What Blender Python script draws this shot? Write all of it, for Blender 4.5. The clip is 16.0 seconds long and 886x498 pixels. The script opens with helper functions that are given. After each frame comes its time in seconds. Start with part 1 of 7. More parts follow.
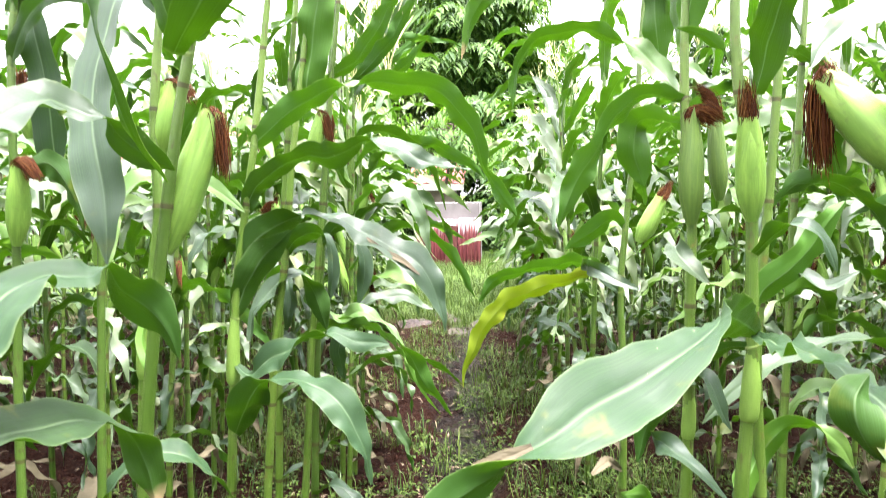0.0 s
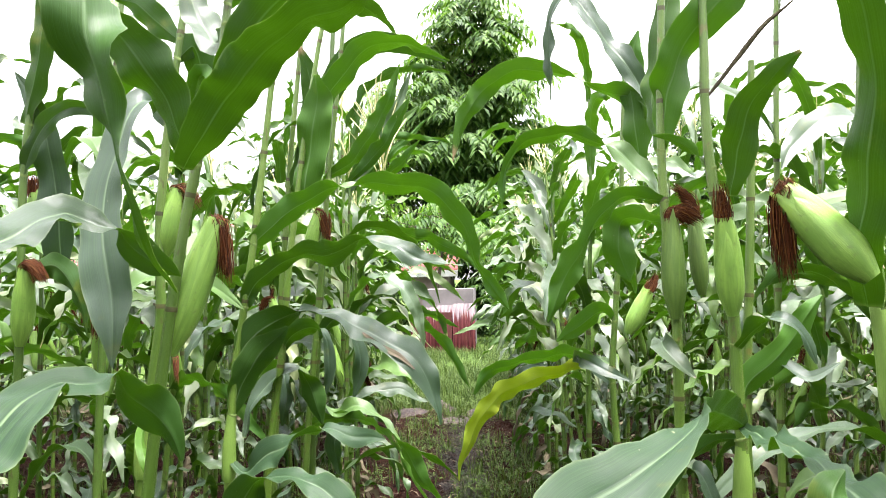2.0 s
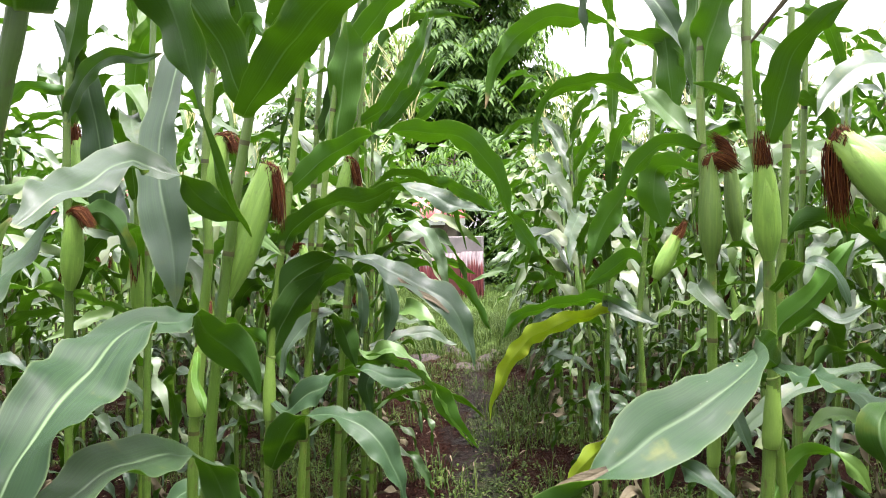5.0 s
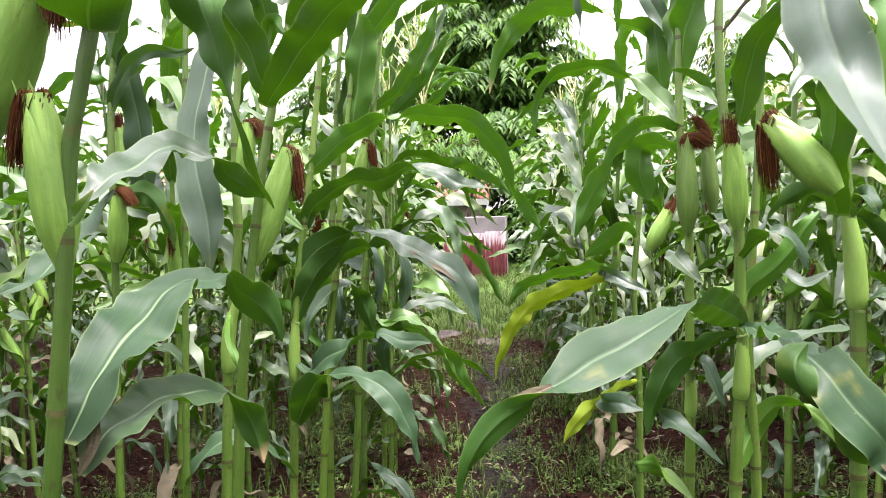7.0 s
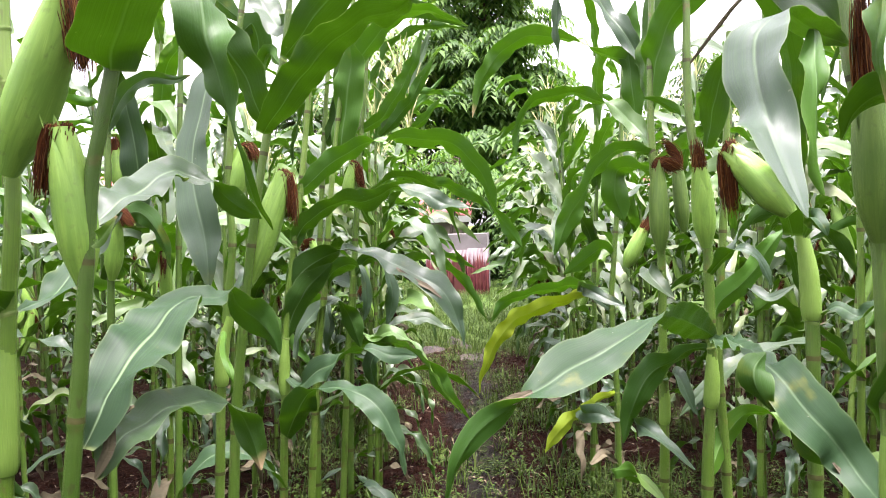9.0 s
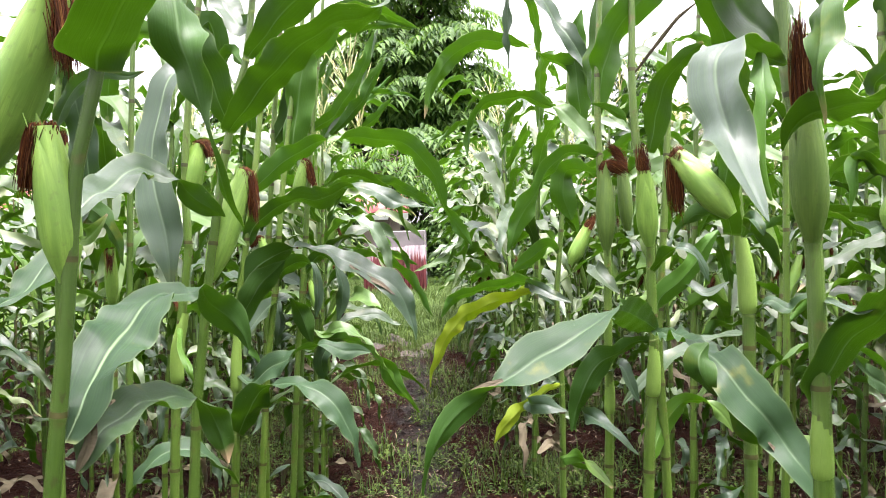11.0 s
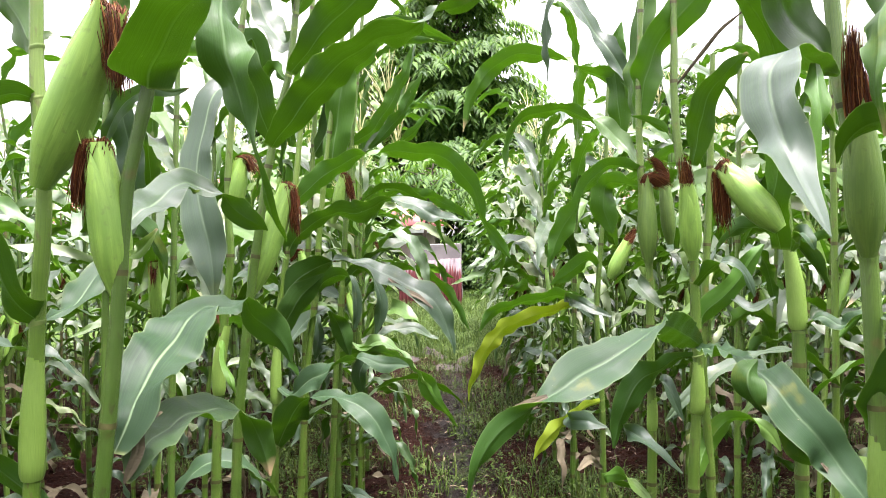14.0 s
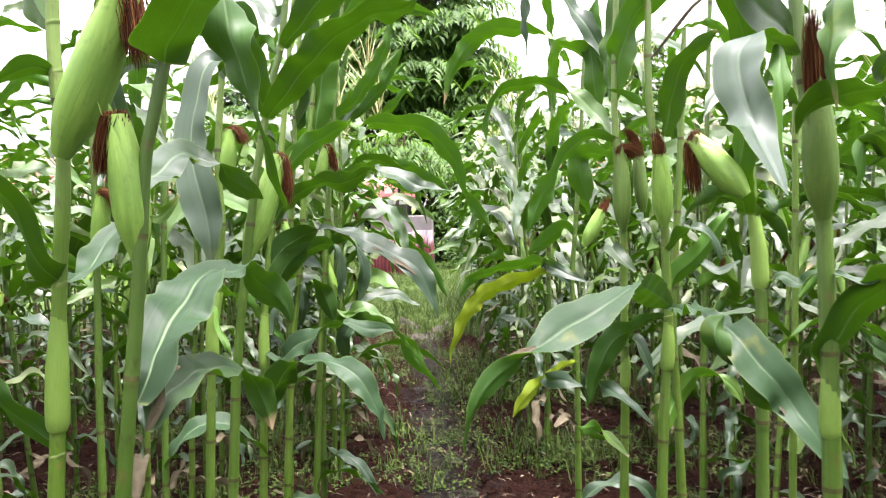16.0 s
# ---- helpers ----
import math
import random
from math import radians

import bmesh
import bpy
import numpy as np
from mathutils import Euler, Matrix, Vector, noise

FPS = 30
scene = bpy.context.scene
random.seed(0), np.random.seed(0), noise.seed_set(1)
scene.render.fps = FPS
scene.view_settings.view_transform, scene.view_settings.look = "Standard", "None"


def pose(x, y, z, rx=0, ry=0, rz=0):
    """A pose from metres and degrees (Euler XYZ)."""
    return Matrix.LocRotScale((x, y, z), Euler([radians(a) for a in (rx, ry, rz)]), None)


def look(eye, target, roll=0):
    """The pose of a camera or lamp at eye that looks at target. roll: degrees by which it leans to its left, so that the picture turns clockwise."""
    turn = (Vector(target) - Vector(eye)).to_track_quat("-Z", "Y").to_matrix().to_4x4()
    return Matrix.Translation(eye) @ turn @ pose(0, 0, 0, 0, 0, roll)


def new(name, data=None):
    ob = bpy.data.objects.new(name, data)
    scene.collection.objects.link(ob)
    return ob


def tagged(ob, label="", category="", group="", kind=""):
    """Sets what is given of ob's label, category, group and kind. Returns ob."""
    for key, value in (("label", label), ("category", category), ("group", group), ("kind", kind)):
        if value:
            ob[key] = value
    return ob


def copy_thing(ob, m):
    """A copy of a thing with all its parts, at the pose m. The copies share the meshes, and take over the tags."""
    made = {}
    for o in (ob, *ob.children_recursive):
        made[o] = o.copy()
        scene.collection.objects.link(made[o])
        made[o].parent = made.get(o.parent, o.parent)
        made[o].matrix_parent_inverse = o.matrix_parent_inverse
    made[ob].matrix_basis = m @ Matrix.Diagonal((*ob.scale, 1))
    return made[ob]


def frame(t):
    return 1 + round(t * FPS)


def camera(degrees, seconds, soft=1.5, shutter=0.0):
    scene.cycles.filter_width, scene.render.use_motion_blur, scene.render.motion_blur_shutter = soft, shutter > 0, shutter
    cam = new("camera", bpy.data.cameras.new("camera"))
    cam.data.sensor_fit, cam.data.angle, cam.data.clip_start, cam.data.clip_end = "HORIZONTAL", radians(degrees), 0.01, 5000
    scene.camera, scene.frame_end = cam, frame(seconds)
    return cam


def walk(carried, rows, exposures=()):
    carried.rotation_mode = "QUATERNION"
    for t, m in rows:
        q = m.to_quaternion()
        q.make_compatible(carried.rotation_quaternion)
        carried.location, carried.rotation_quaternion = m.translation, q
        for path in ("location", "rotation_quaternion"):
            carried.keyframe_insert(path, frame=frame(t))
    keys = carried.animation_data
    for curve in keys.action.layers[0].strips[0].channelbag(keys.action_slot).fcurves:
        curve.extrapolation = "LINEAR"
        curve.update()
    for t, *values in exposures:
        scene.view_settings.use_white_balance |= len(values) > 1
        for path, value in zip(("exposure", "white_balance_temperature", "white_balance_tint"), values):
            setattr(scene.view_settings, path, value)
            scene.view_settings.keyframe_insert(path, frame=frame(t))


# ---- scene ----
EXPOSURE, SKY_STRENGTH, SUN_STRENGTH = 2.86, 0.9, 3.0
cam = camera(62.5, 16.0, soft=0.95, shutter=0.5)
PATH = [
    (0, (0.151, -0.322, 1.439), (-0.015, 1.666, 1.291), -0.5),
    (0.5, (0.154, -0.349, 1.462), (-0.02, 1.643, 1.422), -0.9),
    (1, (0.158, -0.364, 1.47), (0.017, 1.631, 1.513), -1.1),
    (1.5, (0.162, -0.371, 1.468), (0.021, 1.622, 1.546), -1.2),
    (2, (0.158, -0.385, 1.47), (0.011, 1.607, 1.554), -1.2),
    (2.5, (0.164, -0.388, 1.463), (0.021, 1.605, 1.564), -1.3),
    (3, (0.167, -0.387, 1.461), (0.008, 1.605, 1.541), -1.4),
    (3.5, (0.164, -0.394, 1.462), (-0.013, 1.596, 1.552), -1.4),
    (4, (0.163, -0.397, 1.463), (-0.012, 1.594, 1.547), -1.5),
    (4.5, (0.144, -0.407, 1.461), (-0.023, 1.586, 1.473), -1.5),
    (5, (0.071, -0.439, 1.466), (-0.09, 1.554, 1.409), -1.2),
    (7.5, (0.173, -0.671, 1.446), (-0.069, 1.311, 1.339), -1.7),
    (8, (0.184, -0.688, 1.449), (-0.048, 1.297, 1.392), -1.7),
    (10.5, (0.089, -0.806, 1.463), (0.035, 1.192, 1.388), -1.5),
    (11, (0.091, -0.808, 1.462), (0.085, 1.191, 1.387), -1.4),
    (11.5, (0.095, -0.805, 1.463), (0.102, 1.193, 1.389), -1.2),
    (12, (0.101, -0.799, 1.463), (0.127, 1.2, 1.406), -1.2),
    (12.5, (0.101, -0.798, 1.465), (0.159, 1.2, 1.413), -1.0),
    (13, (0.099, -0.8, 1.465), (0.12, 1.2, 1.423), -1.1),
    (13.5, (0.086, -0.8, 1.465), (0.009, 1.198, 1.426), -1.3),
    (14, (0.077, -0.804, 1.464), (-0.023, 1.193, 1.427), -1.4),
    (14.5, (0.072, -0.811, 1.462), (-0.008, 1.187, 1.42), -1.7),
    (15, (0.063, -0.831, 1.46), (0.002, 1.167, 1.408), -1.6),
    (15.5, (0.042, -0.867, 1.46), (-0.026, 1.13, 1.39), -1.7),
    (16, (0.035, -0.905, 1.454), (0.015, 1.092, 1.339), -1.6),
]
walk(cam, [(t, look(eye, target, roll)) for t, eye, target, roll in PATH],
     [(t, EXPOSURE + s, 6500, tint) for t, s, tint in ((0.0, 0.80, 10), (0.5, 0.74, 10), (1.0, 0.54, 10), (1.5, 0.30, 10), (2.0, 0.12, 10), (5.0, -0.05, 12), (8.0, 0.08, 16), (16.0, 0.12, 16))])

CLEAR_FIRST, CLEAR_SECOND = 3.0, 2.0

# ---- world and light: bright overcast ----
world = bpy.data.worlds.new("overcast_sky")
scene.world = world
world.use_nodes = True
wn = world.node_tree
wn.nodes.clear()
w_out = wn.nodes.new("ShaderNodeOutputWorld")
w_bg = wn.nodes.new("ShaderNodeBackground")
w_sky = wn.nodes.new("ShaderNodeTexSky")
w_sky.sky_type = "NISHITA"
w_sky.sun_disc = False
w_sky.sun_elevation = radians(62)
w_sky.sun_rotation = radians(150)
w_gain = wn.nodes.new("ShaderNodeVectorMath")
w_gain.operation = "SCALE"
w_gain.inputs["Scale"].default_value = 0.12
w_mix = wn.nodes.new("ShaderNodeMix")
w_mix.data_type = "RGBA"
w_mix.inputs["Factor"].default_value = 0.88
w_mix.inputs["B"].default_value = (1.0, 0.95, 1.03, 1)
wn.links.new(w_sky.outputs["Color"], w_gain.inputs[0])
wn.links.new(w_gain.outputs["Vector"], w_mix.inputs["A"])
# an overcast sky is brighter overhead than at the horizon
w_dir = wn.nodes.new("ShaderNodeTexCoord")
w_sep = wn.nodes.new("ShaderNodeSeparateXYZ")
wn.links.new(w_dir.outputs["Generated"], w_sep.inputs[0])
w_lift = wn.nodes.new("ShaderNodeMapRange")
w_lift.inputs["From Min"].default_value, w_lift.inputs["From Max"].default_value = 0.0, 0.9
w_lift.inputs["To Min"].default_value, w_lift.inputs["To Max"].default_value = 0.21, 1.20
wn.links.new(w_sep.outputs["Z"], w_lift.inputs["Value"])
w_over = wn.nodes.new("ShaderNodeVectorMath")
w_over.operation = "SCALE"
wn.links.new(w_mix.outputs["Result"], w_over.inputs[0])
wn.links.new(w_lift.outputs["Result"], w_over.inputs["Scale"])
wn.links.new(w_over.outputs["Vector"], w_bg.inputs["Color"])
w_bg.inputs["Strength"].default_value = SKY_STRENGTH
wn.links.new(w_bg.outputs["Background"], w_out.inputs["Surface"])

sun_data = bpy.data.lights.new("sun", "SUN")
sun_data.energy = SUN_STRENGTH
sun_data.angle = radians(18)
sun_data.color = (1.0, 0.925, 0.95)
sun = new("sun", sun_data)
sun.matrix_world = look((2.5, 1.0, 14.0), (0.0, 2.5, 0.0))


# ---- materials ----
class Mat:
    """A small builder for node materials."""

    def __init__(self, name, rough=0.6, spec=0.5):
        self.m = bpy.data.materials.new(name)
        self.m.use_nodes = True
        self.t = self.m.node_tree
        self.b = self.t.nodes["Principled BSDF"]
        self.b.inputs["Roughness"].default_value = rough
        self.b.inputs["Specular IOR Level"].default_value = spec

    def node(self, kind, **values):
        n = self.t.nodes.new(kind)
        for key, value in values.items():
            n.inputs[key].default_value = value
        return n

    def link(self, a, b):
        self.t.links.new(a, b)

    def coords(self, what="Object"):
        return self.t.nodes.new("ShaderNodeTexCoord").outputs[what]

    def noise(self, scale, detail=4.0, stretch=None, source=None, rough=0.55):
        n = self.node("ShaderNodeTexNoise", Scale=scale, Detail=detail, Roughness=rough)
        src = source if source is not None else self.coords()
        if stretch:
            mp = self.node("ShaderNodeMapping", Scale=stretch)
            self.link(src, mp.inputs["Vector"])
            src = mp.outputs["Vector"]
        self.link(src, n.inputs["Vector"])
        return n.outputs["Fac"]

    def ramp(self, fac, stops):
        r = self.t.nodes.new("ShaderNodeValToRGB")
        while len(r.color_ramp.elements) < len(stops):
            r.color_ramp.elements.new(0.5)
        for e, (p, c) in zip(r.color_ramp.elements, stops):
            e.position, e.color = p, (*c, 1)
        self.link(fac, r.inputs["Fac"])
        return r.outputs["Color"]

    def mix(self, fac, a, b, mode="MIX"):
        n = self.t.nodes.new("ShaderNodeMix")
        n.data_type, n.blend_type = "RGBA", mode
        for key, v in (("Factor", fac), ("A", a), ("B", b)):
            if isinstance(v, (int, float)):
                n.inputs[key].default_value = v
            elif isinstance(v, tuple):
                n.inputs[key].default_value = (*v, 1)
            else:
                self.link(v, n.inputs[key])
        return n.outputs["Result"]

    def math(self, op, a, b=0.0):
        n = self.t.nodes.new("ShaderNodeMath")
        n.operation = op
        for k, v in enumerate((a, b)):
            if isinstance(v, (int, float)):
                n.inputs[k].default_value = v
            else:
                self.link(v, n.inputs[k])
        return n.outputs[0]

    def color(self, c):
        if isinstance(c, tuple):
            self.b.inputs["Base Color"].default_value = (*c, 1)
        else:
            self.link(c, self.b.inputs["Base Color"])

    def bump(self, height, strength=0.3, distance=0.01):
        n = self.node("ShaderNodeBump", Strength=strength, Distance=distance)
        self.link(height, n.inputs["Height"])
        self.link(n.outputs["Normal"], self.b.inputs["Normal"])

    def thin(self, color, amount):
        """Light that shines through a thin leaf."""
        tr = self.t.nodes.new("ShaderNodeBsdfTranslucent")
        if isinstance(color, tuple):
            tr.inputs["Color"].default_value = (*color, 1)
        else:
            self.link(color, tr.inputs["Color"])
        mx = self.t.nodes.new("ShaderNodeMixShader")
        mx.inputs["Fac"].default_value = amount
        out = self.t.nodes["Material Output"]
        self.link(self.b.outputs[0], mx.inputs[1])
        self.link(tr.outputs[0], mx.inputs[2])
        self.link(mx.outputs[0], out.inputs["Surface"])


def maize_leaf_material(name, dark, light, yellow, rough=0.38, gloss=0.45, rib_tone=0.45, thin=0.17, glow=(0.50, 0.76, 0.12)):
    """u runs across the blade, v from ligule to tip: pale midrib, fine parallel veins, dry tip and yellow spots."""
    k = Mat(name, rough, gloss)
    dark, light = (tuple(c * g for c, g in zip(tone, (0.92, 0.82, 0.80))) for tone in (dark, light))
    uv = k.coords("UV")
    sep = k.t.nodes.new("ShaderNodeSeparateXYZ")
    k.link(uv, sep.inputs[0])
    u, v = sep.outputs["X"], sep.outputs["Y"]
    off = k.math("ABSOLUTE", k.math("SUBTRACT", u, 0.5))
    big = k.noise(5.0, 3.0)
    col = k.ramp(big, [(0.25, dark), (0.75, light)])
    info = k.t.nodes.new("ShaderNodeObjectInfo")
    tone = k.ramp(info.outputs["Random"], [(0.0, (0.72, 0.80, 0.78)), (0.5, (1.0, 1.0, 1.0)), (1.0, (1.30, 1.16, 0.85))])
    col = k.mix(1.0, col, tone, "MULTIPLY")
    veins = k.noise(1.0, 2.0, (90.0, 1.2, 1.0), uv)
    col = k.mix(k.ramp(veins, [(0.42, (0, 0, 0)), (0.68, (0.30, 0.30, 0.30))]), col, (0.07, 0.15, 0.04))
    streak = k.noise(3.0, 3.0, (40.0, 3.0, 1.0), uv)
    col = k.mix(k.ramp(streak, [(0.50, (0, 0, 0)), (0.80, (0.2, 0.2, 0.2))]), col, (0.075, 0.15, 0.03))
    spot = k.noise(26.0, 4.0)
    blotch = k.ramp(k.math("ADD", k.math("MULTIPLY", spot, 0.5), k.math("MULTIPLY", k.noise(4.0, 2.0), 0.5)),
                    [(0.60, (0, 0, 0)), (0.70, (1, 1, 1))])
    col = k.mix(k.math("MULTIPLY", blotch, yellow), col, (0.38, 0.34, 0.03))
    speck = k.ramp(k.noise(120.0, 2.0), [(0.74, (0, 0, 0)), (0.78, (1, 1, 1))])
    col = k.mix(k.math("MULTIPLY", speck, 0.5), col, (0.30, 0.30, 0.16))
    rib = k.ramp(off, [(0.0, (1, 1, 1)), (0.012, (0.8, 0.8, 0.8)), (0.028, (0, 0, 0))])
    fade = k.math("SUBTRACT", rib_tone, k.math("MULTIPLY", v, rib_tone * 0.85))
    col = k.mix(k.math("MULTIPLY", rib, fade), col, (0.21, 0.31, 0.15))
    edge = k.ramp(off, [(0.468, (0, 0, 0)), (0.496, (1, 1, 1))])
    col = k.mix(k.math("MULTIPLY", edge, 0.16), col, (0.32, 0.42, 0.18))
    tip = k.math("ADD", v, k.math("MULTIPLY", k.noise(9.0, 4.0), 0.22))
    few = k.ramp(info.outputs["Random"], [(0.70, (0.36, 0.36, 0.36)), (0.82, (0.2, 0.2, 0.2))])
    dry = k.ramp(k.math("SUBTRACT", tip, few), [(0.86, (0, 0, 0)), (0.93, (1, 1, 1))])
    col = k.mix(dry, col, (0.42, 0.31, 0.17))
    collar = k.ramp(v, [(0.003, (1, 1, 1)), (0.010, (0, 0, 0))])
    col = k.mix(k.math("MULTIPLY", collar, 0.3), col, (0.36, 0.42, 0.16))
    k.color(col)
    rgh = k.math("ADD", rough - 0.06, k.math("MULTIPLY", k.noise(14.0, 3.0), 0.16))
    k.link(rgh, k.b.inputs["Roughness"])
    pucker = k.noise(22.0, 2.0)
    k.bump(k.math("ADD", k.math("ADD", k.math("MULTIPLY", veins, 0.35), k.math("MULTIPLY", streak, 0.30)), k.math("MULTIPLY", pucker, 1.8)), 0.28, 0.004)
    k.thin(k.mix(dry, glow, (0.3, 0.2, 0.1)), thin)
    return k.m


def dry_leaf_material():
    k = Mat("dry_leaf", 0.75, 0.3)
    n = k.noise(9.0, 5.0)
    col = k.ramp(n, [(0.25, (0.040, 0.033, 0.018)), (0.6, (0.115, 0.098, 0.055)), (0.85, (0.25, 0.22, 0.145))])
    k.color(col)
    k.bump(k.noise(60.0, 3.0, (1, 1, 4)), 0.5, 0.004)
    k.thin(col, 0.2)
    return k.m


def stalk_material():
    k = Mat("maize_stalk", 0.42, 0.5)
    uv = k.coords("UV")
    long_ = k.noise(4.0, 4.0, (30.0, 1.5, 1.0), uv)
    col = k.ramp(long_, [(0.25, (0.050, 0.110, 0.010)), (0.75, (0.135, 0.230, 0.028))])
    blot = k.ramp(k.noise(18.0, 4.0), [(0.63, (0, 0, 0)), (0.72, (1, 1, 1))])
    col = k.mix(k.math("MULTIPLY", blot, 0.55), col, (0.20, 0.13, 0.05))
    pale = k.ramp(k.noise(5.0, 3.0), [(0.45, (0, 0, 0)), (0.7, (0.6, 0.6, 0.6))])
    col = k.mix(pale, col, (0.19, 0.27, 0.07))
    fleck = k.ramp(k.noise(70.0, 3.0, (1, 1, 0.35)), [(0.62, (0, 0, 0)), (0.70, (0.7, 0.7, 0.7))])
    col = k.mix(fleck, col, (0.09, 0.075, 0.03))
    info = k.t.nodes.new("ShaderNodeObjectInfo")
    tone = k.ramp(info.outputs["Random"], [(0.0, (0.44, 0.52, 0.42)), (1.0, (0.84, 0.86, 0.72))])
    k.color(k.mix(1.0, col, tone, "MULTIPLY"))
    k.bump(long_, 0.5, 0.004)
    return k.m


def node_material():
    k = Mat("stalk_node", 0.5, 0.4)
    k.color(k.ramp(k.noise(30.0, 3.0), [(0.3, (0.024, 0.030, 0.008)), (0.7, (0.085, 0.080, 0.024))]))
    return k.m


def sheath_material():
    k = Mat("leaf_sheath", 0.45, 0.5)
    uv = k.coords("UV")
    long_ = k.noise(5.0, 4.0, (45.0, 1.2, 1.0), uv)
    k.color(k.ramp(long_, [(0.25, (0.08, 0.165, 0.020)), (0.75, (0.19, 0.295, 0.055))]))
    k.bump(long_, 0.35, 0.003)
    k.thin((0.4, 0.6, 0.12), 0.12)
    return k.m


def husk_material(name="ear_husk", tone=1.0):
    k = Mat(name, 0.45, 0.5)
    uv = k.coords("UV")
    long_ = k.noise(6.0, 4.0, (22.0, 0.6, 1.0), uv)
    col = k.ramp(long_, [(0.25, (0.150, 0.250, 0.042)), (0.55, (0.215, 0.330, 0.066)), (0.8, (0.30, 0.41, 0.115))])
    blot = k.ramp(k.noise(35.0, 4.0), [(0.68, (0, 0, 0)), (0.76, (1, 1, 1))])
    col = k.mix(k.math("MULTIPLY", blot, 0.4), col, (0.22, 0.13, 0.05))
    patch = k.noise(2.2, 3.0, (5.0, 1.4, 1.0), uv)
    col = k.mix(k.ramp(patch, [(0.38, (0, 0, 0)), (0.62, (0.75, 0.75, 0.75))]), col, (0.115, 0.215, 0.038))
    col = k.mix(k.ramp(k.noise(90.0, 3.0), [(0.60, (0, 0, 0)), (0.72, (0.5, 0.5, 0.5))]), col, (0.10, 0.13, 0.04))
    k.color(k.mix(1.0, col, (tone * 0.9, tone, tone * 0.8), "MULTIPLY"))
    k.bump(long_, 0.4, 0.002)
    k.thin((0.5 * tone, 0.7 * tone, 0.15 * tone), 0.10)
    return k.m


def silk_material():
    k = Mat("ear_silk", 0.7, 0.12)
    geo = k.t.nodes.new("ShaderNodeNewGeometry")
    col = k.ramp(geo.outputs["Random Per Island"], [(0.0, (0.016, 0.0050, 0.0012)), (0.45, (0.062, 0.017, 0.0038)), (0.8, (0.125, 0.042, 0.010)), (1.0, (0.26, 0.13, 0.036))])
    k.color(k.mix(k.math("MULTIPLY", k.noise(60.0, 3.0), 0.8), col, (0.030, 0.0085, 0.0018)))
    return k.m


def tassel_material():
    k = Mat("maize_tassel", 0.7, 0.3)
    k.color(k.ramp(k.noise(20.0, 3.0), [(0.3, (0.30, 0.34, 0.12)), (0.7, (0.55, 0.50, 0.24))]))
    return k.m


def simple_noise(name, scale, stops, rough=0.8, bump=0.3, dist=0.01, spec=0.3, stretch=None):
    k = Mat(name, rough, spec)
    n = k.noise(scale, 6.0, stretch)
    k.color(k.ramp(n, stops))
    if bump:
        k.bump(k.noise(scale * 3.1, 5.0, stretch), bump, dist)
    return k.m


def green_leaf(name, a, b, rough=0.4, thin=0.25, gloss=0.5):
    k = Mat(name, rough, gloss)
    geo = k.t.nodes.new("ShaderNodeNewGeometry")
    col = k.ramp(geo.outputs["Random Per Island"], [(0.0, a), (1.0, b)])
    col = k.mix(k.math("MULTIPLY", k.noise(7.0, 3.0), 0.4), col, (a[0] * 0.6, a[1] * 0.6, a[2] * 0.6))
    k.color(col)
    k.thin(k.mix(1.0, col, (1.8, 1.9, 0.7), "MULTIPLY"), thin)
    return k.m


# upper skins; the last two kinds carry the sky's sheen as a colour tint
LEAF = [maize_leaf_material("maize_leaf_deep", (0.014, 0.037, 0.013), (0.033, 0.072, 0.024), 0.25, 0.40, 0.42, 0.45),
        maize_leaf_material("maize_leaf_fresh", (0.038, 0.096, 0.020), (0.078, 0.160, 0.036), 0.15, 0.42, 0.36, 0.40, 0.23),
        maize_leaf_material("maize_leaf_bluish", (0.010, 0.026, 0.016), (0.024, 0.050, 0.030), 0.2, 0.42, 0.11, 0.6),
        maize_leaf_material("maize_leaf_yellowing", (0.16, 0.26, 0.012), (0.28, 0.38, 0.022), 0.5, 0.45, 0.25, 0.45, 0.26, (0.62, 0.80, 0.06)),
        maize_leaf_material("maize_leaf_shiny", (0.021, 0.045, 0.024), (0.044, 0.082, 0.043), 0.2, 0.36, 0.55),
        maize_leaf_material("maize_leaf_sheen_pale", (0.082, 0.132, 0.078), (0.150, 0.212, 0.132), 0.2, 0.40, 0.50, 0.45, 0.24),
        maize_leaf_material("maize_leaf_sky_teal", (0.013, 0.028, 0.021), (0.029, 0.050, 0.039), 0.10, 0.40, 0.27, 0.6)]
# lower skins, greener and without the sky tint of the upper ones
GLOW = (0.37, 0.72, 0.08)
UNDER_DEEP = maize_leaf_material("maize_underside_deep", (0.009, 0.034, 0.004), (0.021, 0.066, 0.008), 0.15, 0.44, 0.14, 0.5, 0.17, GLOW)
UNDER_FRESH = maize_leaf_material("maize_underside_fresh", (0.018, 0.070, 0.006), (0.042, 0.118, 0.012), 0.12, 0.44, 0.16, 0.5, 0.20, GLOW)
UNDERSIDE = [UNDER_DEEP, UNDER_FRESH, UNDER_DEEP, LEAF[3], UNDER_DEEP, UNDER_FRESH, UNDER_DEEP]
DRY = dry_leaf_material()
COLLAR = simple_noise("leaf_collar", 60.0, [(0.3, (0.085, 0.14, 0.030)), (0.7, (0.15, 0.20, 0.055))], 0.6, 0.3, 0.002)
STALK, NODE, SHEATH = stalk_material(), node_material(), sheath_material()
HUSK, SILK, TASSEL = husk_material(), silk_material(), tassel_material()
# the husk at half tone: leaf shade painted into the deeper green ears
HUSK_SHADED = husk_material("shaded_green_husk", 0.5)


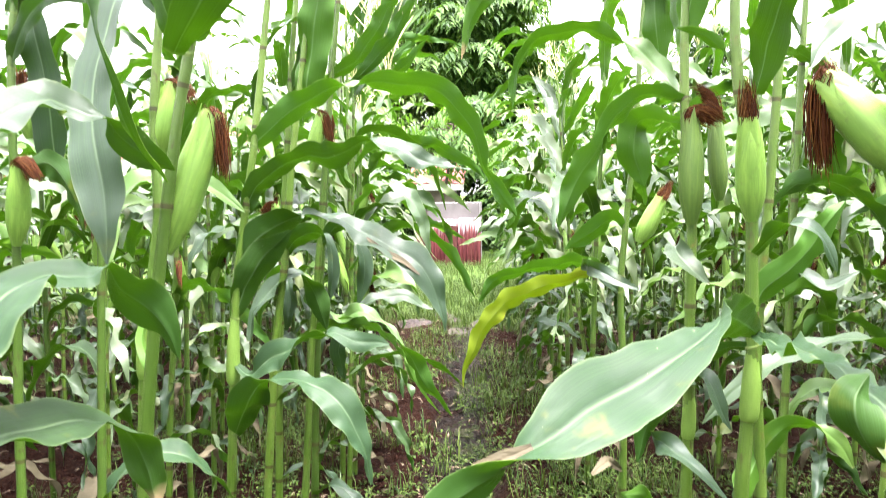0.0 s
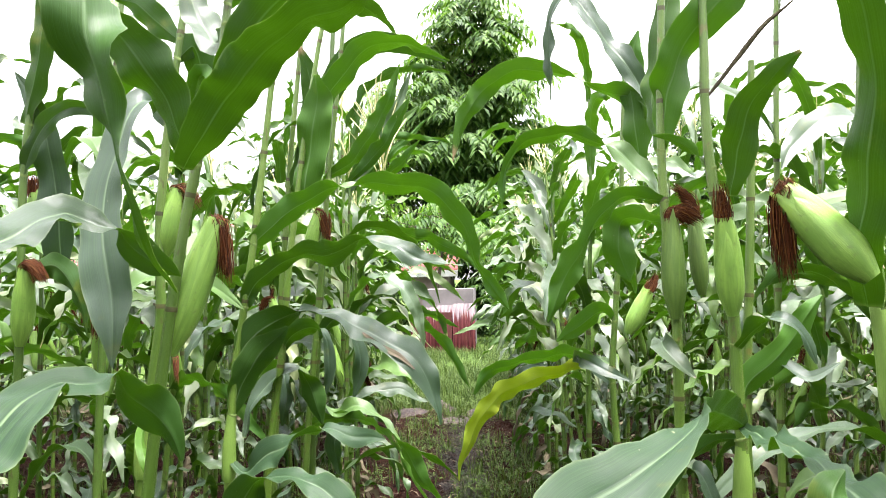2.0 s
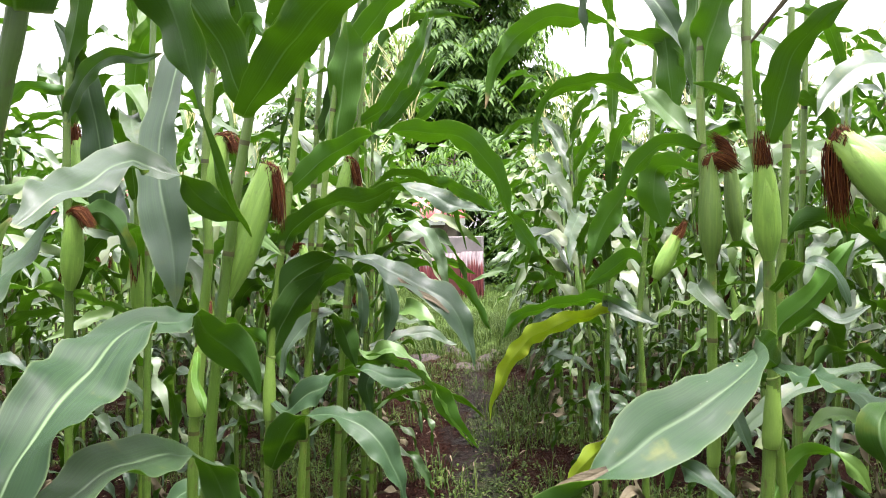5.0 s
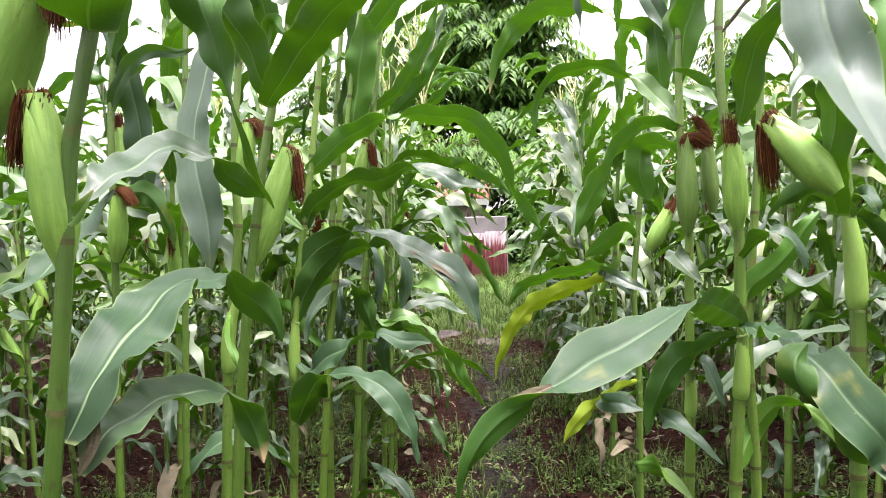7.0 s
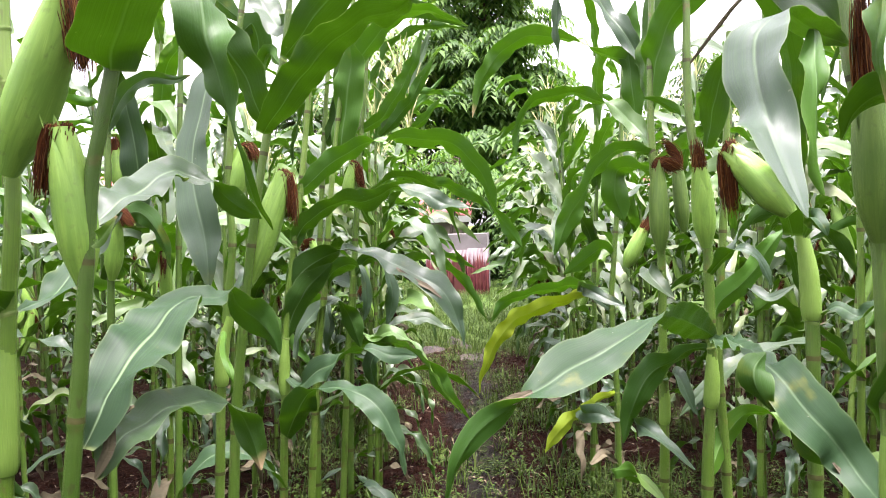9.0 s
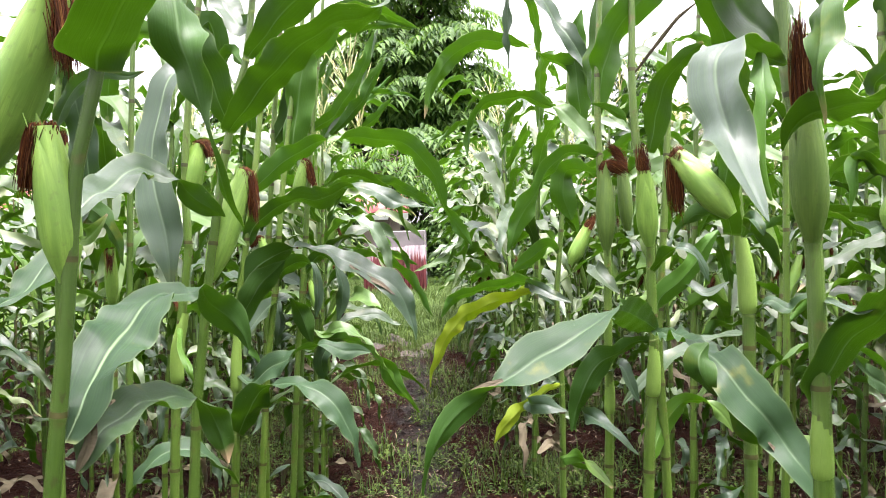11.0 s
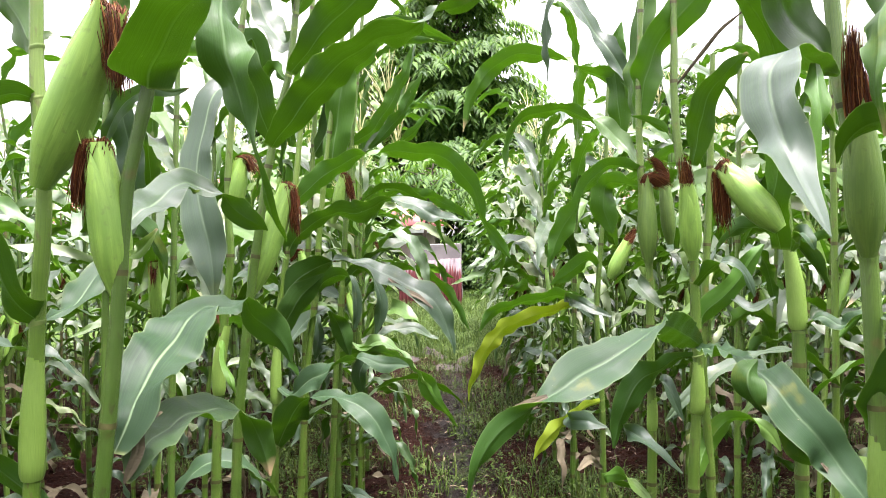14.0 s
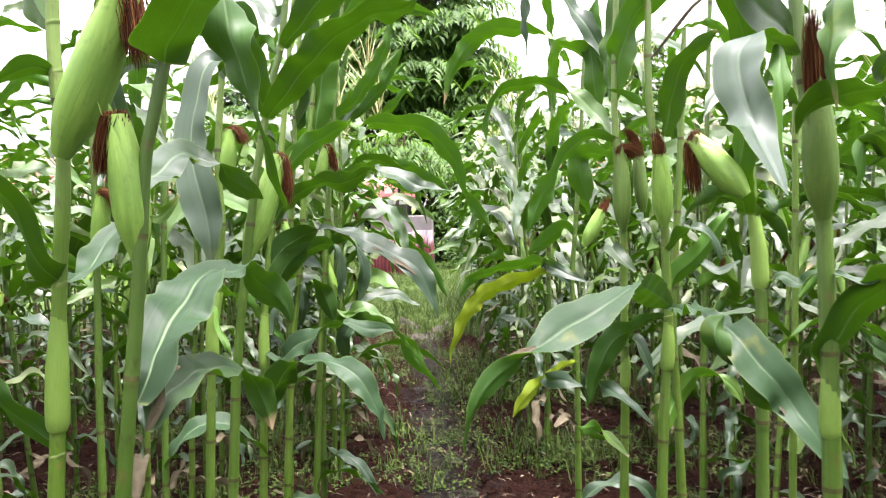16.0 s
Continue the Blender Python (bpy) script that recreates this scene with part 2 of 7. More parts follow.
def soil_material():
    """Red-brown loam with wet dark patches along the trodden path and stony crumbs."""
    k = Mat("loam_ground", 0.9, 0.06)
    pos = k.coords("Object")
    sep = k.t.nodes.new("ShaderNodeSeparateXYZ")
    k.link(pos, sep.inputs[0])
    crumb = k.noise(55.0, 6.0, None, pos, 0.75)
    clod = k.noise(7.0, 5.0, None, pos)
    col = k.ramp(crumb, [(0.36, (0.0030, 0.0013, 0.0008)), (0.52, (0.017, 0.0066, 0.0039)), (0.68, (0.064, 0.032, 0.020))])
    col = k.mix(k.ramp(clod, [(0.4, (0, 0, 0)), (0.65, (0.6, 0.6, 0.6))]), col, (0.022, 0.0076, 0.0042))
    # distance from the path's line
    cx = k.math("SUBTRACT", 0.13, k.math("MULTIPLY", sep.outputs["Y"], 0.052))
    d = k.math("ABSOLUTE", k.math("SUBTRACT", sep.outputs["X"], cx))
    d = k.math("ADD", d, k.math("MULTIPLY", k.math("SUBTRACT", k.noise(5.0, 4.0, None, pos), 0.5), 0.7))
    wet = k.ramp(d, [(0.04, (1, 1, 1)), (0.26, (0, 0, 0))])
    near = k.ramp(k.math("MULTIPLY", sep.outputs["Y"], 0.1), [(0.60, (1, 1, 1)), (0.85, (0, 0, 0))])
    wet = k.math("MULTIPLY", wet, near)
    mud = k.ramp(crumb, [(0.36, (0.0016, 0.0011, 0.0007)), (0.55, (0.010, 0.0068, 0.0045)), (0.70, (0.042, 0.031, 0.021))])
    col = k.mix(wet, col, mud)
    # far away the ground is grown over
    far = k.ramp(k.math("MULTIPLY", k.math("ADD", sep.outputs["Y"], k.math("MULTIPLY", clod, 2.0)), 0.05), [(0.42, (0, 0, 0)), (0.5, (1, 1, 1))])
    grass = k.ramp(k.noise(12.0, 5.0, None, pos), [(0.3, (0.030, 0.060, 0.014)), (0.7, (0.10, 0.16, 0.035))])
    col = k.mix(far, col, grass)
    k.color(col)
    k.link(k.math("SUBTRACT", 0.92, k.math("MULTIPLY", wet, 0.36)), k.b.inputs["Roughness"])
    k.link(k.math("ADD", 0.05, k.math("MULTIPLY", wet, 0.10)), k.b.inputs["Specular IOR Level"])
    k.bump(k.math("ADD", crumb, k.math("MULTIPLY", clod, 0.6)), 1.0, 0.06)
    return k.m


def water_material():
    k = Mat("puddle_water", 0.08, 1.0)
    k.color(k.ramp(k.noise(14.0, 4.0), [(0.4, (0.006, 0.005, 0.004)), (0.65, (0.020, 0.016, 0.012))]))
    k.bump(k.noise(26.0, 3.0), 0.3, 0.01)
    return k.m


SOIL, WATER = soil_material(), water_material()
WEED = green_leaf("weed_leaf", (0.008, 0.022, 0.004), (0.066, 0.102, 0.018), 0.6, 0.13, 0.10)
GRASS = green_leaf("grass_blade", (0.022, 0.050, 0.009), (0.085, 0.125, 0.026), 0.55, 0.15, 0.2)
TREE_LEAF = green_leaf("tree_leaf", (0.024, 0.066, 0.012), (0.105, 0.195, 0.038), 0.55, 0.36, 0.2)
TREE_LIGHT = green_leaf("young_tree_leaf", (0.07, 0.15, 0.02), (0.15, 0.24, 0.04), 0.4)
FAR_LEAF = green_leaf("far_tree_leaf", (0.030, 0.065, 0.022), (0.08, 0.14, 0.040), 0.65, 0.28, 0.12)
PALE_LEAF = green_leaf("pale_blossom", (0.30, 0.30, 0.22), (0.55, 0.52, 0.44), 0.6, 0.1)
BARK = simple_noise("tree_bark", 14.0, [(0.3, (0.030, 0.022, 0.016)), (0.7, (0.11, 0.085, 0.065))], 0.9, 0.8, 0.02, stretch=(1, 1, 0.25))
LITTER = simple_noise("leaf_litter", 9.0, [(0.3, (0.045, 0.030, 0.018)), (0.7, (0.19, 0.145, 0.095))], 0.8, 0.3)


# ---- small mesh helpers ----
def mesh_from(name, verts, faces, mats, uvs=None, slots=None, smooth=True):
    me = bpy.data.meshes.new(name)
    me.from_pydata([tuple(v) for v in verts], [], faces)
    for m in mats:
        me.materials.append(m)
    if smooth:
        me.polygons.foreach_set("use_smooth", [True] * len(me.polygons))
    if slots is not None:
        me.polygons.foreach_set("material_index", slots)
    if uvs is not None:
        layer = me.uv_layers.new(name="UVMap")
        idx = np.zeros(len(me.loops), dtype=np.int32)
        me.loops.foreach_get("vertex_index", idx)
        layer.data.foreach_set("uv", np.asarray(uvs, dtype=np.float32)[idx].ravel())
    me.update()
    return me


def put(name, me, parent=None, label=""):
    """Links a mesh as one object, under a thing when one is given."""
    ob = new(name, me)
    if parent is not None:
        ob.parent = parent
    return tagged(ob, label)


def spline(points, n, knots=False):
    """n + 1 places evenly along a smooth curve through the points; with knots, also where along it each point lies."""
    p = [Vector(q) for q in points]
    p = [p[0] * 2 - p[1]] + p + [p[-1] * 2 - p[-2]]
    dense = []
    for i in range(1, len(p) - 2):
        a, b, c, d = p[i - 1], p[i], p[i + 1], p[i + 2]
        for s in range(12):
            t = s / 12
            dense.append(0.5 * ((2 * b) + (c - a) * t + (2 * a - 5 * b + 4 * c - d) * t * t + (3 * b - a - 3 * c + d) * t ** 3))
    dense.append(p[-2])
    run = [0.0]
    for q, r in zip(dense, dense[1:]):
        run.append(run[-1] + (r - q).length)
    out, k = [], 0
    for i in range(n + 1):
        want = run[-1] * i / n
        while k < len(run) - 2 and run[k + 1] < want:
            k += 1
        f = (want - run[k]) / max(run[k + 1] - run[k], 1e-9)
        out.append(dense[k].lerp(dense[k + 1], min(max(f, 0), 1)))
    if knots:
        return out, run[-1], [run[12 * i] / run[-1] for i in range(len(points))]
    return out, run[-1]


def tube(path, radii, sides=8):
    """Vertices, faces and uvs of a round, tapering tube."""
    verts, faces, uvs = [], [], []
    a = None
    for i, q in enumerate(path):
        t = (path[min(i + 1, len(path) - 1)] - path[max(i - 1, 0)]).normalized()
        a = (Vector((1, 0, 0)) if abs(t.x) < 0.8 else Vector((0, 1, 0))) if a is None else a
        if i:
            a = last.rotation_difference(t) @ a
        last = t
        a = (a - t * a.dot(t)).normalized()
        b = t.cross(a)
        for j in range(sides + 1):
            w = 2 * math.pi * j / sides
            verts.append(q + (a * math.cos(w) + b * math.sin(w)) * radii[i])
            uvs.append((j / sides, i / (len(path) - 1)))
    row = sides + 1
    for i in range(len(path) - 1):
        for j in range(sides):
            faces.append((i * row + j, i * row + j + 1, (i + 1) * row + j + 1, (i + 1) * row + j))
    return verts, faces, uvs


# ---- maize ----
def blade_mesh(points, width, roll=(0.0, 0.0), fold=0.24, wave=0.0075, n=44, rng=random, cols=(-1, -0.6, -0.13, 0.0, 0.13, 0.6, 1), widest=0.35, normal=None, base=0.45, crinkle=0.35, under=True):
    """A maize leaf blade along a curve: gutter-shaped, with wavy edges, rolled about its midrib from base to tip."""
    path, length, knot = spline(points, n, True)
    if len(roll) != len(points):
        knot = [i / max(len(roll) - 1, 1) for i in range(len(roll))]
    verts, uvs, faces, below = [], [], [], []
    side = None
    ph1, ph2 = rng.uniform(0, 6.28), rng.uniform(0, 6.28)
    freq = length * rng.uniform(38, 62)
    sway = [rng.uniform(-1, 1) for _ in range(int(length * 14) + 4)]
    for i, q in enumerate(path):
        v = i / n
        t = (path[min(i + 1, n)] - path[max(i - 1, 0)]).normalized()
        if side is None:
            ref = Vector(normal) if normal is not None else Vector((0, 0, 1))
            side = t.cross(ref)
            if side.length < 0.1:
                side = t.cross(Vector((0, 1, 0)))
        if i:
            side = last.rotation_difference(t) @ side
        last = t.copy()
        side = (side - t * side.dot(t)).normalized()
        pos = v * (len(sway) - 2)
        wob = sway[int(pos)] + (sway[int(pos) + 1] - sway[int(pos)]) * (3 * (pos % 1) ** 2 - 2 * (pos % 1) ** 3)
        wob *= crinkle * min(1.0, v * 4)
        angle = radians(float(np.interp(v, knot, roll)) + 16 * wob)
        q = q + side.cross(t) * (0.006 * wob)
        s = Matrix.Rotation(angle, 3, t) @ side
        up = s.cross(t)
        w = width * (base + (1 - base) * math.sin(min(v / widest, 1) * math.pi / 2)) * max(1 - max(v - 0.3, 0) ** 2 / 0.49, 0.0) ** 0.75
        w = max(w, 0.0015)
        cup = fold * (1 - 0.6 * v)
        for c in cols:
            ripple = wave * (math.sin(v * freq + (ph1 if c < 0 else ph2)) + 0.6 * math.sin(v * freq * 0.43 + ph2)) * abs(c) ** 2 * min(1, w / width * 1.3)
            lift = cup * w * 0.5 * abs(c) ** 1.3 + ripple - (0.002 if abs(c) < 0.1 else 0)
            verts.append(q + s * (c * w * 0.5 * (1 - 0.06 * cup)) + up * lift)
            uvs.append((0.5 + 0.5 * c, v))
            below.append(verts[-1] - up * (0.00015 + 0.0011 * (1 - abs(c) ** 3)))
    row = len(cols)
    for i in range(n):
        for j in range(row - 1):
            faces.append((i * row + j, i * row + j + 1, (i + 1) * row + j + 1, (i + 1) * row + j))
    if under:
        # the lower skin of the blade
        m = len(verts)
        faces += [(q[0] + m, q[3] + m, q[2] + m, q[1] + m) for q in faces]
        verts, uvs = verts + below, uvs + uvs
    return verts, faces, uvs


def leaf_part(parent, points, width, roll=(0.0, 0.0), kind=0, rng=random, **extra):
    v, f, u = blade_mesh(points, width, roll, rng=rng, under=kind >= 0, **extra)
    if kind < 0:
        return put("leaf", mesh_from("leaf", v, f, [DRY], u), parent, "dry brown withered leaf")
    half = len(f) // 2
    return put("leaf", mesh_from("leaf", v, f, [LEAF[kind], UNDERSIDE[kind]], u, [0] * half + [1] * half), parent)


def ribbon(parent, rows, face, kind=0, wave=0.0105, fold=0.22, n=0, cols=(-1, -0.8, -0.45, -0.13, 0.0, 0.13, 0.45, 0.8, 1)):
    """A maize blade through rows of (x, y, z, width, turn): turn 0 shows its upper side towards face, 180 its
    underside.
    """
    rows = np.array(rows, dtype=float)
    steps = np.maximum(np.linalg.norm(np.diff(rows[:, :3], axis=0), axis=1), 1e-4)
    knot = np.concatenate([[0.0], np.cumsum(steps)])
    length = knot[-1]
    n = n or max(20, min(72, int(length / 0.011)))
    slope = np.zeros_like(rows)
    for i in range(len(rows)):
        a, b = max(i - 1, 0), min(i + 1, len(rows) - 1)
        slope[i] = (rows[b] - rows[a]) / (knot[b] - knot[a])
    line = []
    for k in range(n + 1):
        s = length * k / n
        i = int(min(max(np.searchsorted(knot, s) - 1, 0), len(rows) - 2))
        h = knot[i + 1] - knot[i]
        u = (s - knot[i]) / h
        line.append((2 * u ** 3 - 3 * u ** 2 + 1) * rows[i] + (u ** 3 - 2 * u ** 2 + u) * h * slope[i]
                    + (3 * u ** 2 - 2 * u ** 3) * rows[i + 1] + (u ** 3 - u ** 2) * h * slope[i + 1])
    face = Vector(face)
    verts, below, uvs, faces = [], [], [], []
    ph = [rng.uniform(0, 6.28) for _ in range(4)]
    freq = rng.uniform(55, 85)
    for k, q in enumerate(line):
        v = k / n
        t = Vector(line[min(k + 1, n)][:3] - line[max(k - 1, 0)][:3]).normalized()
        side = t.cross(face).normalized()
        wob = (8 * math.sin(freq * 0.45 * v * length + ph[2]) + 5 * math.sin(freq * 0.83 * v * length + ph[3])) * wave / 0.0105
        side = Matrix.Rotation(radians(float(q[4]) + wob), 3, t) @ side
        up = side.cross(t)
        w = max(float(q[3]), 0.0015)
        full = min(1.0, w / 0.05)
        for c in cols:
            ph_c = ph[0] if c < 0 else ph[1]
            swell = 0.55 + 0.45 * math.sin(freq * 0.23 * v * length + 2.7 * ph_c)
            ripple = wave * swell * full * abs(c) ** 2.2 * (0.8 * math.sin(freq * v * length + ph_c) + 0.8 * math.sin(freq * 0.41 * v * length + 2 * ph_c))
            edge = 1 + 0.03 * math.sin(freq * 1.3 * v * length + 3 * ph_c) * abs(c)
            p = Vector(q[:3]) + side * (0.5 * c * w * edge) + up * (0.35 * wave * full * math.sin(freq * 0.6 * v * length + ph[1])) + up * (fold * (1 - 0.5 * v) * 0.5 * w * abs(c) ** 1.4 + ripple - (0.0022 * full if abs(c) < 0.1 else 0.0))
            verts.append(p)
            uvs.append((0.5 + 0.5 * c, v))
            below.append(p - up * (0.0002 + 0.0012 * (1 - abs(c) ** 3)))
    row = len(cols)
    for i in range(n):
        for j in range(row - 1):
            faces.append((i * row + j, i * row + j + 1, (i + 1) * row + j + 1, (i + 1) * row + j))
    m, half = len(verts), len(faces)
    faces += [(q[0] + m, q[3] + m, q[2] + m, q[1] + m) for q in faces]
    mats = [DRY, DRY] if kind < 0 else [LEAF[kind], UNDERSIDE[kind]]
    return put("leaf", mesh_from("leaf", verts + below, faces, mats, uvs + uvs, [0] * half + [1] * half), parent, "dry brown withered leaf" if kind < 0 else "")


def stalk_part(parent, points, radius, nodes, top=None, N=220, sides=10):
    """The jointed stalk: nodes are heights along it in parts of 1; sheaths swell above each joint."""
    path, length = spline(points, N)
    radii, slots = [], []
    top = top if top is not None else radius * 0.4
    ring = []
    for i in range(N + 1):
        v = i / N
        r = radius + (top - radius) * v ** 1.3
        ring.append(min(abs(v - k) for k in nodes) * length < max(0.0028, 0.4 * length / N))
        below = [k for k in nodes if k <= v]
        d = (v - below[-1]) * length if below else 1.0
        if below:
            r *= 1.0 + 0.09 * max(0.0, 1 - d / 0.15)
        radii.append(r * (1.06 if ring[-1] else 1.0))
    v, f, u = tube(path, radii, sides)
    for i in range(N):
        slots += [1 if ring[i] else 0] * sides
    return put("stalk", mesh_from("stalk", v, f, [STALK, NODE], u, slots), parent)


def sheath_part(parent, points, radius, flare=1.5):
    """A loose leaf sheath wrapped round a stretch of stalk."""
    path, length = spline(points, 18)
    radii = [radius * flare * float(np.interp(i / 18, (0, 0.03, 0.2, 0.55, 1), (0.80, 0.95, 1.0, 0.93, 0.62))) for i in range(19)]
    v, f, u = tube(path, radii, 10)
    return put("sheath", mesh_from("sheath", v, f, [SHEATH], u), parent, "pale green leaf sheath round the stalk")


def collar_part(parent, place, radius, lean):
    """The pale collar where a blade leaves its sheath: a thin flaring lip round the stalk."""
    q = Vector(place)
    path = [q + Vector((lean * 0.2 * k, 0, k)) * 0.0018 for k in range(-2, 3)]
    v, f, u = tube(path, [radius * w for w in (1.0, 1.03, 1.06, 1.07, 1.02)], 10)
    for i in range(len(v)):
        v[i] = v[i] + Vector((0, 0, (v[i].x - q.x) * lean * 0.5))
    return put("leaf_collar", mesh_from("leaf_collar", v, f, [COLLAR], u), parent, "pale yellow-green collar")


def ear_part(parent, foot, tip, radius, silk_len=0.11, silk_way=(0, 0, -1), rng=random, strands=70, beard=1.0, n=18, sides=22, husk=None):
    """An ear in its husk: overlapping husk leaves and a tuft of dry silk."""
    a, b = Vector(foot), Vector(tip)
    axis = (b - a)
    length = axis.length
    t = axis.normalized()
    x = t.orthogonal().normalized()
    y = t.cross(x)
    verts, faces, uvs = [], [], []
    radius = radius * 0.84

    def girth(v):
        return max(radius * (0.40 + 0.60 * math.sin(min(v / 0.34, 1) * math.pi / 2) ** 1.1) * (1 - 0.40 * (max(v - 0.45, 0) / 0.55) ** 1.8), radius * 0.22)

    ph = rng.uniform(0, 6.28)
    for i in range(n + 1):
        v = i / n
        r = girth(v)
        for j in range(sides + 1):
            w = 2 * math.pi * j / sides
            step = ((w / (2 * math.pi) * 5 + ph + 0.35 * v) % 1.0)
            rr = r * (0.95 + 0.10 * step)
            bend = x * (0.02 * math.sin(v * 3))
            verts.append(a + t * (v * length) + bend * radius * 6 + (x * math.cos(w) + y * math.sin(w)) * rr)
            uvs.append((j / sides, v))
    row = sides + 1
    for i in range(n):
        for j in range(sides):
            faces.append((i * row + j, i * row + j + 1, (i + 1) * row + j + 1, (i + 1) * row + j))
    for k in range(5 if sides > 8 else 0):
        # outer husk leaves, lying on the ear and ending in free tips
        w0 = ph + k * 1.26 + rng.uniform(-0.3, 0.3)
        end = rng.uniform(0.88, 1.10)
        bv, bf, bu = [], [], []
        for i in range(11):
            v = i / 10 * end
            span = 1.12 * (1 - (i / 10) ** 2.6) ** 0.8 + 0.02
            r = (girth(min(v, 1.0)) + (0.25 * radius if v > 0.9 else 0.0) * (v - 0.9) / 0.2) * 1.012 + 0.0004 * (k + 1)
            for c in (-1, -0.6, -0.2, 0.2, 0.6, 1):
                w = w0 + c * span + 0.25 * v
                bv.append(a + t * (v * length) + (x * math.cos(w) + y * math.sin(w)) * (r - 0.0012 * abs(c)))
                bu.append((0.5 + 0.3 * c + 0.13 * k, v))
        for i in range(10):
            for j in range(5):
                bf.append((i * 6 + j, i * 6 + j + 1, (i + 1) * 6 + j + 1, (i + 1) * 6 + j))
        base = len(verts)
        verts += bv
        uvs += bu
        faces += [tuple(i + base for i in q) for q in bf]
    ear = put("ear", mesh_from("ear", verts, faces, [husk or HUSK], uvs), parent, "green ear in its husk")
    sv, sf, su = [], [], []
    way = Vector(silk_way).normalized()
    mouth = girth(0.97)
    # the strands hang together in locks
    locks = [(rng.uniform(0, 6.28), rng.uniform(0.55, 1.15), Vector((rng.uniform(-1, 1), rng.uniform(-1, 1), rng.uniform(-0.5, 0.5)))) for _ in range(9)]
    fine = strands > 50
    for k in range(int(strands * 3.2) if fine else strands):
        w, reach, drift = locks[rng.randrange(9)]
        w += rng.gauss(0, 0.45)
        out = x * math.cos(w) + y * math.sin(w)
        L = silk_len * 1.3 * reach * rng.uniform(0.7, 1.1)
        jit = drift * 0.8 + Vector((rng.uniform(-1, 1), rng.uniform(-1, 1), rng.uniform(-1, 1))) * 0.6
        lie = t * (1 - beard) + way * beard
        p = b - t * rng.uniform(0.004, 0.022) + out * mouth * rng.uniform(0.2, 0.98)
        line = [p]
        for step, ahead, pull in ((0.14 * (1.3 - 0.6 * beard), t, -0.06), (0.26, t * 0.35 * (1.2 - beard) + lie, 0.10), (0.26, lie + way * 0.3 * beard, 0.18), (0.30, lie + way * 0.6 * beard, 0.22)):
            p = p + ahead.normalized() * L * step - out * mouth * pull + jit * radius * 0.09 + Vector((rng.gauss(0, 1), rng.gauss(0, 1), rng.gauss(0, 1))) * radius * 0.045
            line.append(p)
        path, _ = spline(line, 8)
        tv, tf, tu = tube(path, [0.00072 if fine else 0.0011] * 7 + [0.0006, 0.0003], 3)
        base = len(sv)
        sv += tv
        su += tu
        sf += [tuple(i + base for i in q) for q in tf]
    put("silk", mesh_from("silk", sv, sf, [SILK], su), ear, "dry red-brown silk tuft")
    return ear


def tassel_part(parent, foot, way, length=0.32, rng=random, spikes=9):
    verts, faces, uvs = [], [], []
    a, w = Vector(foot), Vector(way).normalized()
    for k in range(spikes):
        s = 0.0 if k == 0 else rng.uniform(0.05, 0.4)
        out = Vector((rng.uniform(-1, 1), rng.uniform(-1, 1), 0)) * (0 if k == 0 else 1)
        p0 = a + w * length * s
        L = length * (1.0 if k == 0 else rng.uniform(0.5, 0.7))
        p1 = p0 + w * L * 0.5 + out * L * 0.25
        p2 = p0 + w * L * 0.9 + out * L * 0.6
        path, _ = spline([p0, p1, p2], 8)
        tv, tf, tu = tube(path, [0.0013 + 0.0010 * (i % 2) for i in range(8)] + [0.0007], 4)
        base = len(verts)
        verts += tv
        uvs += tu
        faces += [tuple(i + base for i in q) for q in tf]
    return put("tassel", mesh_from("tassel", verts, faces, [TASSEL], uvs), parent, "pale straw-coloured tassel")


def arching(root, azimuth, length, rise, droop, rng, bend=0.0):
    """Curve of a leaf that rises from the stalk, arches over and hangs."""
    p, pts = Vector(root), [Vector(root)]
    steps = 8
    crest = rng.uniform(0.25, 0.6)
    for i in range(steps):
        v = i / (steps - 1)
        x = 1 / (1 + math.exp(-(v - crest) * 9))
        e = radians(rise + (droop - rise) * (0.55 * x + 0.45 * v))
        az = azimuth + bend * v + rng.uniform(-0.12, 0.12)
        p = p + Vector((math.cos(az) * math.cos(e), math.sin(az) * math.cos(e), math.sin(e))) * (length / steps)
        pts.append(p.copy())
    return pts


MAIZE_LABEL = "tall green maize plant with arching leaves, rooted in red-brown soil"


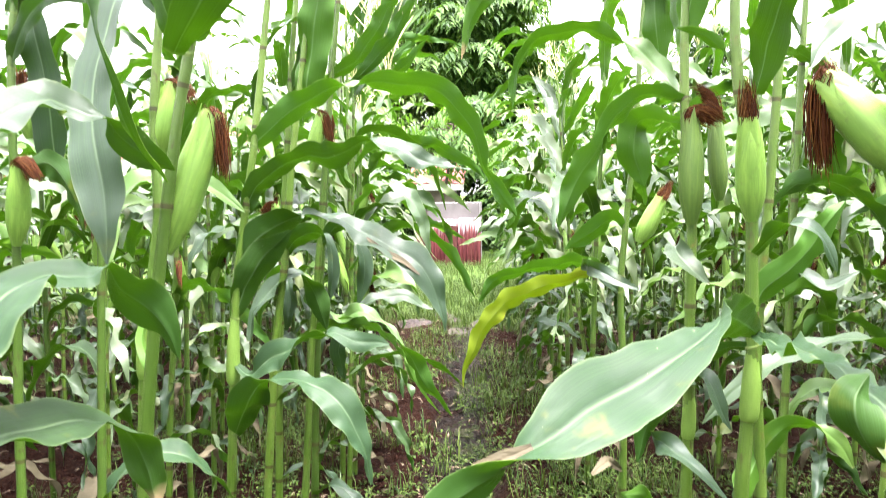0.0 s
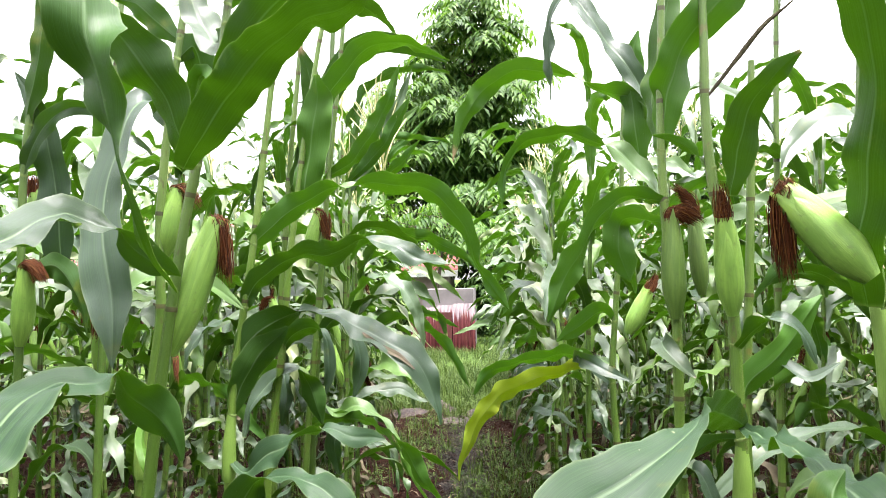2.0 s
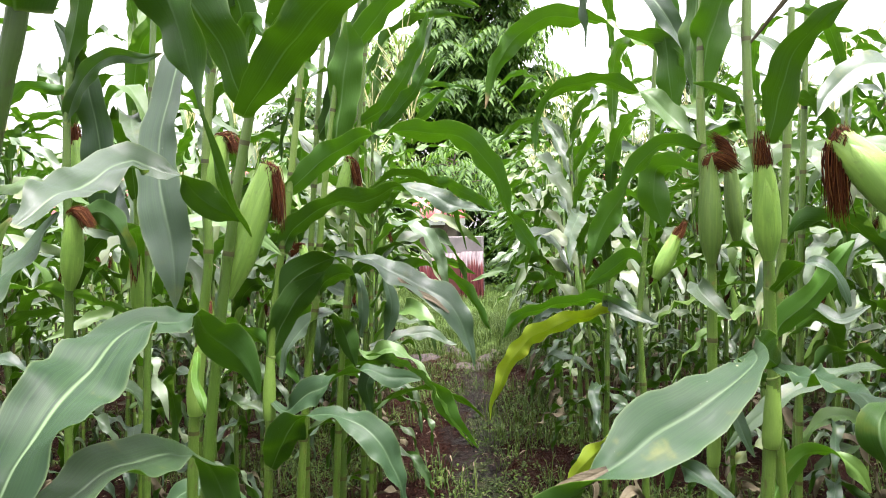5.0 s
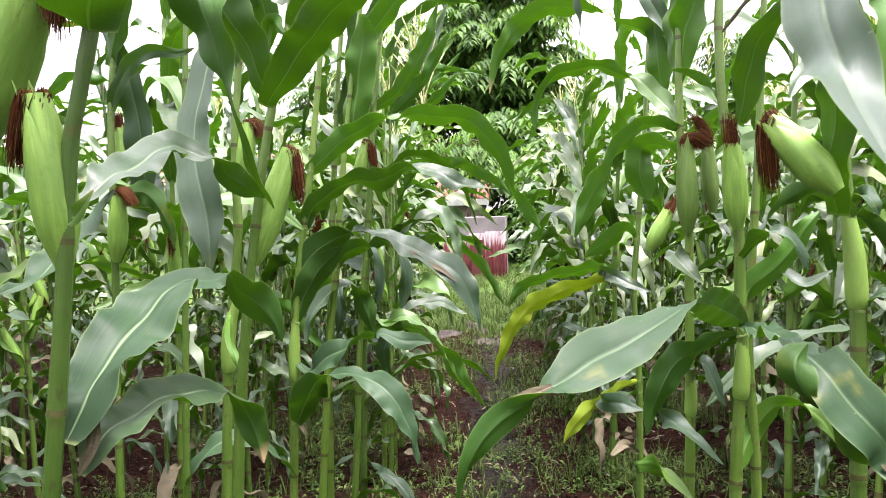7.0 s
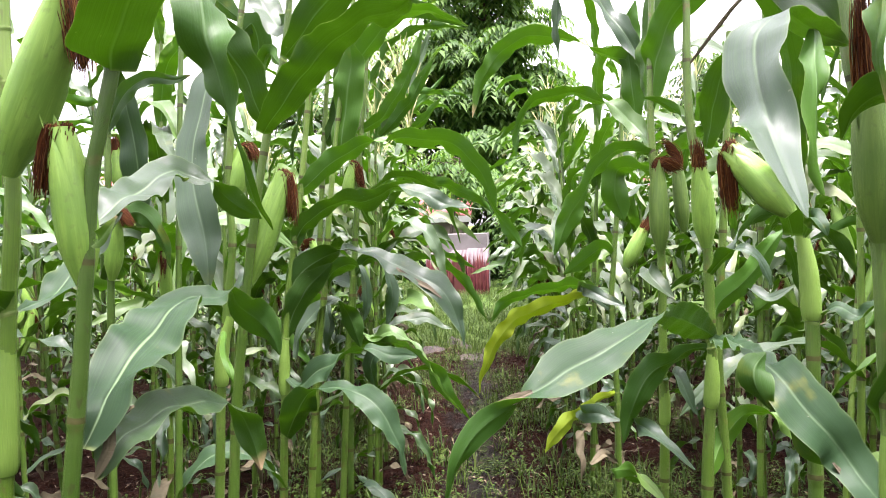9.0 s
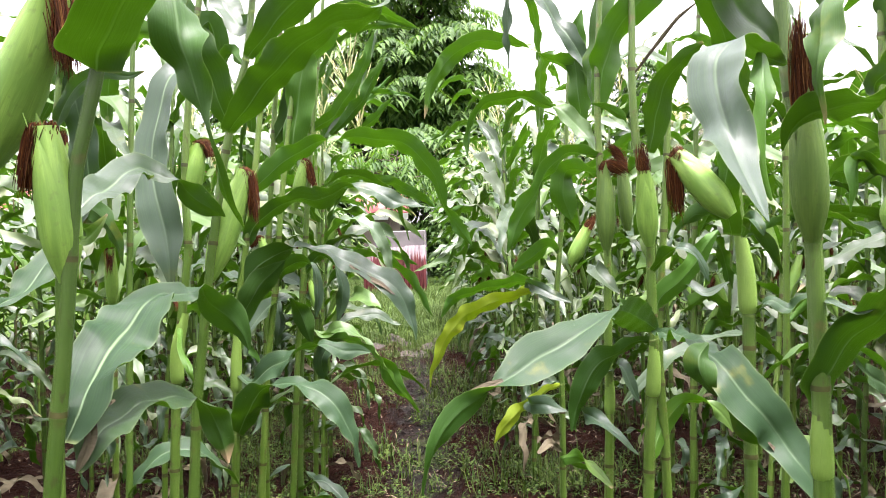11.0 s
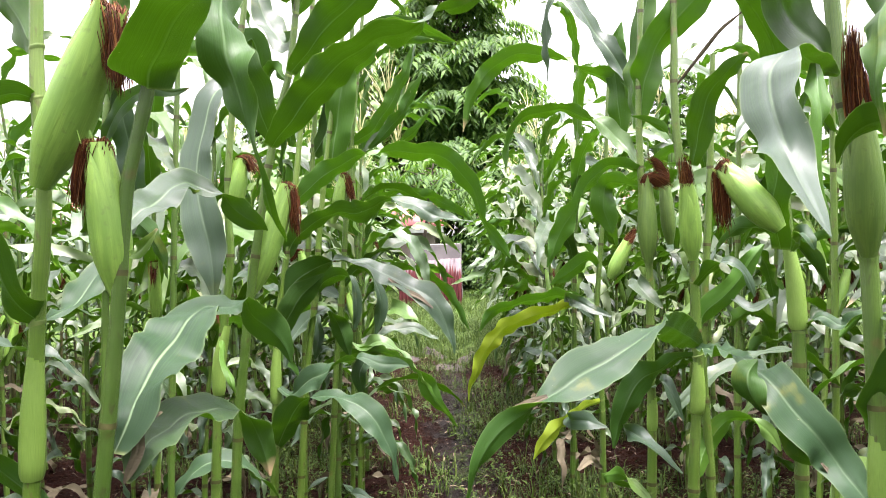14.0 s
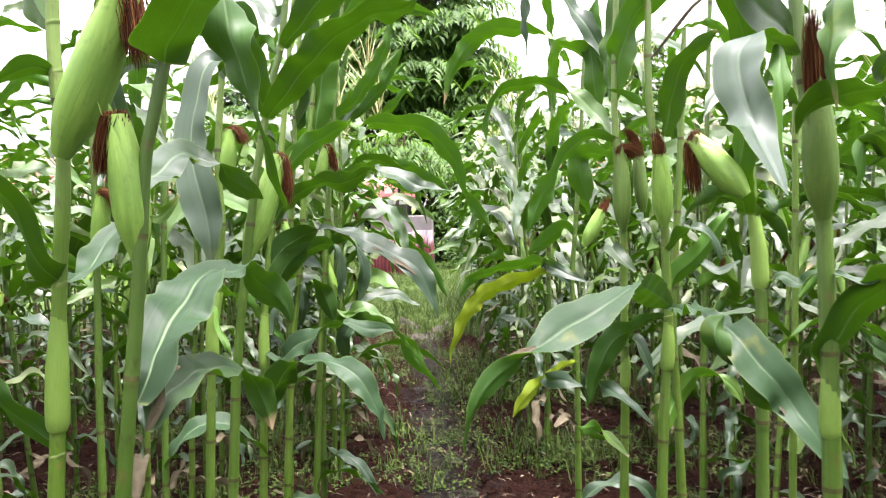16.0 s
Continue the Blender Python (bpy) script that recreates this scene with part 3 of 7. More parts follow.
def random_plant(seed, n_seg=28, cols=(-1, -0.5, -0.12, 0.12, 0.5, 1), rough=False):
    """A whole maize plant at the origin, from a seed."""
    rng = random.Random(seed)
    thing = new("maize_plant")
    tagged(thing, MAIZE_LABEL, "maize", "maize plants in rows", "")
    height = rng.uniform(1.95, 2.3)
    lean = Vector((rng.uniform(-0.05, 0.05), rng.uniform(-0.05, 0.05), 1))
    pts = [lean * (height * k / 4) + Vector((rng.uniform(-0.012, 0.012), rng.uniform(-0.012, 0.012), 0)) * (k > 0) for k in range(5)]
    pts[0].z = -0.05
    count = rng.randint(14, 16)
    nodes = [0.06 + 0.86 * (k / (count - 1)) ** 1.12 for k in range(count)]
    stalk_part(thing, pts, rng.uniform(0.0125, 0.0150), nodes, N=12 if rough else 120, sides=4 if rough else 8)
    line, _ = spline(pts, 100)
    az0 = rng.uniform(0, math.pi)
    for k, v in enumerate(nodes):
        root = line[int(min(v + 0.045, 0.99) * 100)]
        az = az0 + (k % 2) * math.pi + rng.uniform(-0.45, 0.45)
        f = k / (count - 1)
        if f < 0.09:
            length, width, rise, droop, kind = rng.uniform(0.25, 0.45), 0.045, 10, -85, rng.choice((-1, 6))
        elif f < 0.3 and rng.random() < 0.22:
            length, width, rise, droop, kind = rng.uniform(0.4, 0.6), 0.055, 25, -85, rng.choice((0, 6, -1))
        elif f < 0.42:
            length, width, rise, droop, kind = rng.uniform(0.34, 0.58), rng.uniform(0.042, 0.062), rng.uniform(15, 55), rng.uniform(-92, -50), rng.choice((0, 5, 5, 6, 6))
        else:
            length = (0.50 + 0.36 * math.sin(math.pi * (0.10 + 0.75 * f))) * rng.uniform(0.8, 1.15)
            width = (0.050 + 0.030 * math.sin(math.pi * f)) * rng.uniform(0.85, 1.2)
            rise = rng.uniform(42, 66) + 20 * f
            droop = rng.uniform(-95, -25) + 55 * max(f - 0.6, 0)
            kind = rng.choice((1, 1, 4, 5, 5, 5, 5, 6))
        if rng.random() < 0.6:
            roll = (0, rng.uniform(-35, 35), rng.uniform(-90, 90))
        else:
            roll = (0, rng.uniform(-30, 30), rng.uniform(-90, 90), rng.uniform(-170, 170))
        leaf_part(thing, arching(root, az, length, rise, droop, rng, rng.uniform(-0.9, 0.9)), width, roll, kind, rng,
                  n=n_seg, cols=cols, wave=rng.uniform(0.010, 0.020), crinkle=rng.uniform(0.8, 2.0), fold=rng.uniform(0.15, 0.6))
    for k in range(rng.choice((1, 1, 2))):
        v = nodes[int(count * 0.52) + k]
        foot = line[int(v * 100)]
        az = az0 + (k % 2) * math.pi + rng.uniform(-0.5, 0.5)
        out = Vector((math.cos(az), math.sin(az), 0))
        e = radians(rng.uniform(62, 82))
        length = rng.uniform(0.19, 0.24)
        foot = foot + out * 0.02
        tip = foot + out * math.cos(e) * length + Vector((0, 0, math.sin(e) * length))
        ear_part(thing, foot, tip, rng.uniform(0.022, 0.027), rng.uniform(0.07, 0.11), tuple(out * 0.4 + Vector((0, 0, -0.9))), rng, 4 if rough else 40, n=6 if rough else 12, sides=8 if rough else 14)
    if rng.random() < 0.75:
        tassel_part(thing, line[98], line[100] - line[95], rng.uniform(0.26, 0.36), rng)
    return thing


# ---- ground ----
def path_x(y):
    """The line of the trodden path between the rows."""
    return 0.13 - 0.052 * y


def ground_z(x, y):
    """Ridges under the rows, a trough along the path, clods."""
    d = abs(x - path_x(y))
    ridge = 0.035 * (0.5 - 0.5 * math.cos(2 * math.pi * min(d, 6.0) / 0.72)) if d > 0.20 else -0.022
    fade = 1.0 if y < 9 else max(0.0, 1 - (y - 9) / 2)
    p = Vector((x, y, 0))
    z = ridge * fade + 0.007 * noise.noise(p * 41.0) * fade + 0.020 * noise.noise(p * 2.3) + 0.016 * noise.noise(p * 7.0) * fade + 0.010 * noise.noise(p * 19.0) * fade
    return z - 0.012


def make_ground():
    xs = sorted(set([-3000, -600, -150, -50, -25, -14, -10, -8, -7] + [round(-6 + 0.045 * i, 3) for i in range(84)] + [round(-2.22 + 0.026 * i, 3) for i in range(170)] + [round(2.2 + 0.045 * i, 3) for i in range(84)] + [7, 8, 10, 14, 25, 50, 150, 600, 3000]))
    ys = sorted(set([-3000, -600, -100, -20, -6, -4, -3] + [round(-1.5 + 0.045 * i, 3) for i in range(45)] + [round(0.53 + 0.026 * i, 3) for i in range(250)] + [round(7.03 + 0.045 * i, 3) for i in range(50)] + [10, 11, 12, 13, 14, 16, 18, 22, 28, 40, 80, 200, 700, 3000]))
    verts = [(x, y, ground_z(x, y) if abs(x) < 8 and -3 < y < 20 else -0.012) for y in ys for x in xs]
    w = len(xs)
    faces = [(j * w + i, j * w + i + 1, (j + 1) * w + i + 1, (j + 1) * w + i) for j in range(len(ys) - 1) for i in range(w - 1)]
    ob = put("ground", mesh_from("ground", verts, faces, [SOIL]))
    tagged(ob, "red-brown loam field with a wet trodden path", "ground", "", "structure")


make_ground()


def make_puddle(cx, cy, rx, ry, share):
    """Rain water that fills the lowest parts of the path's trough; share: how much of it lies dry."""
    n = 28
    low = sorted(ground_z(cx + rx * (i / 4 - 1), cy + ry * (j / 6 - 1)) for i in range(9) for j in range(13))
    z = low[int(share * len(low))]
    verts = [(cx, cy, z)]
    for i in range(n):
        w = 2 * math.pi * i / n
        r = 1 + 0.20 * math.sin(2 * w + cy) + 0.12 * math.sin(5 * w + 3 * cy)
        verts.append((cx + rx * r * math.cos(w), cy + ry * r * math.sin(w), z))
    faces = [(0, 1 + i, 1 + (i + 1) % n) for i in range(n)]
    ob = put("puddle", mesh_from("puddle", verts, faces, [WATER]))
    tagged(ob, "shallow muddy rain puddle on the trodden path", "puddle", "puddles on the path")


for cx, cy, rx, ry, share in ((-0.09, 4.18, 0.10, 0.15, 0.66), (0.0, 3.66, 0.13, 0.20, 0.62), (0.03, 2.9, 0.13, 0.26, 0.36), (-0.02, 2.3, 0.14, 0.30, 0.36), (-0.14, 5.0, 0.12, 0.3, 0.34)):
    make_puddle(cx, cy, rx, ry, share)


# ---- the rows of maize ----
ROWS_LEFT = [-0.56 - 0.70 * k for k in range(9)]
ROWS_RIGHT = [0.60 + 0.70 * k for k in range(10)]
TEMPLATES = []


def plant_spots(seed):
    """Places along the rows: side, row, x, y."""
    rng = random.Random(seed)
    for side, rows in (("left", ROWS_LEFT), ("right", ROWS_RIGHT)):
        for k, off in enumerate(rows):
            y = rng.uniform(-8.5, -8.0)
            first = (0.13 if off < 0 else 0.045) if k == 0 else 0.0
            while y < (9.2 if side == "left" else 11.5):
                x = path_x(y) + off + math.copysign(first * max(y - 3.0, 0.0), off) + rng.uniform(-0.07, 0.07)
                yield side, k, x, y + rng.uniform(-0.06, 0.06), rng.random()
                y += rng.uniform(0.27, 0.35) if 0 < y < 8.5 and k < 4 else rng.uniform(0.36, 0.46)


def plant_rows():
    for seed in range(11):
        TEMPLATES.append(random_plant(100 + seed))
    rng = random.Random(7)
    used = 0
    rest = []
    for side, k, x, y, r in plant_spots(3):
        # nothing grows where the camera passes; the plants beside the path are set one by one
        if k == 0 and -1.7 < y < CLEAR_FIRST or k == 1 and -0.9 < y < CLEAR_SECOND or k >= 2 and abs(x) / 0.62 - 1.6 < y < 0.75 * abs(x) + 0.2:
            continue
        if k < 4 and 0 < y < 8.5:
            m = pose(x, y, ground_z(x, y), rng.uniform(-3, 3), rng.uniform(-3, 3), rng.uniform(0, 360)) @ Matrix.Scale(rng.uniform(0.88, 1.08), 4)
            if used < len(TEMPLATES):
                TEMPLATES[used].matrix_basis = m
            else:
                src = TEMPLATES[rng.randrange(len(TEMPLATES))]
                c = copy_thing(src, Matrix())
                c.matrix_basis = m
            used += 1
        else:
            rest.append((x, y, rng.uniform(0, 6.28), rng.uniform(0.88, 1.08), rng.randrange(9)))
    # the field beyond, joined, with unseen rows behind the camera that block low sky light
    packs = []
    models = [random_plant(300 + k, 8, (-1, 0.0, 1), True) for k in range(9)]
    for t in models:
        vs, fs, us, ms, base = [], [], [], [], 0
        for ch in t.children_recursive:
            if ch.name.startswith("silk"):
                continue
            me = ch.data
            v = np.zeros(len(me.vertices) * 3, dtype=np.float32)
            me.vertices.foreach_get("co", v)
            f = np.zeros(len(me.loops), dtype=np.int32)
            me.loops.foreach_get("vertex_index", f)
            uvv = np.zeros(len(me.loops) * 2, dtype=np.float32)
            me.uv_layers[0].data.foreach_get("uv", uvv)
            vs.append(v.reshape(-1, 3))
            fs.append(f.reshape(-1, 4) + base)
            us.append(uvv)
            own = np.zeros(len(me.polygons), dtype=np.int32)
            me.polygons.foreach_get("material_index", own)
            ms += [FIELD_MATS.index(me.materials[q]) for q in own]
            base += len(me.vertices)
        packs.append((np.concatenate(vs), np.concatenate(fs), np.concatenate(us), np.array(ms)))
    for t in models:
        for ob in (*t.children_recursive, t):
            bpy.data.objects.remove(ob)
    V, F, U, M, base = [], [], [], [], 0
    for x, y, az, s, k in rest:
        v, f, u, m = packs[k]
        c, n_ = math.cos(az) * s, math.sin(az) * s
        V.append(np.stack([v[:, 0] * c - v[:, 1] * n_ + x, v[:, 0] * n_ + v[:, 1] * c + y, v[:, 2] * s], 1))
        F.append(f + base)
        U.append(u)
        M.append(m)
        base += len(v)
    V, F, U, M = np.concatenate(V), np.concatenate(F), np.concatenate(U), np.concatenate(M)
    me = bpy.data.meshes.new("maize_field")
    me.vertices.add(len(V))
    me.vertices.foreach_set("co", V.ravel())
    me.loops.add(F.size)
    me.loops.foreach_set("vertex_index", F.ravel())
    me.polygons.add(len(F))
    me.polygons.foreach_set("loop_start", np.arange(len(F)) * 4)
    me.polygons.foreach_set("material_index", M)
    me.polygons.foreach_set("use_smooth", [True] * len(F))
    me.uv_layers.new(name="UVMap").data.foreach_set("uv", U)
    for m in FIELD_MATS:
        me.materials.append(m)
    me.update(calc_edges=True)
    ob = put("maize_field", me)
    tagged(ob, "dense green maize standing in rows across the field", "maize", "", "stuff")


FIELD_MATS = [*LEAF, UNDER_DEEP, UNDER_FRESH, DRY, STALK, NODE, HUSK, SILK, TASSEL]
plant_rows()


# ---- weeds, grass and litter on the ground ----
def scatter(name, label, category, material, count, area, maker, seed, z_off=0.0):
    rng = random.Random(seed)
    verts, faces = [], []
    made = 0
    while made < count:
        spot = area(rng)
        if spot is None:
            continue
        x, y = spot
        maker(rng, x, y, ground_z(x, y) + z_off, verts, faces)
        made += 1
    ob = put(name, mesh_from(name, verts, faces, material if isinstance(material, list) else [material], None, None, False))
    return tagged(ob, label, category, "", "stuff")


def add_leaf(verts, faces, p, out, up, length, width):
    """One small pointed leaf, folded along its midrib."""
    side = out.cross(up).normalized() * width * 0.5
    n = side.cross(out).normalized()
    b = len(verts)
    verts += [p, p + out * length * 0.5 + side + n * width * 0.15, p + out * length * 0.55 - n * width * 0.02, p + out * length * 0.5 - side + n * width * 0.15,
              p + out * length - Vector((0, 0, length * 0.25))]
    faces += [(b, b + 1, b + 2), (b, b + 2, b + 3), (b + 1, b + 4, b + 2), (b + 2, b + 4, b + 3)]


def weed(rng, x, y, z, verts, faces):
    h = 0.01 + 0.15 * rng.random() ** 2
    big = 0.6 + 1.1 * rng.random() ** 2
    for k in range(rng.randint(4, 11)):
        az = rng.uniform(0, 6.28)
        e = rng.uniform(-0.1, 0.9)
        out = Vector((math.cos(az) * math.cos(e), math.sin(az) * math.cos(e), math.sin(e)))
        p = Vector((x + rng.uniform(-0.03, 0.03), y + rng.uniform(-0.03, 0.03), z + h * rng.random()))
        add_leaf(verts, faces, p, out, Vector((0, 0, 1)), big * rng.uniform(0.012, 0.034), big * rng.uniform(0.005, 0.015))


def tuft(rng, x, y, z, verts, faces):
    for k in range(rng.randint(5, 9)):
        az = rng.uniform(0, 6.28)
        L = rng.uniform(0.06, 0.20)
        lean = rng.uniform(0.15, 0.8)
        d = Vector((math.cos(az), math.sin(az), 0))
        s = Vector((-d.y, d.x, 0)) * rng.uniform(0.0018, 0.0035)
        p = Vector((x + rng.uniform(-0.04, 0.04), y + rng.uniform(-0.04, 0.04), z - 0.005))
        m = p + d * L * lean * 0.4 + Vector((0, 0, L * 0.6))
        t = p + d * L * lean + Vector((0, 0, L * (0.95 - 0.4 * lean)))
        b = len(verts)
        verts += [p - s, p + s, m + s * 0.8, m - s * 0.8, t]
        faces += [(b, b + 1, b + 2, b + 3), (b + 3, b + 2, b + 4)]


def scrap(rng, x, y, z, verts, faces):
    az = rng.uniform(0, 6.28)
    out = Vector((math.cos(az), math.sin(az), rng.uniform(-0.1, 0.25))).normalized()
    add_leaf(verts, faces, Vector((x, y, z + 0.004)), out, Vector((rng.uniform(-0.5, 0.5), rng.uniform(-0.5, 0.5), 1)).normalized(), rng.uniform(0.02, 0.13), rng.uniform(0.003, 0.012))


def clod(rng, x, y, z, verts, faces):
    r = 0.006 + 0.032 * rng.random() ** 2.5
    b = len(verts)
    c = Vector((x, y, z))
    for dx, dy, dz in ((1, 0, 0), (-1, 0, 0), (0, 1, 0), (0, -1, 0), (0, 0, 0.8), (0, 0, -0.6)):
        verts.append(c + Vector((dx, dy, dz)) * r * rng.uniform(0.7, 1.3))
    faces += [(b + i, b + j, b + 4) for i, j in ((0, 2), (2, 1), (1, 3), (3, 0))] + [(b + j, b + i, b + 5) for i, j in ((0, 2), (2, 1), (1, 3), (3, 0))]


def in_rows(rng):
    y = -1.8 + 11.0 * rng.random() ** 1.15 if rng.random() < 0.85 else rng.uniform(-7.0, -1.2)
    x = rng.gauss(0, 0.62) * (1.3 + 0.6 * max(abs(y), 0.3))
    d = abs(x - path_x(y))
    if d < 0.13 and y < 6.5 and rng.random() < 0.4:
        return None
    if noise.noise(Vector((x * 1.4, y * 1.4, 3.0))) < rng.uniform(-0.22, 0.36):
        return None
    return x, y


def in_grass(rng):
    y = rng.uniform(7.6, 17.0)
    x = path_x(y) + rng.uniform(-1, 1) * (1.0 + 0.15 * (y - 7))
    if y < 9 and rng.random() < 0.5:
        return None
    if noise.noise(Vector((x * 1.1, y * 0.8, 9.0))) < rng.uniform(-0.45, 0.15):
        return None
    return x, y


def anywhere(rng):
    y = 0.3 + 8.0 * rng.random() ** 1.2
    return rng.uniform(-1, 1) * (1.0 + 0.55 * y), y


scatter("weeds", "low green weeds growing between the maize rows", "weeds", WEED, 21000, in_rows, weed, 21)
scatter("grass_in_rows", "thin grass blades between the maize stalks", "grass", GRASS, 4000, in_rows, tuft, 22)
scatter("grass", "short bright green grass before the shed", "grass", GRASS, 5200, in_grass, tuft, 23)
scatter("leaf_litter", "dry brown maize leaf scraps on the soil", "litter", LITTER, 4200, anywhere, scrap, 24)
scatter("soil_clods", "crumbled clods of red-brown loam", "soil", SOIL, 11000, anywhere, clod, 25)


# ---- background: shed, houses, trees ----
def box_verts(x0, x1, y0, y1, z0, z1):
    v = [(x0, y0, z0), (x1, y0, z0), (x1, y1, z0), (x0, y1, z0), (x0, y0, z1), (x1, y0, z1), (x1, y1, z1), (x0, y1, z1)]
    f = [(0, 3, 2, 1), (4, 5, 6, 7), (0, 1, 5, 4), (1, 2, 6, 5), (2, 3, 7, 6), (3, 0, 4, 7)]
    return v, f


def box_part(name, parent, mat, x0, x1, y0, y1, z0, z1, label=""):
    v, f = box_verts(x0, x1, y0, y1, z0, z1)
    return put(name, mesh_from(name, v, f, [mat], None, None, False), parent, label)


def corrugated(name, parent, mat, x0, x1, y, z0, z1, pitch=0.076, depth=0.018, label="", tilt=0.0):
    """A wavy metal sheet with thickness; tilt moves its top edge back."""
    n = max(8, int((x1 - x0) / pitch * 8))
    verts, faces = [], []
    for back in (0.0, 0.004):
        for z, dy in ((z0, 0.0), (z1, tilt)):
            for i in range(n + 1):
                x = x0 + (x1 - x0) * i / n
                verts.append((x, y + dy + back - depth * math.sin(2 * math.pi * (x - x0) / pitch), z))
    w = n + 1
    for i in range(n):
        faces += [(i, i + 1, w + i + 1, w + i), (2 * w + i, 3 * w + i, 3 * w + i + 1, 2 * w + i + 1), (w + i, w + i + 1, 3 * w + i + 1, 3 * w + i)]
    return put(name, mesh_from(name, verts, faces, [mat]), parent, label)


def rusty_sheet():
    """Maroon paint on corrugated zinc, flaking off in upright pale streaks towards the top."""
    k = Mat("maroon_sheet", 0.7, 0.12)
    pos = k.coords("Object")
    sep = k.t.nodes.new("ShaderNodeSeparateXYZ")
    k.link(pos, sep.inputs[0])
    red = k.ramp(k.noise(9.0, 4.0, (4.0, 1.0, 0.5), pos), [(0.3, (0.028, 0.005, 0.0055)), (0.7, (0.066, 0.014, 0.014))])
    bare = k.ramp(k.noise(6.0, 3.0, None, pos), [(0.3, (0.085, 0.072, 0.074)), (0.7, (0.20, 0.175, 0.178))])
    streak = k.noise(1.0, 3.0, (34.0, 1.0, 1.2), pos)
    height = k.math("MULTIPLY", k.math("SUBTRACT", sep.outputs["Z"], 0.62), 1.25)
    col = k.mix(k.ramp(k.math("ADD", streak, height), [(0.58, (0, 0, 0)), (0.70, (0.9, 0.9, 0.9))]), red, bare)
    rust = k.ramp(k.noise(3.0, 4.0, None, pos), [(0.55, (0, 0, 0)), (0.75, (0.5, 0.5, 0.5))])
    k.color(k.mix(rust, col, (0.10, 0.045, 0.025)))
    return k.m


SHEET = rusty_sheet()
DOOR_RED = simple_noise("red_painted_board", 5.0, [(0.3, (0.050, 0.013, 0.011)), (0.7, (0.085, 0.022, 0.018))], 0.6, 0.2, stretch=(4, 1, 0.6))
PLASTER = simple_noise("grey_white_plaster", 3.0, [(0.3, (0.10, 0.090, 0.088)), (0.7, (0.165, 0.148, 0.145))], 0.85, 0.2)
ROOF_RED = simple_noise("red_roof_sheet", 2.0, [(0.3, (0.19, 0.042, 0.038)), (0.7, (0.30, 0.080, 0.070))], 0.5, 0.1, stretch=(3, 1, 1))
FASCIA = simple_noise("white_fascia", 4.0, [(0.3, (0.60, 0.60, 0.60)), (0.7, (0.80, 0.80, 0.79))], 0.6, 0.0)
DARK_WALL = simple_noise("brown_house_wall", 3.0, [(0.3, (0.14, 0.11, 0.095)), (0.7, (0.24, 0.20, 0.17))], 0.8, 0.2)
BLUE_ROOF = simple_noise("blue_roof_sheet", 2.0, [(0.3, (0.16, 0.34, 0.62)), (0.7, (0.26, 0.46, 0.72))], 0.45, 0.0)
GLASS_DARK = simple_noise("dark_window", 2.0, [(0.3, (0.02, 0.02, 0.025)), (0.7, (0.05, 0.05, 0.055))], 0.15, 0.0)


def make_shed():
    shed = new("shed")
    tagged(shed, "low pale plastered shed clad below with worn maroon corrugated iron", "shed")
    x0, x1, y = -1.66, -0.32, 14.7
    box_part("wall", shed, PLASTER, x0 + 0.25, x1 - 0.03, y + 0.06, y + 1.9, -0.05, 1.27, "grey-white plastered wall")
    corrugated("iron_sheet", shed, SHEET, x0, -1.08, y, -0.03, 0.90, label="maroon corrugated iron sheet, worn pale")
    corrugated("iron_sheet", shed, SHEET, -1.10, -0.76, y - 0.03, -0.03, 0.94, label="maroon corrugated iron sheet")
    corrugated("iron_sheet", shed, SHEET, -0.77, x1, y - 0.01, -0.03, 0.97, label="maroon corrugated iron sheet, paint flaking to pale zinc")
    box_part("board", shed, DOOR_RED, -1.06, -0.80, y - 0.085, y - 0.055, 0.0, 0.80, "red painted board leaning on the sheets")


make_shed()


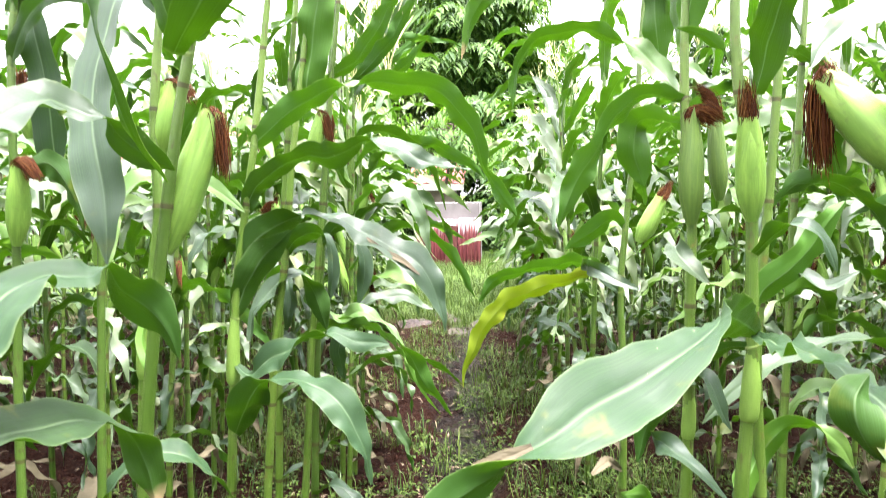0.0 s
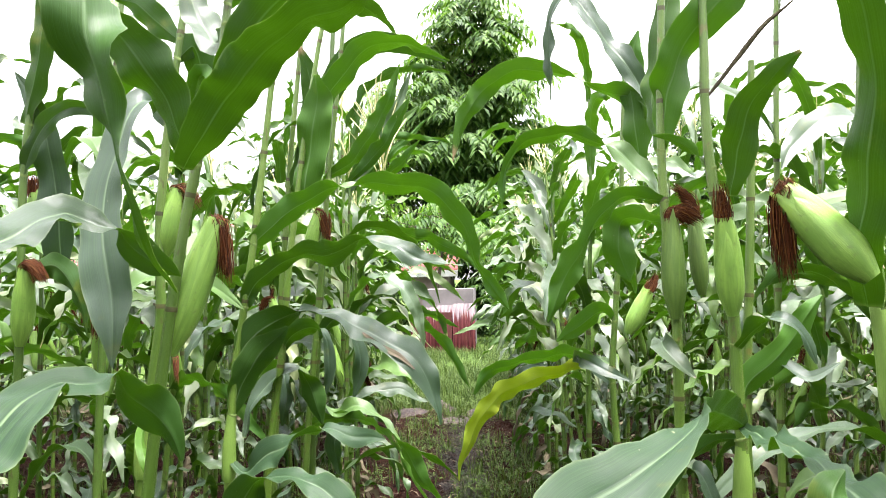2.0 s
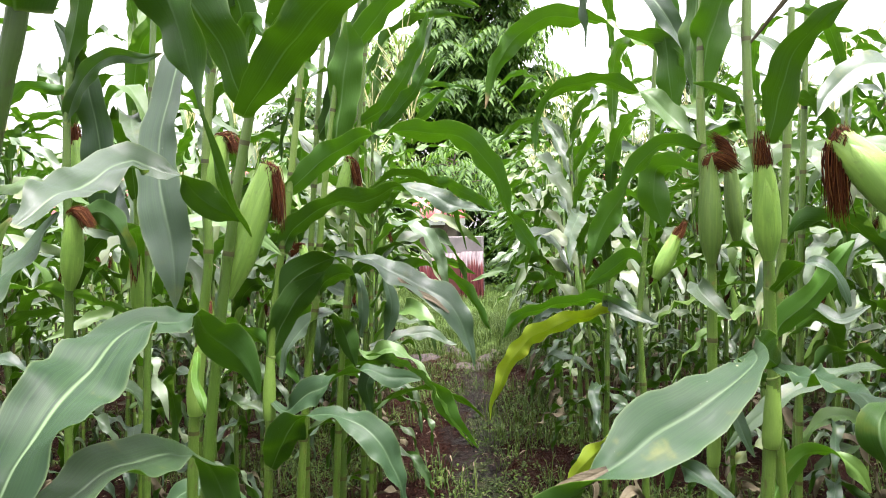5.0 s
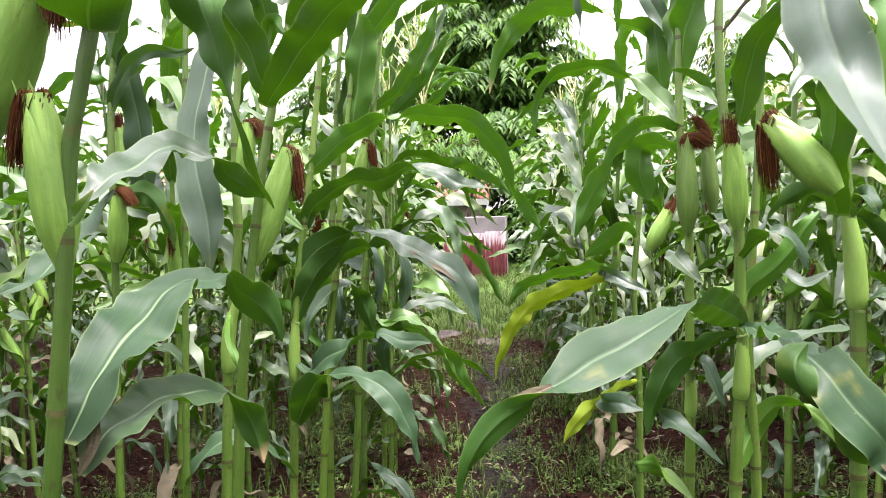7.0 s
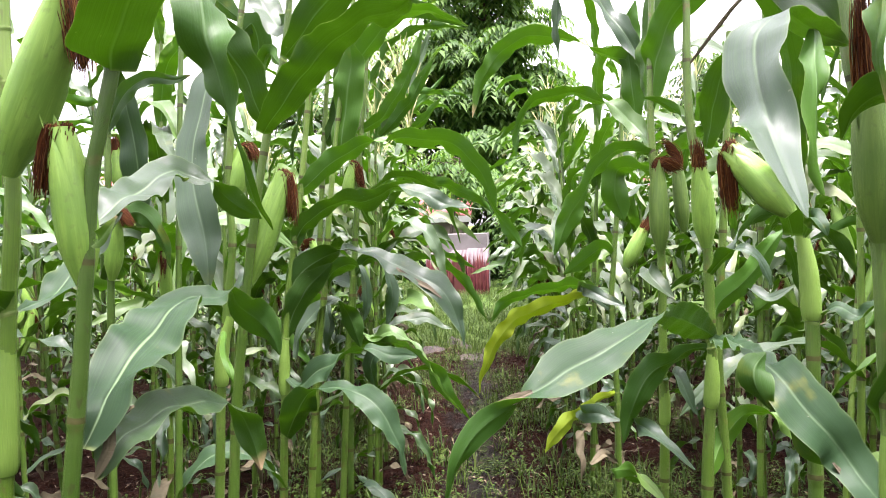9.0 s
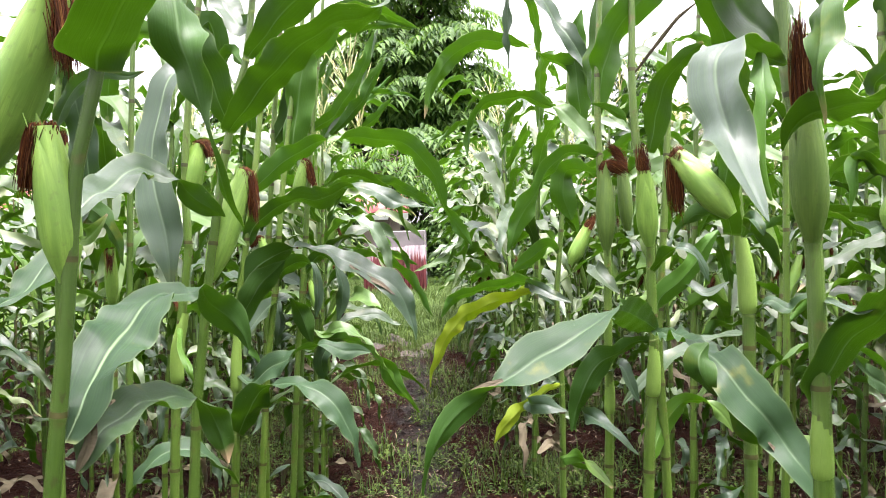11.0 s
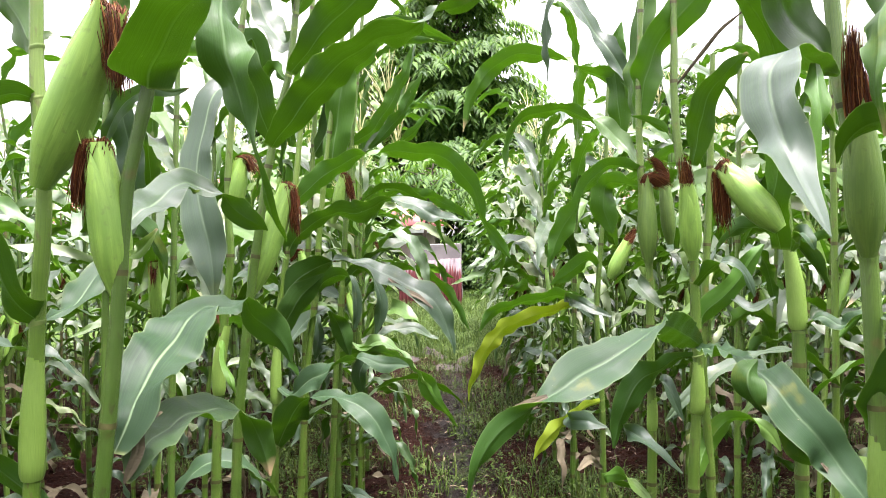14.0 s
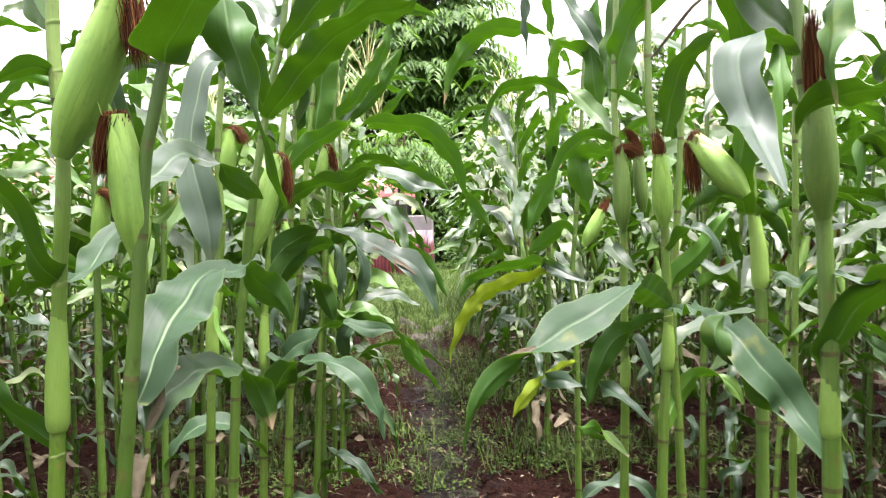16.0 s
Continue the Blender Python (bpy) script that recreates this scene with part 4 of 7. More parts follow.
def make_house(name, label, x0, x1, y0, y1, wall_h, ridge_h, roof_mat, wall_mat, windows=1, overhang=0.5):
    """A house with walls, pitched roof, white fascia, door and windows; its long side faces the field."""
    h = new(name)
    tagged(h, label, "house", "houses beyond the field")
    box_part("wall", h, wall_mat, x0, x1, y0, y1, -0.05, wall_h)
    o = overhang
    ym = (y0 + y1) / 2
    drop = 0.12
    for ya, yb in ((y0 - o, ym), (y1 + o, ym)):
        n = max(6, int((x1 - x0) / 0.25) * 4)
        verts, faces = [], []
        for lift in (0.0, 0.03):
            for yy, zz in ((ya, wall_h - drop), (yb, ridge_h)):
                for i in range(n + 1):
                    x = x0 - o + (x1 - x0 + 2 * o) * i / n
                    verts.append((x, yy, zz + lift + 0.02 * math.sin(2 * math.pi * i / 4)))
        w = n + 1
        for i in range(n):
            faces += [(2 * w + i, 2 * w + i + 1, 3 * w + i + 1, 3 * w + i), (i, w + i, w + i + 1, i + 1), (i, i + 1, 2 * w + i + 1, 2 * w + i)]
        put("roof", mesh_from("roof", verts, faces, [roof_mat]), h)
    box_part("fascia", h, FASCIA, x0 - o, x1 + o, y0 - o - 0.03, y0 - o, wall_h - drop - 0.16, wall_h - drop + 0.0, "white fascia board")
    gv = [(x0, y0, wall_h - 0.01), (x0, y1, wall_h - 0.01), (x0, ym, ridge_h - 0.05), (x1, y0, wall_h - 0.01), (x1, y1, wall_h - 0.01), (x1, ym, ridge_h - 0.05)]
    put("gable", mesh_from("gable", gv, [(0, 2, 1), (3, 4, 5), (0, 3, 5, 2), (1, 2, 5, 4)], [wall_mat], None, None, False), h)
    step = (x1 - x0) / (windows + 1)
    for k in range(windows):
        xc = x0 + step * (k + 1)
        win = box_part("window", h, FASCIA, xc - 0.5, xc + 0.5, y0 - 0.04, y0 - 0.005, 0.95, 1.95, "white window frame")
        box_part("pane", win, GLASS_DARK, xc - 0.43, xc - 0.03, y0 - 0.05, y0 - 0.042, 1.02, 1.88)
        box_part("pane", win, GLASS_DARK, xc + 0.03, xc + 0.43, y0 - 0.05, y0 - 0.042, 1.02, 1.88)
    return h


make_house("house", "small brown outhouse with a red metal roof and white fascia", -2.05, -1.1, 18.4, 21.0, 1.83, 2.32, ROOF_RED, DARK_WALL, 0, 0.25)
make_house("house", "house with a weathered red metal roof behind the maize", -14.5, -8.6, 21.0, 27.0, 2.2, 3.6, ROOF_RED, PLASTER, 3)
make_house("house", "small house with a blue metal roof", 18.5, 27.0, 36.0, 42.0, 2.3, 3.6, BLUE_ROOF, PLASTER, 3)
make_house("house", "house with a faded red metal roof among trees", 5.2, 9.0, 30.0, 36.0, 2.3, 3.7, ROOF_RED, PLASTER, 2)


def branch_mesh(lines):
    verts, faces, uvs = [], [], []
    for pts, r0, r1 in lines:
        path, _ = spline(pts, 10)
        v, f, u = tube(path, [r0 + (r1 - r0) * i / 10 for i in range(11)], 8)
        b = len(verts)
        verts += v
        uvs += u
        faces += [tuple(i + b for i in q) for q in f]
    return verts, faces, uvs


def make_tree(name, label, x, y, height, spread, trunk_h, seed, leaf_mat, clusters, leaflet=(0.16, 0.055), droop=0.9, lean=(0, 0), trunk_r=0.13, bare=0.15, shape=0.6):
    """Tapered trunk, limbs and a crown of drooping sprays of leaflets with gaps."""
    rng = random.Random(seed)
    tree = new(name)
    tree.location = (x, y, -0.05)
    tagged(tree, label, "tree", "trees beyond the field")
    top = Vector((lean[0], lean[1], height))
    trunk = [Vector((0, 0, 0)), top * 0.25 + Vector((rng.uniform(-0.15, 0.15), 0, 0)), top * 0.55 + Vector((rng.uniform(-0.2, 0.2), 0.1, 0)), top * 0.97]
    lines = [(trunk, trunk_r, 0.015)]
    line, _ = spline(trunk, 60)
    tips = []
    limbs = int(26 + height * 2)
    for k in range(limbs):
        f = k / (limbs - 1)
        z = trunk_h / height + (0.96 - trunk_h / height) * f
        root = line[int(z * 60)]
        az = k * 2.4 + rng.uniform(-0.4, 0.4)
        reach = spread * (math.sin(math.pi * (0.18 + 0.80 * f ** shape)) ** 0.8) * rng.uniform(0.65, 1.12)
        d = Vector((math.cos(az), math.sin(az), 0))
        e = rng.uniform(0.05, 0.55)
        mid = root + d * reach * 0.5 + Vector((0, 0, reach * e * 0.5))
        end = root + d * reach + Vector((0, 0, reach * e * 0.7))
        lines.append(([root, mid, end], trunk_r * 0.28 * (1 - 0.6 * f) + 0.008, 0.006))
        for s in range(max(2, int(reach * 3.4))):
            g = rng.uniform(bare + 0.1, 1.0)
            p = root.lerp(mid, g * 2) if g < 0.5 else mid.lerp(end, g * 2 - 1)
            tips.append((p + Vector((rng.uniform(-0.25, 0.25), rng.uniform(-0.25, 0.25), rng.uniform(-0.15, 0.2))) * min(1, spread * 0.6), d))
    v, f, u = branch_mesh(lines)
    put("trunk", mesh_from("trunk", v, f, [BARK], u), tree)
    verts, faces = [], []
    for k in range(clusters):
        p, d = tips[rng.randrange(len(tips))]
        az = rng.uniform(0, 6.28)
        out = (Vector((math.cos(az), math.sin(az), 0)) + d * 0.7).normalized()
        L = rng.uniform(0.30, 0.55) * (leaflet[0] / 0.16)
        n = rng.randint(5, 7)
        p = p + Vector((rng.uniform(-0.3, 0.3), rng.uniform(-0.3, 0.3), rng.uniform(-0.25, 0.25)))
        for i in range(n):
            s = (i + 1) / n
            q = p + out * L * s + Vector((0, 0, 0.12 * L - droop * L * s * s * 0.6))
            for sd in (-1, 1):
                side = Vector((-out.y, out.x, 0)) * sd
                way = (side * 0.75 + out * 0.35 + Vector((0, 0, -droop * rng.uniform(0.5, 1.0)))).normalized()
                add_leaf(verts, faces, q, way, (Vector((0, 0, 1)) + out * 0.3).normalized(), leaflet[0] * rng.uniform(0.75, 1.2), leaflet[1] * rng.uniform(0.8, 1.2))
    put("crown", mesh_from("crown", verts, faces, [leaf_mat], None, None, False), tree, "crown of glossy drooping leaflets" if droop > 0.7 else "leafy green crown")
    return tree


make_tree("tree", "tall dark green tree with drooping compound leaves", -0.55, 23.0, 11.6, 2.8, 2.6, 5, TREE_LEAF, 2300, (0.33, 0.12), 0.8)
make_tree("tree", "young light green tree behind the maize", -3.3, 22.0, 8.0, 1.6, 3.2, 8, TREE_LIGHT, 420, (0.30, 0.10), 0.8)
make_tree("tree", "low leaning dark tree beside the shed", -1.5, 16.9, 3.4, 1.3, 2.3, 11, TREE_LEAF, 130, (0.22, 0.075), 0.9, (0.5, 0.3), 0.07)
make_tree("tree", "distant dark green broadleaf tree", 9.0, 34.0, 9.5, 2.8, 2.0, 13, FAR_LEAF, 620, (0.34, 0.15), 0.5)
make_tree("tree", "distant round green tree", 5.6, 36.0, 6.5, 3.0, 1.5, 17, FAR_LEAF, 560, (0.34, 0.15), 0.5)
make_tree("tree", "distant tree in pale blossom", 12.4, 36.0, 7.6, 2.6, 2.0, 19, PALE_LEAF, 420, (0.30, 0.15), 0.4)
make_tree("tree", "distant dark tree on the field's edge", -9.0, 33.0, 8.6, 2.6, 2.0, 23, FAR_LEAF, 520, (0.34, 0.15), 0.5)


make_tree("bush", "dense dark green bush beside the shed", 0.55, 20.0, 3.6, 1.9, 0.3, 41, TREE_LEAF, 520, (0.26, 0.11), 0.6, (0, 0), 0.06, 0.0)
make_tree("bush", "dense green bush behind the outhouse", -3.6, 20.8, 3.4, 1.8, 0.3, 43, FAR_LEAF, 420, (0.26, 0.11), 0.6, (0, 0), 0.06, 0.0)


def make_bank(x, y, w, h, seed):
    """A small lump of dark wet earth at the end of the trodden path."""
    verts, faces = [], []
    n, m = 16, 7
    for i in range(n + 1):
        for j in range(m + 1):
            a, b = i / n * 2 - 1, j / m * 2 - 1
            r = max(0.0, 1 - a * a - b * b) ** 0.5
            p = Vector((x + a * w, y + b * w * 0.7, 0))
            verts.append((p.x, p.y, ground_z(p.x, p.y) - 0.01 + h * r * (0.7 + 0.6 * noise.noise(p * 9.0 + Vector((0, 0, seed))))))
    for i in range(n):
        for j in range(m):
            faces.append((i * (m + 1) + j, (i + 1) * (m + 1) + j, (i + 1) * (m + 1) + j + 1, i * (m + 1) + j + 1))
    ob = put("earth_lump", mesh_from("earth_lump", verts, faces, [MUD]))
    tagged(ob, "lump of dark wet earth on the path", "soil", "lumps of earth")


MUD = simple_noise("dark_wet_earth", 22.0, [(0.3, (0.010, 0.007, 0.006)), (0.7, (0.045, 0.030, 0.022))], 0.6, 0.8, 0.02)
for x, y, w, h in ((-0.50, 8.1, 0.16, 0.10), (-0.10, 7.8, 0.15, 0.10), (-0.85, 7.7, 0.22, 0.09), (-0.30, 7.4, 0.20, 0.06)):
    make_bank(x, y, w, h, int(y * 10))


def hedge(rng, x, y, z, verts, faces):
    for k in range(9):
        az, e = rng.uniform(0, 6.28), rng.uniform(-0.6, 0.9)
        out = Vector((math.cos(az) * math.cos(e), math.sin(az) * math.cos(e), math.sin(e)))
        h = rng.random() ** 1.4 * (1.5 + 0.8 * noise.noise(Vector((x * 0.5, y * 0.5, 0))))
        p = Vector((x + rng.uniform(-0.3, 0.3), y + rng.uniform(-0.3, 0.3), z + max(h, 0.02)))
        add_leaf(verts, faces, p, out, Vector((0, 0, 1)), rng.uniform(0.12, 0.26), rng.uniform(0.06, 0.13))


def hedge_area(rng):
    y = rng.uniform(15.5, 22.0)
    x = rng.uniform(-16, 16)
    if -2.4 < x < -0.15 and y < 17.2:
        return None
    if -3.2 < x < -0.75 and y < 21.4 or -15.2 < x < -8 and y > 20.3:
        return None
    return x, y


scatter("shrubs", "tangled green shrubs along the field's far edge", "shrubs", FAR_LEAF, 2600, hedge_area, hedge, 31)


# ---- the plants beside the path, each with its own leaves ----
def placed_plant(x, y, stalk, radius, top, low=1, auto=0):
    """A maize plant at (x, y) whose stalk runs through the given places above its foot.
    low: withered leaves near the foot; auto: leaves all the way up."""
    thing = new("maize_plant")
    thing.location = (x, y, 0.0)
    tagged(thing, MAIZE_LABEL, "maize", "maize plants in rows")
    z = stalk[-1][2]
    stalk_part(thing, stalk, radius, [k / z for k in JOINTS if k < z - 0.05], top * radius)
    line, length = spline(stalk, 100)
    for k in range(low):
        root = line[int(100 * (0.12 + 0.16 * k + rng.uniform(0, 0.08)) / max(z, 1.0))]
        az = rng.uniform(0.2, 2.9) if auto else rng.uniform(0, 6.28)
        leaf_part(thing, arching(root, az, rng.uniform(0.25, 0.42), 15, -88, rng), 0.045, (0, 40, 80), -1, rng, n=18)
    for k in range(1 if y > 1.9 else 0):
        # small crumpled leaves low on the stalk
        root = line[int(100 * (0.28 + 0.15 * k + rng.uniform(0, 0.08)) / max(z, 1.0))]
        az = (math.pi if k % 2 else 0.0) + rng.uniform(-0.8, 0.8)
        leaf_part(thing, arching(root, az, rng.uniform(0.26, 0.44), rng.uniform(25, 60), rng.uniform(-90, -30), rng, rng.uniform(-0.8, 0.8)),
                  rng.uniform(0.045, 0.068), (0, rng.uniform(-40, 40), rng.uniform(-100, 100)), rng.choice((2, 6)), rng, n=24, wave=0.010, crinkle=1.0)
    for k in range(auto):
        v = 0.22 + 0.74 * k / (auto - 1)
        root = line[int(100 * v)]
        az = (math.pi if k % 2 else 0.0) + rng.uniform(-0.3, 1.0) * (-1 if k % 2 else 1)
        leaf_part(thing, arching(root, az, rng.uniform(0.42, 0.7), rng.uniform(40, 62) + 18 * v, rng.uniform(-90, -40), rng, rng.uniform(-0.6, 0.6)),
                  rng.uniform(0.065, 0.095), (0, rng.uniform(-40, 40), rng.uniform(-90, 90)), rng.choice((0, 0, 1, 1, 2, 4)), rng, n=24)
    return thing


JOINTS = (0.07, 0.19, 0.34, 0.53, 0.74, 0.96, 1.19, 1.42, 1.65, 1.88, 2.10, 2.30, 2.48)
rng = random.Random(77)



p = placed_plant(-0.635, 0.270, [(0.000, 0.000, -0.030), (0.033, 0.000, 0.279), (0.067, 0.000, 0.557), (0.100, 0.000, 0.836), (0.134, 0.000, 1.114), (0.160, 0.000, 1.319), (0.182, 0.000, 1.527), (0.201, 0.000, 1.612), (0.222, 0.000, 1.694), (0.239, 0.000, 1.780), (0.253, 0.000, 1.852), (0.263, 0.000, 1.916)], 0.0150, 0.60)
ribbon(p, [(0.226, -0.010, 1.692, 0.062, 156), (0.239, -0.030, 1.717, 0.110, 204), (0.274, -0.070, 1.743, 0.110, 223), (0.319, -0.110, 1.769, 0.102, 231), (0.372, -0.150, 1.798, 0.087, 231), (0.428, -0.170, 1.820, 0.064, 230), (0.479, -0.170, 1.823, 0.007, 204)], (0.37, -0.89, -0.28), 0)
ribbon(p, [(0.145, 0.010, 1.144, 0.036, -24), (0.156, 0.040, 1.185, 0.078, -23), (0.153, 0.090, 1.226, 0.101, -32), (0.152, 0.150, 1.255, 0.112, -25), (0.158, 0.210, 1.288, 0.120, -24), (0.166, 0.280, 1.323, 0.111, -47), (0.175, 0.330, 1.340, 0.058, -51), (0.199, 0.350, 1.332, 0.059, -51), (0.218, 0.370, 1.330, 0.049, -51), (0.237, 0.380, 1.344, 0.030, -102), (0.249, 0.400, 1.309, 0.076, -140), (0.281, 0.410, 1.276, 0.072, -156), (0.309, 0.410, 1.242, 0.037, -137), (0.319, 0.410, 1.209, 0.004, -148)], (0.36, -0.92, 0.13), 2, wave=0.009)
ribbon(p, [(0.155, 0.030, 1.090, 0.009, -24), (0.165, 0.060, 1.129, 0.065, -28), (0.162, 0.130, 1.141, 0.089, -43), (0.164, 0.210, 1.145, 0.095, -48), (0.168, 0.280, 1.142, 0.095, -47), (0.177, 0.350, 1.131, 0.084, -51), (0.185, 0.410, 1.112, 0.047, -51), (0.201, 0.440, 1.104, 0.030, -71), (0.212, 0.460, 1.090, 0.049, -128), (0.224, 0.470, 1.048, 0.068, -156), (0.240, 0.470, 1.003, 0.049, -156), (0.250, 0.470, 0.955, 0.004, -153)], (0.35, -0.90, 0.24), 2)
ribbon(p, [(0.203, 0.055, 1.195, 0.005, 24), (0.186, 0.050, 1.184, 0.017, 27), (0.173, 0.040, 1.166, 0.020, 31), (0.172, 0.035, 1.139, 0.019, 28), (0.162, 0.030, 1.112, 0.018, 24), (0.150, 0.030, 1.090, 0.004, 32)], (0.44, -0.86, 0.25), -1)
ear_part(p, (0.161, 0.010, 1.386), (0.146, -0.010, 1.615), 0.0325, 0.085, (-0.16, 0, -1), rng, 200, 0.8)
ribbon(p, [(0.047, 0.230, 1.481, 0.022, -24), (0.059, 0.290, 1.517, 0.065, -40), (0.045, 0.430, 1.556, 0.085, -30), (0.051, 0.550, 1.602, 0.081, -37), (0.069, 0.580, 1.591, 0.060, -51), (0.096, 0.590, 1.576, 0.036, -51), (0.120, 0.600, 1.571, 0.030, -99), (0.132, 0.610, 1.549, 0.058, -131), (0.156, 0.630, 1.523, 0.060, -156), (0.178, 0.650, 1.506, 0.043, -156), (0.198, 0.680, 1.487, 0.004, -156)], (0.37, -0.93, -0.04), 6)
ribbon(p, [(0.195, -0.020, 1.450, 0.005, 24), (0.232, -0.070, 1.450, 0.020, -51), (0.257, -0.090, 1.467, 0.015, -24), (0.270, -0.090, 1.483, 0.004, -41)], (0.44, -0.90, 0.00), 1)

p = placed_plant(-0.741, 0.330, [(0.000, 0.000, -0.030), (0.020, 0.000, 0.242), (0.040, 0.000, 0.484), (0.060, 0.000, 0.726), (0.080, 0.000, 0.968), (0.090, 0.000, 1.089), (0.098, 0.000, 1.208), (0.108, 0.000, 1.344), (0.126, 0.000, 1.545), (0.121, 0.000, 1.724), (0.123, 0.000, 1.817), (0.126, 0.000, 1.900)], 0.0150, 0.70)
ear_part(p, (0.138, -0.030, 1.556), (0.277, -0.070, 1.815), 0.0433, 0.11, (0.05, 0, -1), rng, 120, 0.9)
sheath_part(p, [(0.090, 0.000, 1.087), (0.095, 0.000, 1.188), (0.103, 0.000, 1.286)], 0.0182, 1.12)
collar_part(p, (0.108, 0.000, 1.339), 0.0126, 0.8)
ribbon(p, [(0.114, 0.000, 1.339, 0.019, 156), (0.105, -0.030, 1.368, 0.060, 133), (0.095, -0.060, 1.419, 0.064, 128), (0.087, -0.090, 1.477, 0.060, 128), (0.075, -0.130, 1.515, 0.039, 143), (0.051, -0.150, 1.530, 0.005, 156)], (0.51, -0.86, 0.01), 0)
collar_part(p, (0.087, 0.000, 1.043), 0.0135, 0.8)
ribbon(p, [(0.097, 0.030, 1.042, 0.007, 156), (0.058, 0.030, 1.065, 0.048, 128), (0.021, 0.020, 1.097, 0.057, 128), (-0.012, 0.010, 1.145, 0.050, 128), (-0.031, -0.010, 1.203, 0.008, 156)], (0.50, -0.84, 0.23), 0)
ribbon(p, [(0.101, 0.030, 1.341, 0.006, -24), (0.091, 0.120, 1.353, 0.047, -51), (0.089, 0.220, 1.401, 0.058, -41), (0.110, 0.270, 1.451, 0.043, -48), (0.123, 0.320, 1.504, 0.005, -24)], (0.43, -0.90, 0.03), 2)
collar_part(p, (0.122, 0.000, 1.696), 0.0116, 0.8)
ribbon(p, [(0.119, 0.000, 1.696, 0.017, 155), (0.102, -0.030, 1.702, 0.044, 128), (0.077, -0.050, 1.693, 0.050, 128), (0.042, -0.070, 1.668, 0.043, 128), (0.010, -0.080, 1.632, 0.004, 152)], (0.50, -0.85, -0.16), 0)
collar_part(p, (0.122, 0.000, 1.778), 0.0113, 0.8)
ribbon(p, [(0.108, 0.030, 1.778, 0.017, 155), (0.053, 0.070, 1.839, 0.080, 138), (-0.002, 0.120, 1.905, 0.071, 136), (-0.061, 0.170, 1.965, 0.006, 156)], (0.47, -0.84, -0.26), 0)

p = placed_plant(-0.621, 1.040, [(0.000, 0.000, -0.030), (0.018, 0.000, 0.268), (0.036, 0.000, 0.537), (0.054, 0.000, 0.805), (0.066, 0.000, 0.979), (0.079, 0.000, 1.093), (0.093, 0.000, 1.206), (0.108, 0.000, 1.319), (0.148, 0.000, 1.565), (0.174, 0.000, 1.691), (0.202, 0.000, 1.810), (0.223, 0.000, 1.879), (0.240, 0.000, 1.990), (0.250, 0.000, 2.074), (0.261, 0.000, 2.171)], 0.0158, 0.50)
ear_part(p, (0.104, 0.030, 1.328), (0.197, 0.060, 1.607), 0.0395, 0.13, (0.08, 0, -1), rng, 90, 0.9)
ribbon(p, [(0.215, -0.146, 1.682, 0.037, -155), (0.282, -0.208, 1.736, 0.076, -155), (0.348, -0.250, 1.796, 0.090, -156), (0.414, -0.296, 1.838, 0.085, -146), (0.481, -0.344, 1.865, 0.080, -128), (0.552, -0.380, 1.873, 0.072, -130), (0.592, -0.404, 1.884, 0.039, -128), (0.619, -0.416, 1.899, 0.030, -59), (0.645, -0.428, 1.902, 0.038, -128), (0.685, -0.440, 1.908, 0.033, -140), (0.728, -0.440, 1.930, 0.005, -156)], (0.14, -0.96, -0.24), 0)
collar_part(p, (0.223, 0.000, 1.879), 0.0096, -0.8)
ribbon(p, [(0.236, -0.031, 1.878, 0.024, -156), (0.278, -0.052, 1.921, 0.072, -139), (0.331, -0.073, 1.969, 0.094, -156), (0.395, -0.104, 2.015, 0.104, -155), (0.469, -0.125, 2.063, 0.092, -156), (0.551, -0.156, 2.103, 0.056, -156), (0.616, -0.156, 2.115, 0.007, -156)], (0.17, -0.94, -0.29), 0)
collar_part(p, (0.250, 0.000, 2.072), 0.0087, 0.8)
ribbon(p, [(0.234, 0.000, 2.074, 0.031, 156), (0.201, -0.156, 2.092, 0.098, 156), (0.197, -0.344, 2.017, 0.110, 145), (0.212, -0.460, 1.902, 0.109, 138), (0.222, -0.480, 1.844, 0.106, 142), (0.239, -0.490, 1.785, 0.101, 221), (0.257, -0.490, 1.729, 0.076, 231), (0.272, -0.490, 1.678, 0.030, 231), (0.286, -0.500, 1.625, 0.030, 250), (0.296, -0.490, 1.569, 0.030, 236), (0.303, -0.470, 1.529, 0.030, 238), (0.304, -0.428, 1.495, 0.030, 251), (0.307, -0.380, 1.460, 0.004, 235)], (0.30, -0.93, -0.19), 0)
collar_part(p, (0.178, 0.000, 1.706), 0.0105, 0.8)
ribbon(p, [(0.182, -0.031, 1.705, 0.018, 156), (0.175, -0.073, 1.773, 0.091, 128), (0.150, -0.104, 1.846, 0.110, 139), (0.117, -0.125, 1.900, 0.103, 149), (0.079, -0.135, 1.947, 0.082, 148), (0.051, -0.146, 1.979, 0.050, 128), (0.023, -0.146, 2.012, 0.005, 156)], (0.44, -0.86, -0.27), 0)
collar_part(p, (0.241, 0.000, 1.996), 0.0091, 0.8)
ribbon(p, [(0.240, 0.020, 1.996, 0.016, 24), (0.200, 0.050, 1.976, 0.071, 46), (0.154, 0.100, 2.034, 0.080, 42), (0.120, 0.120, 2.099, 0.065, 33), (0.090, 0.150, 2.169, 0.017, 24)], (0.27, -0.92, -0.28), 6)
ribbon(p, [(0.214, 0.000, 1.871, 0.010, 156), (0.169, 0.050, 1.910, 0.046, 128), (0.139, 0.080, 1.883, 0.066, 131), (0.114, 0.100, 1.840, 0.041, 130), (0.102, 0.100, 1.809, 0.004, 156)], (0.38, -0.89, -0.24), 1)
collar_part(p, (0.246, 0.000, 2.037), 0.0089, -0.8)
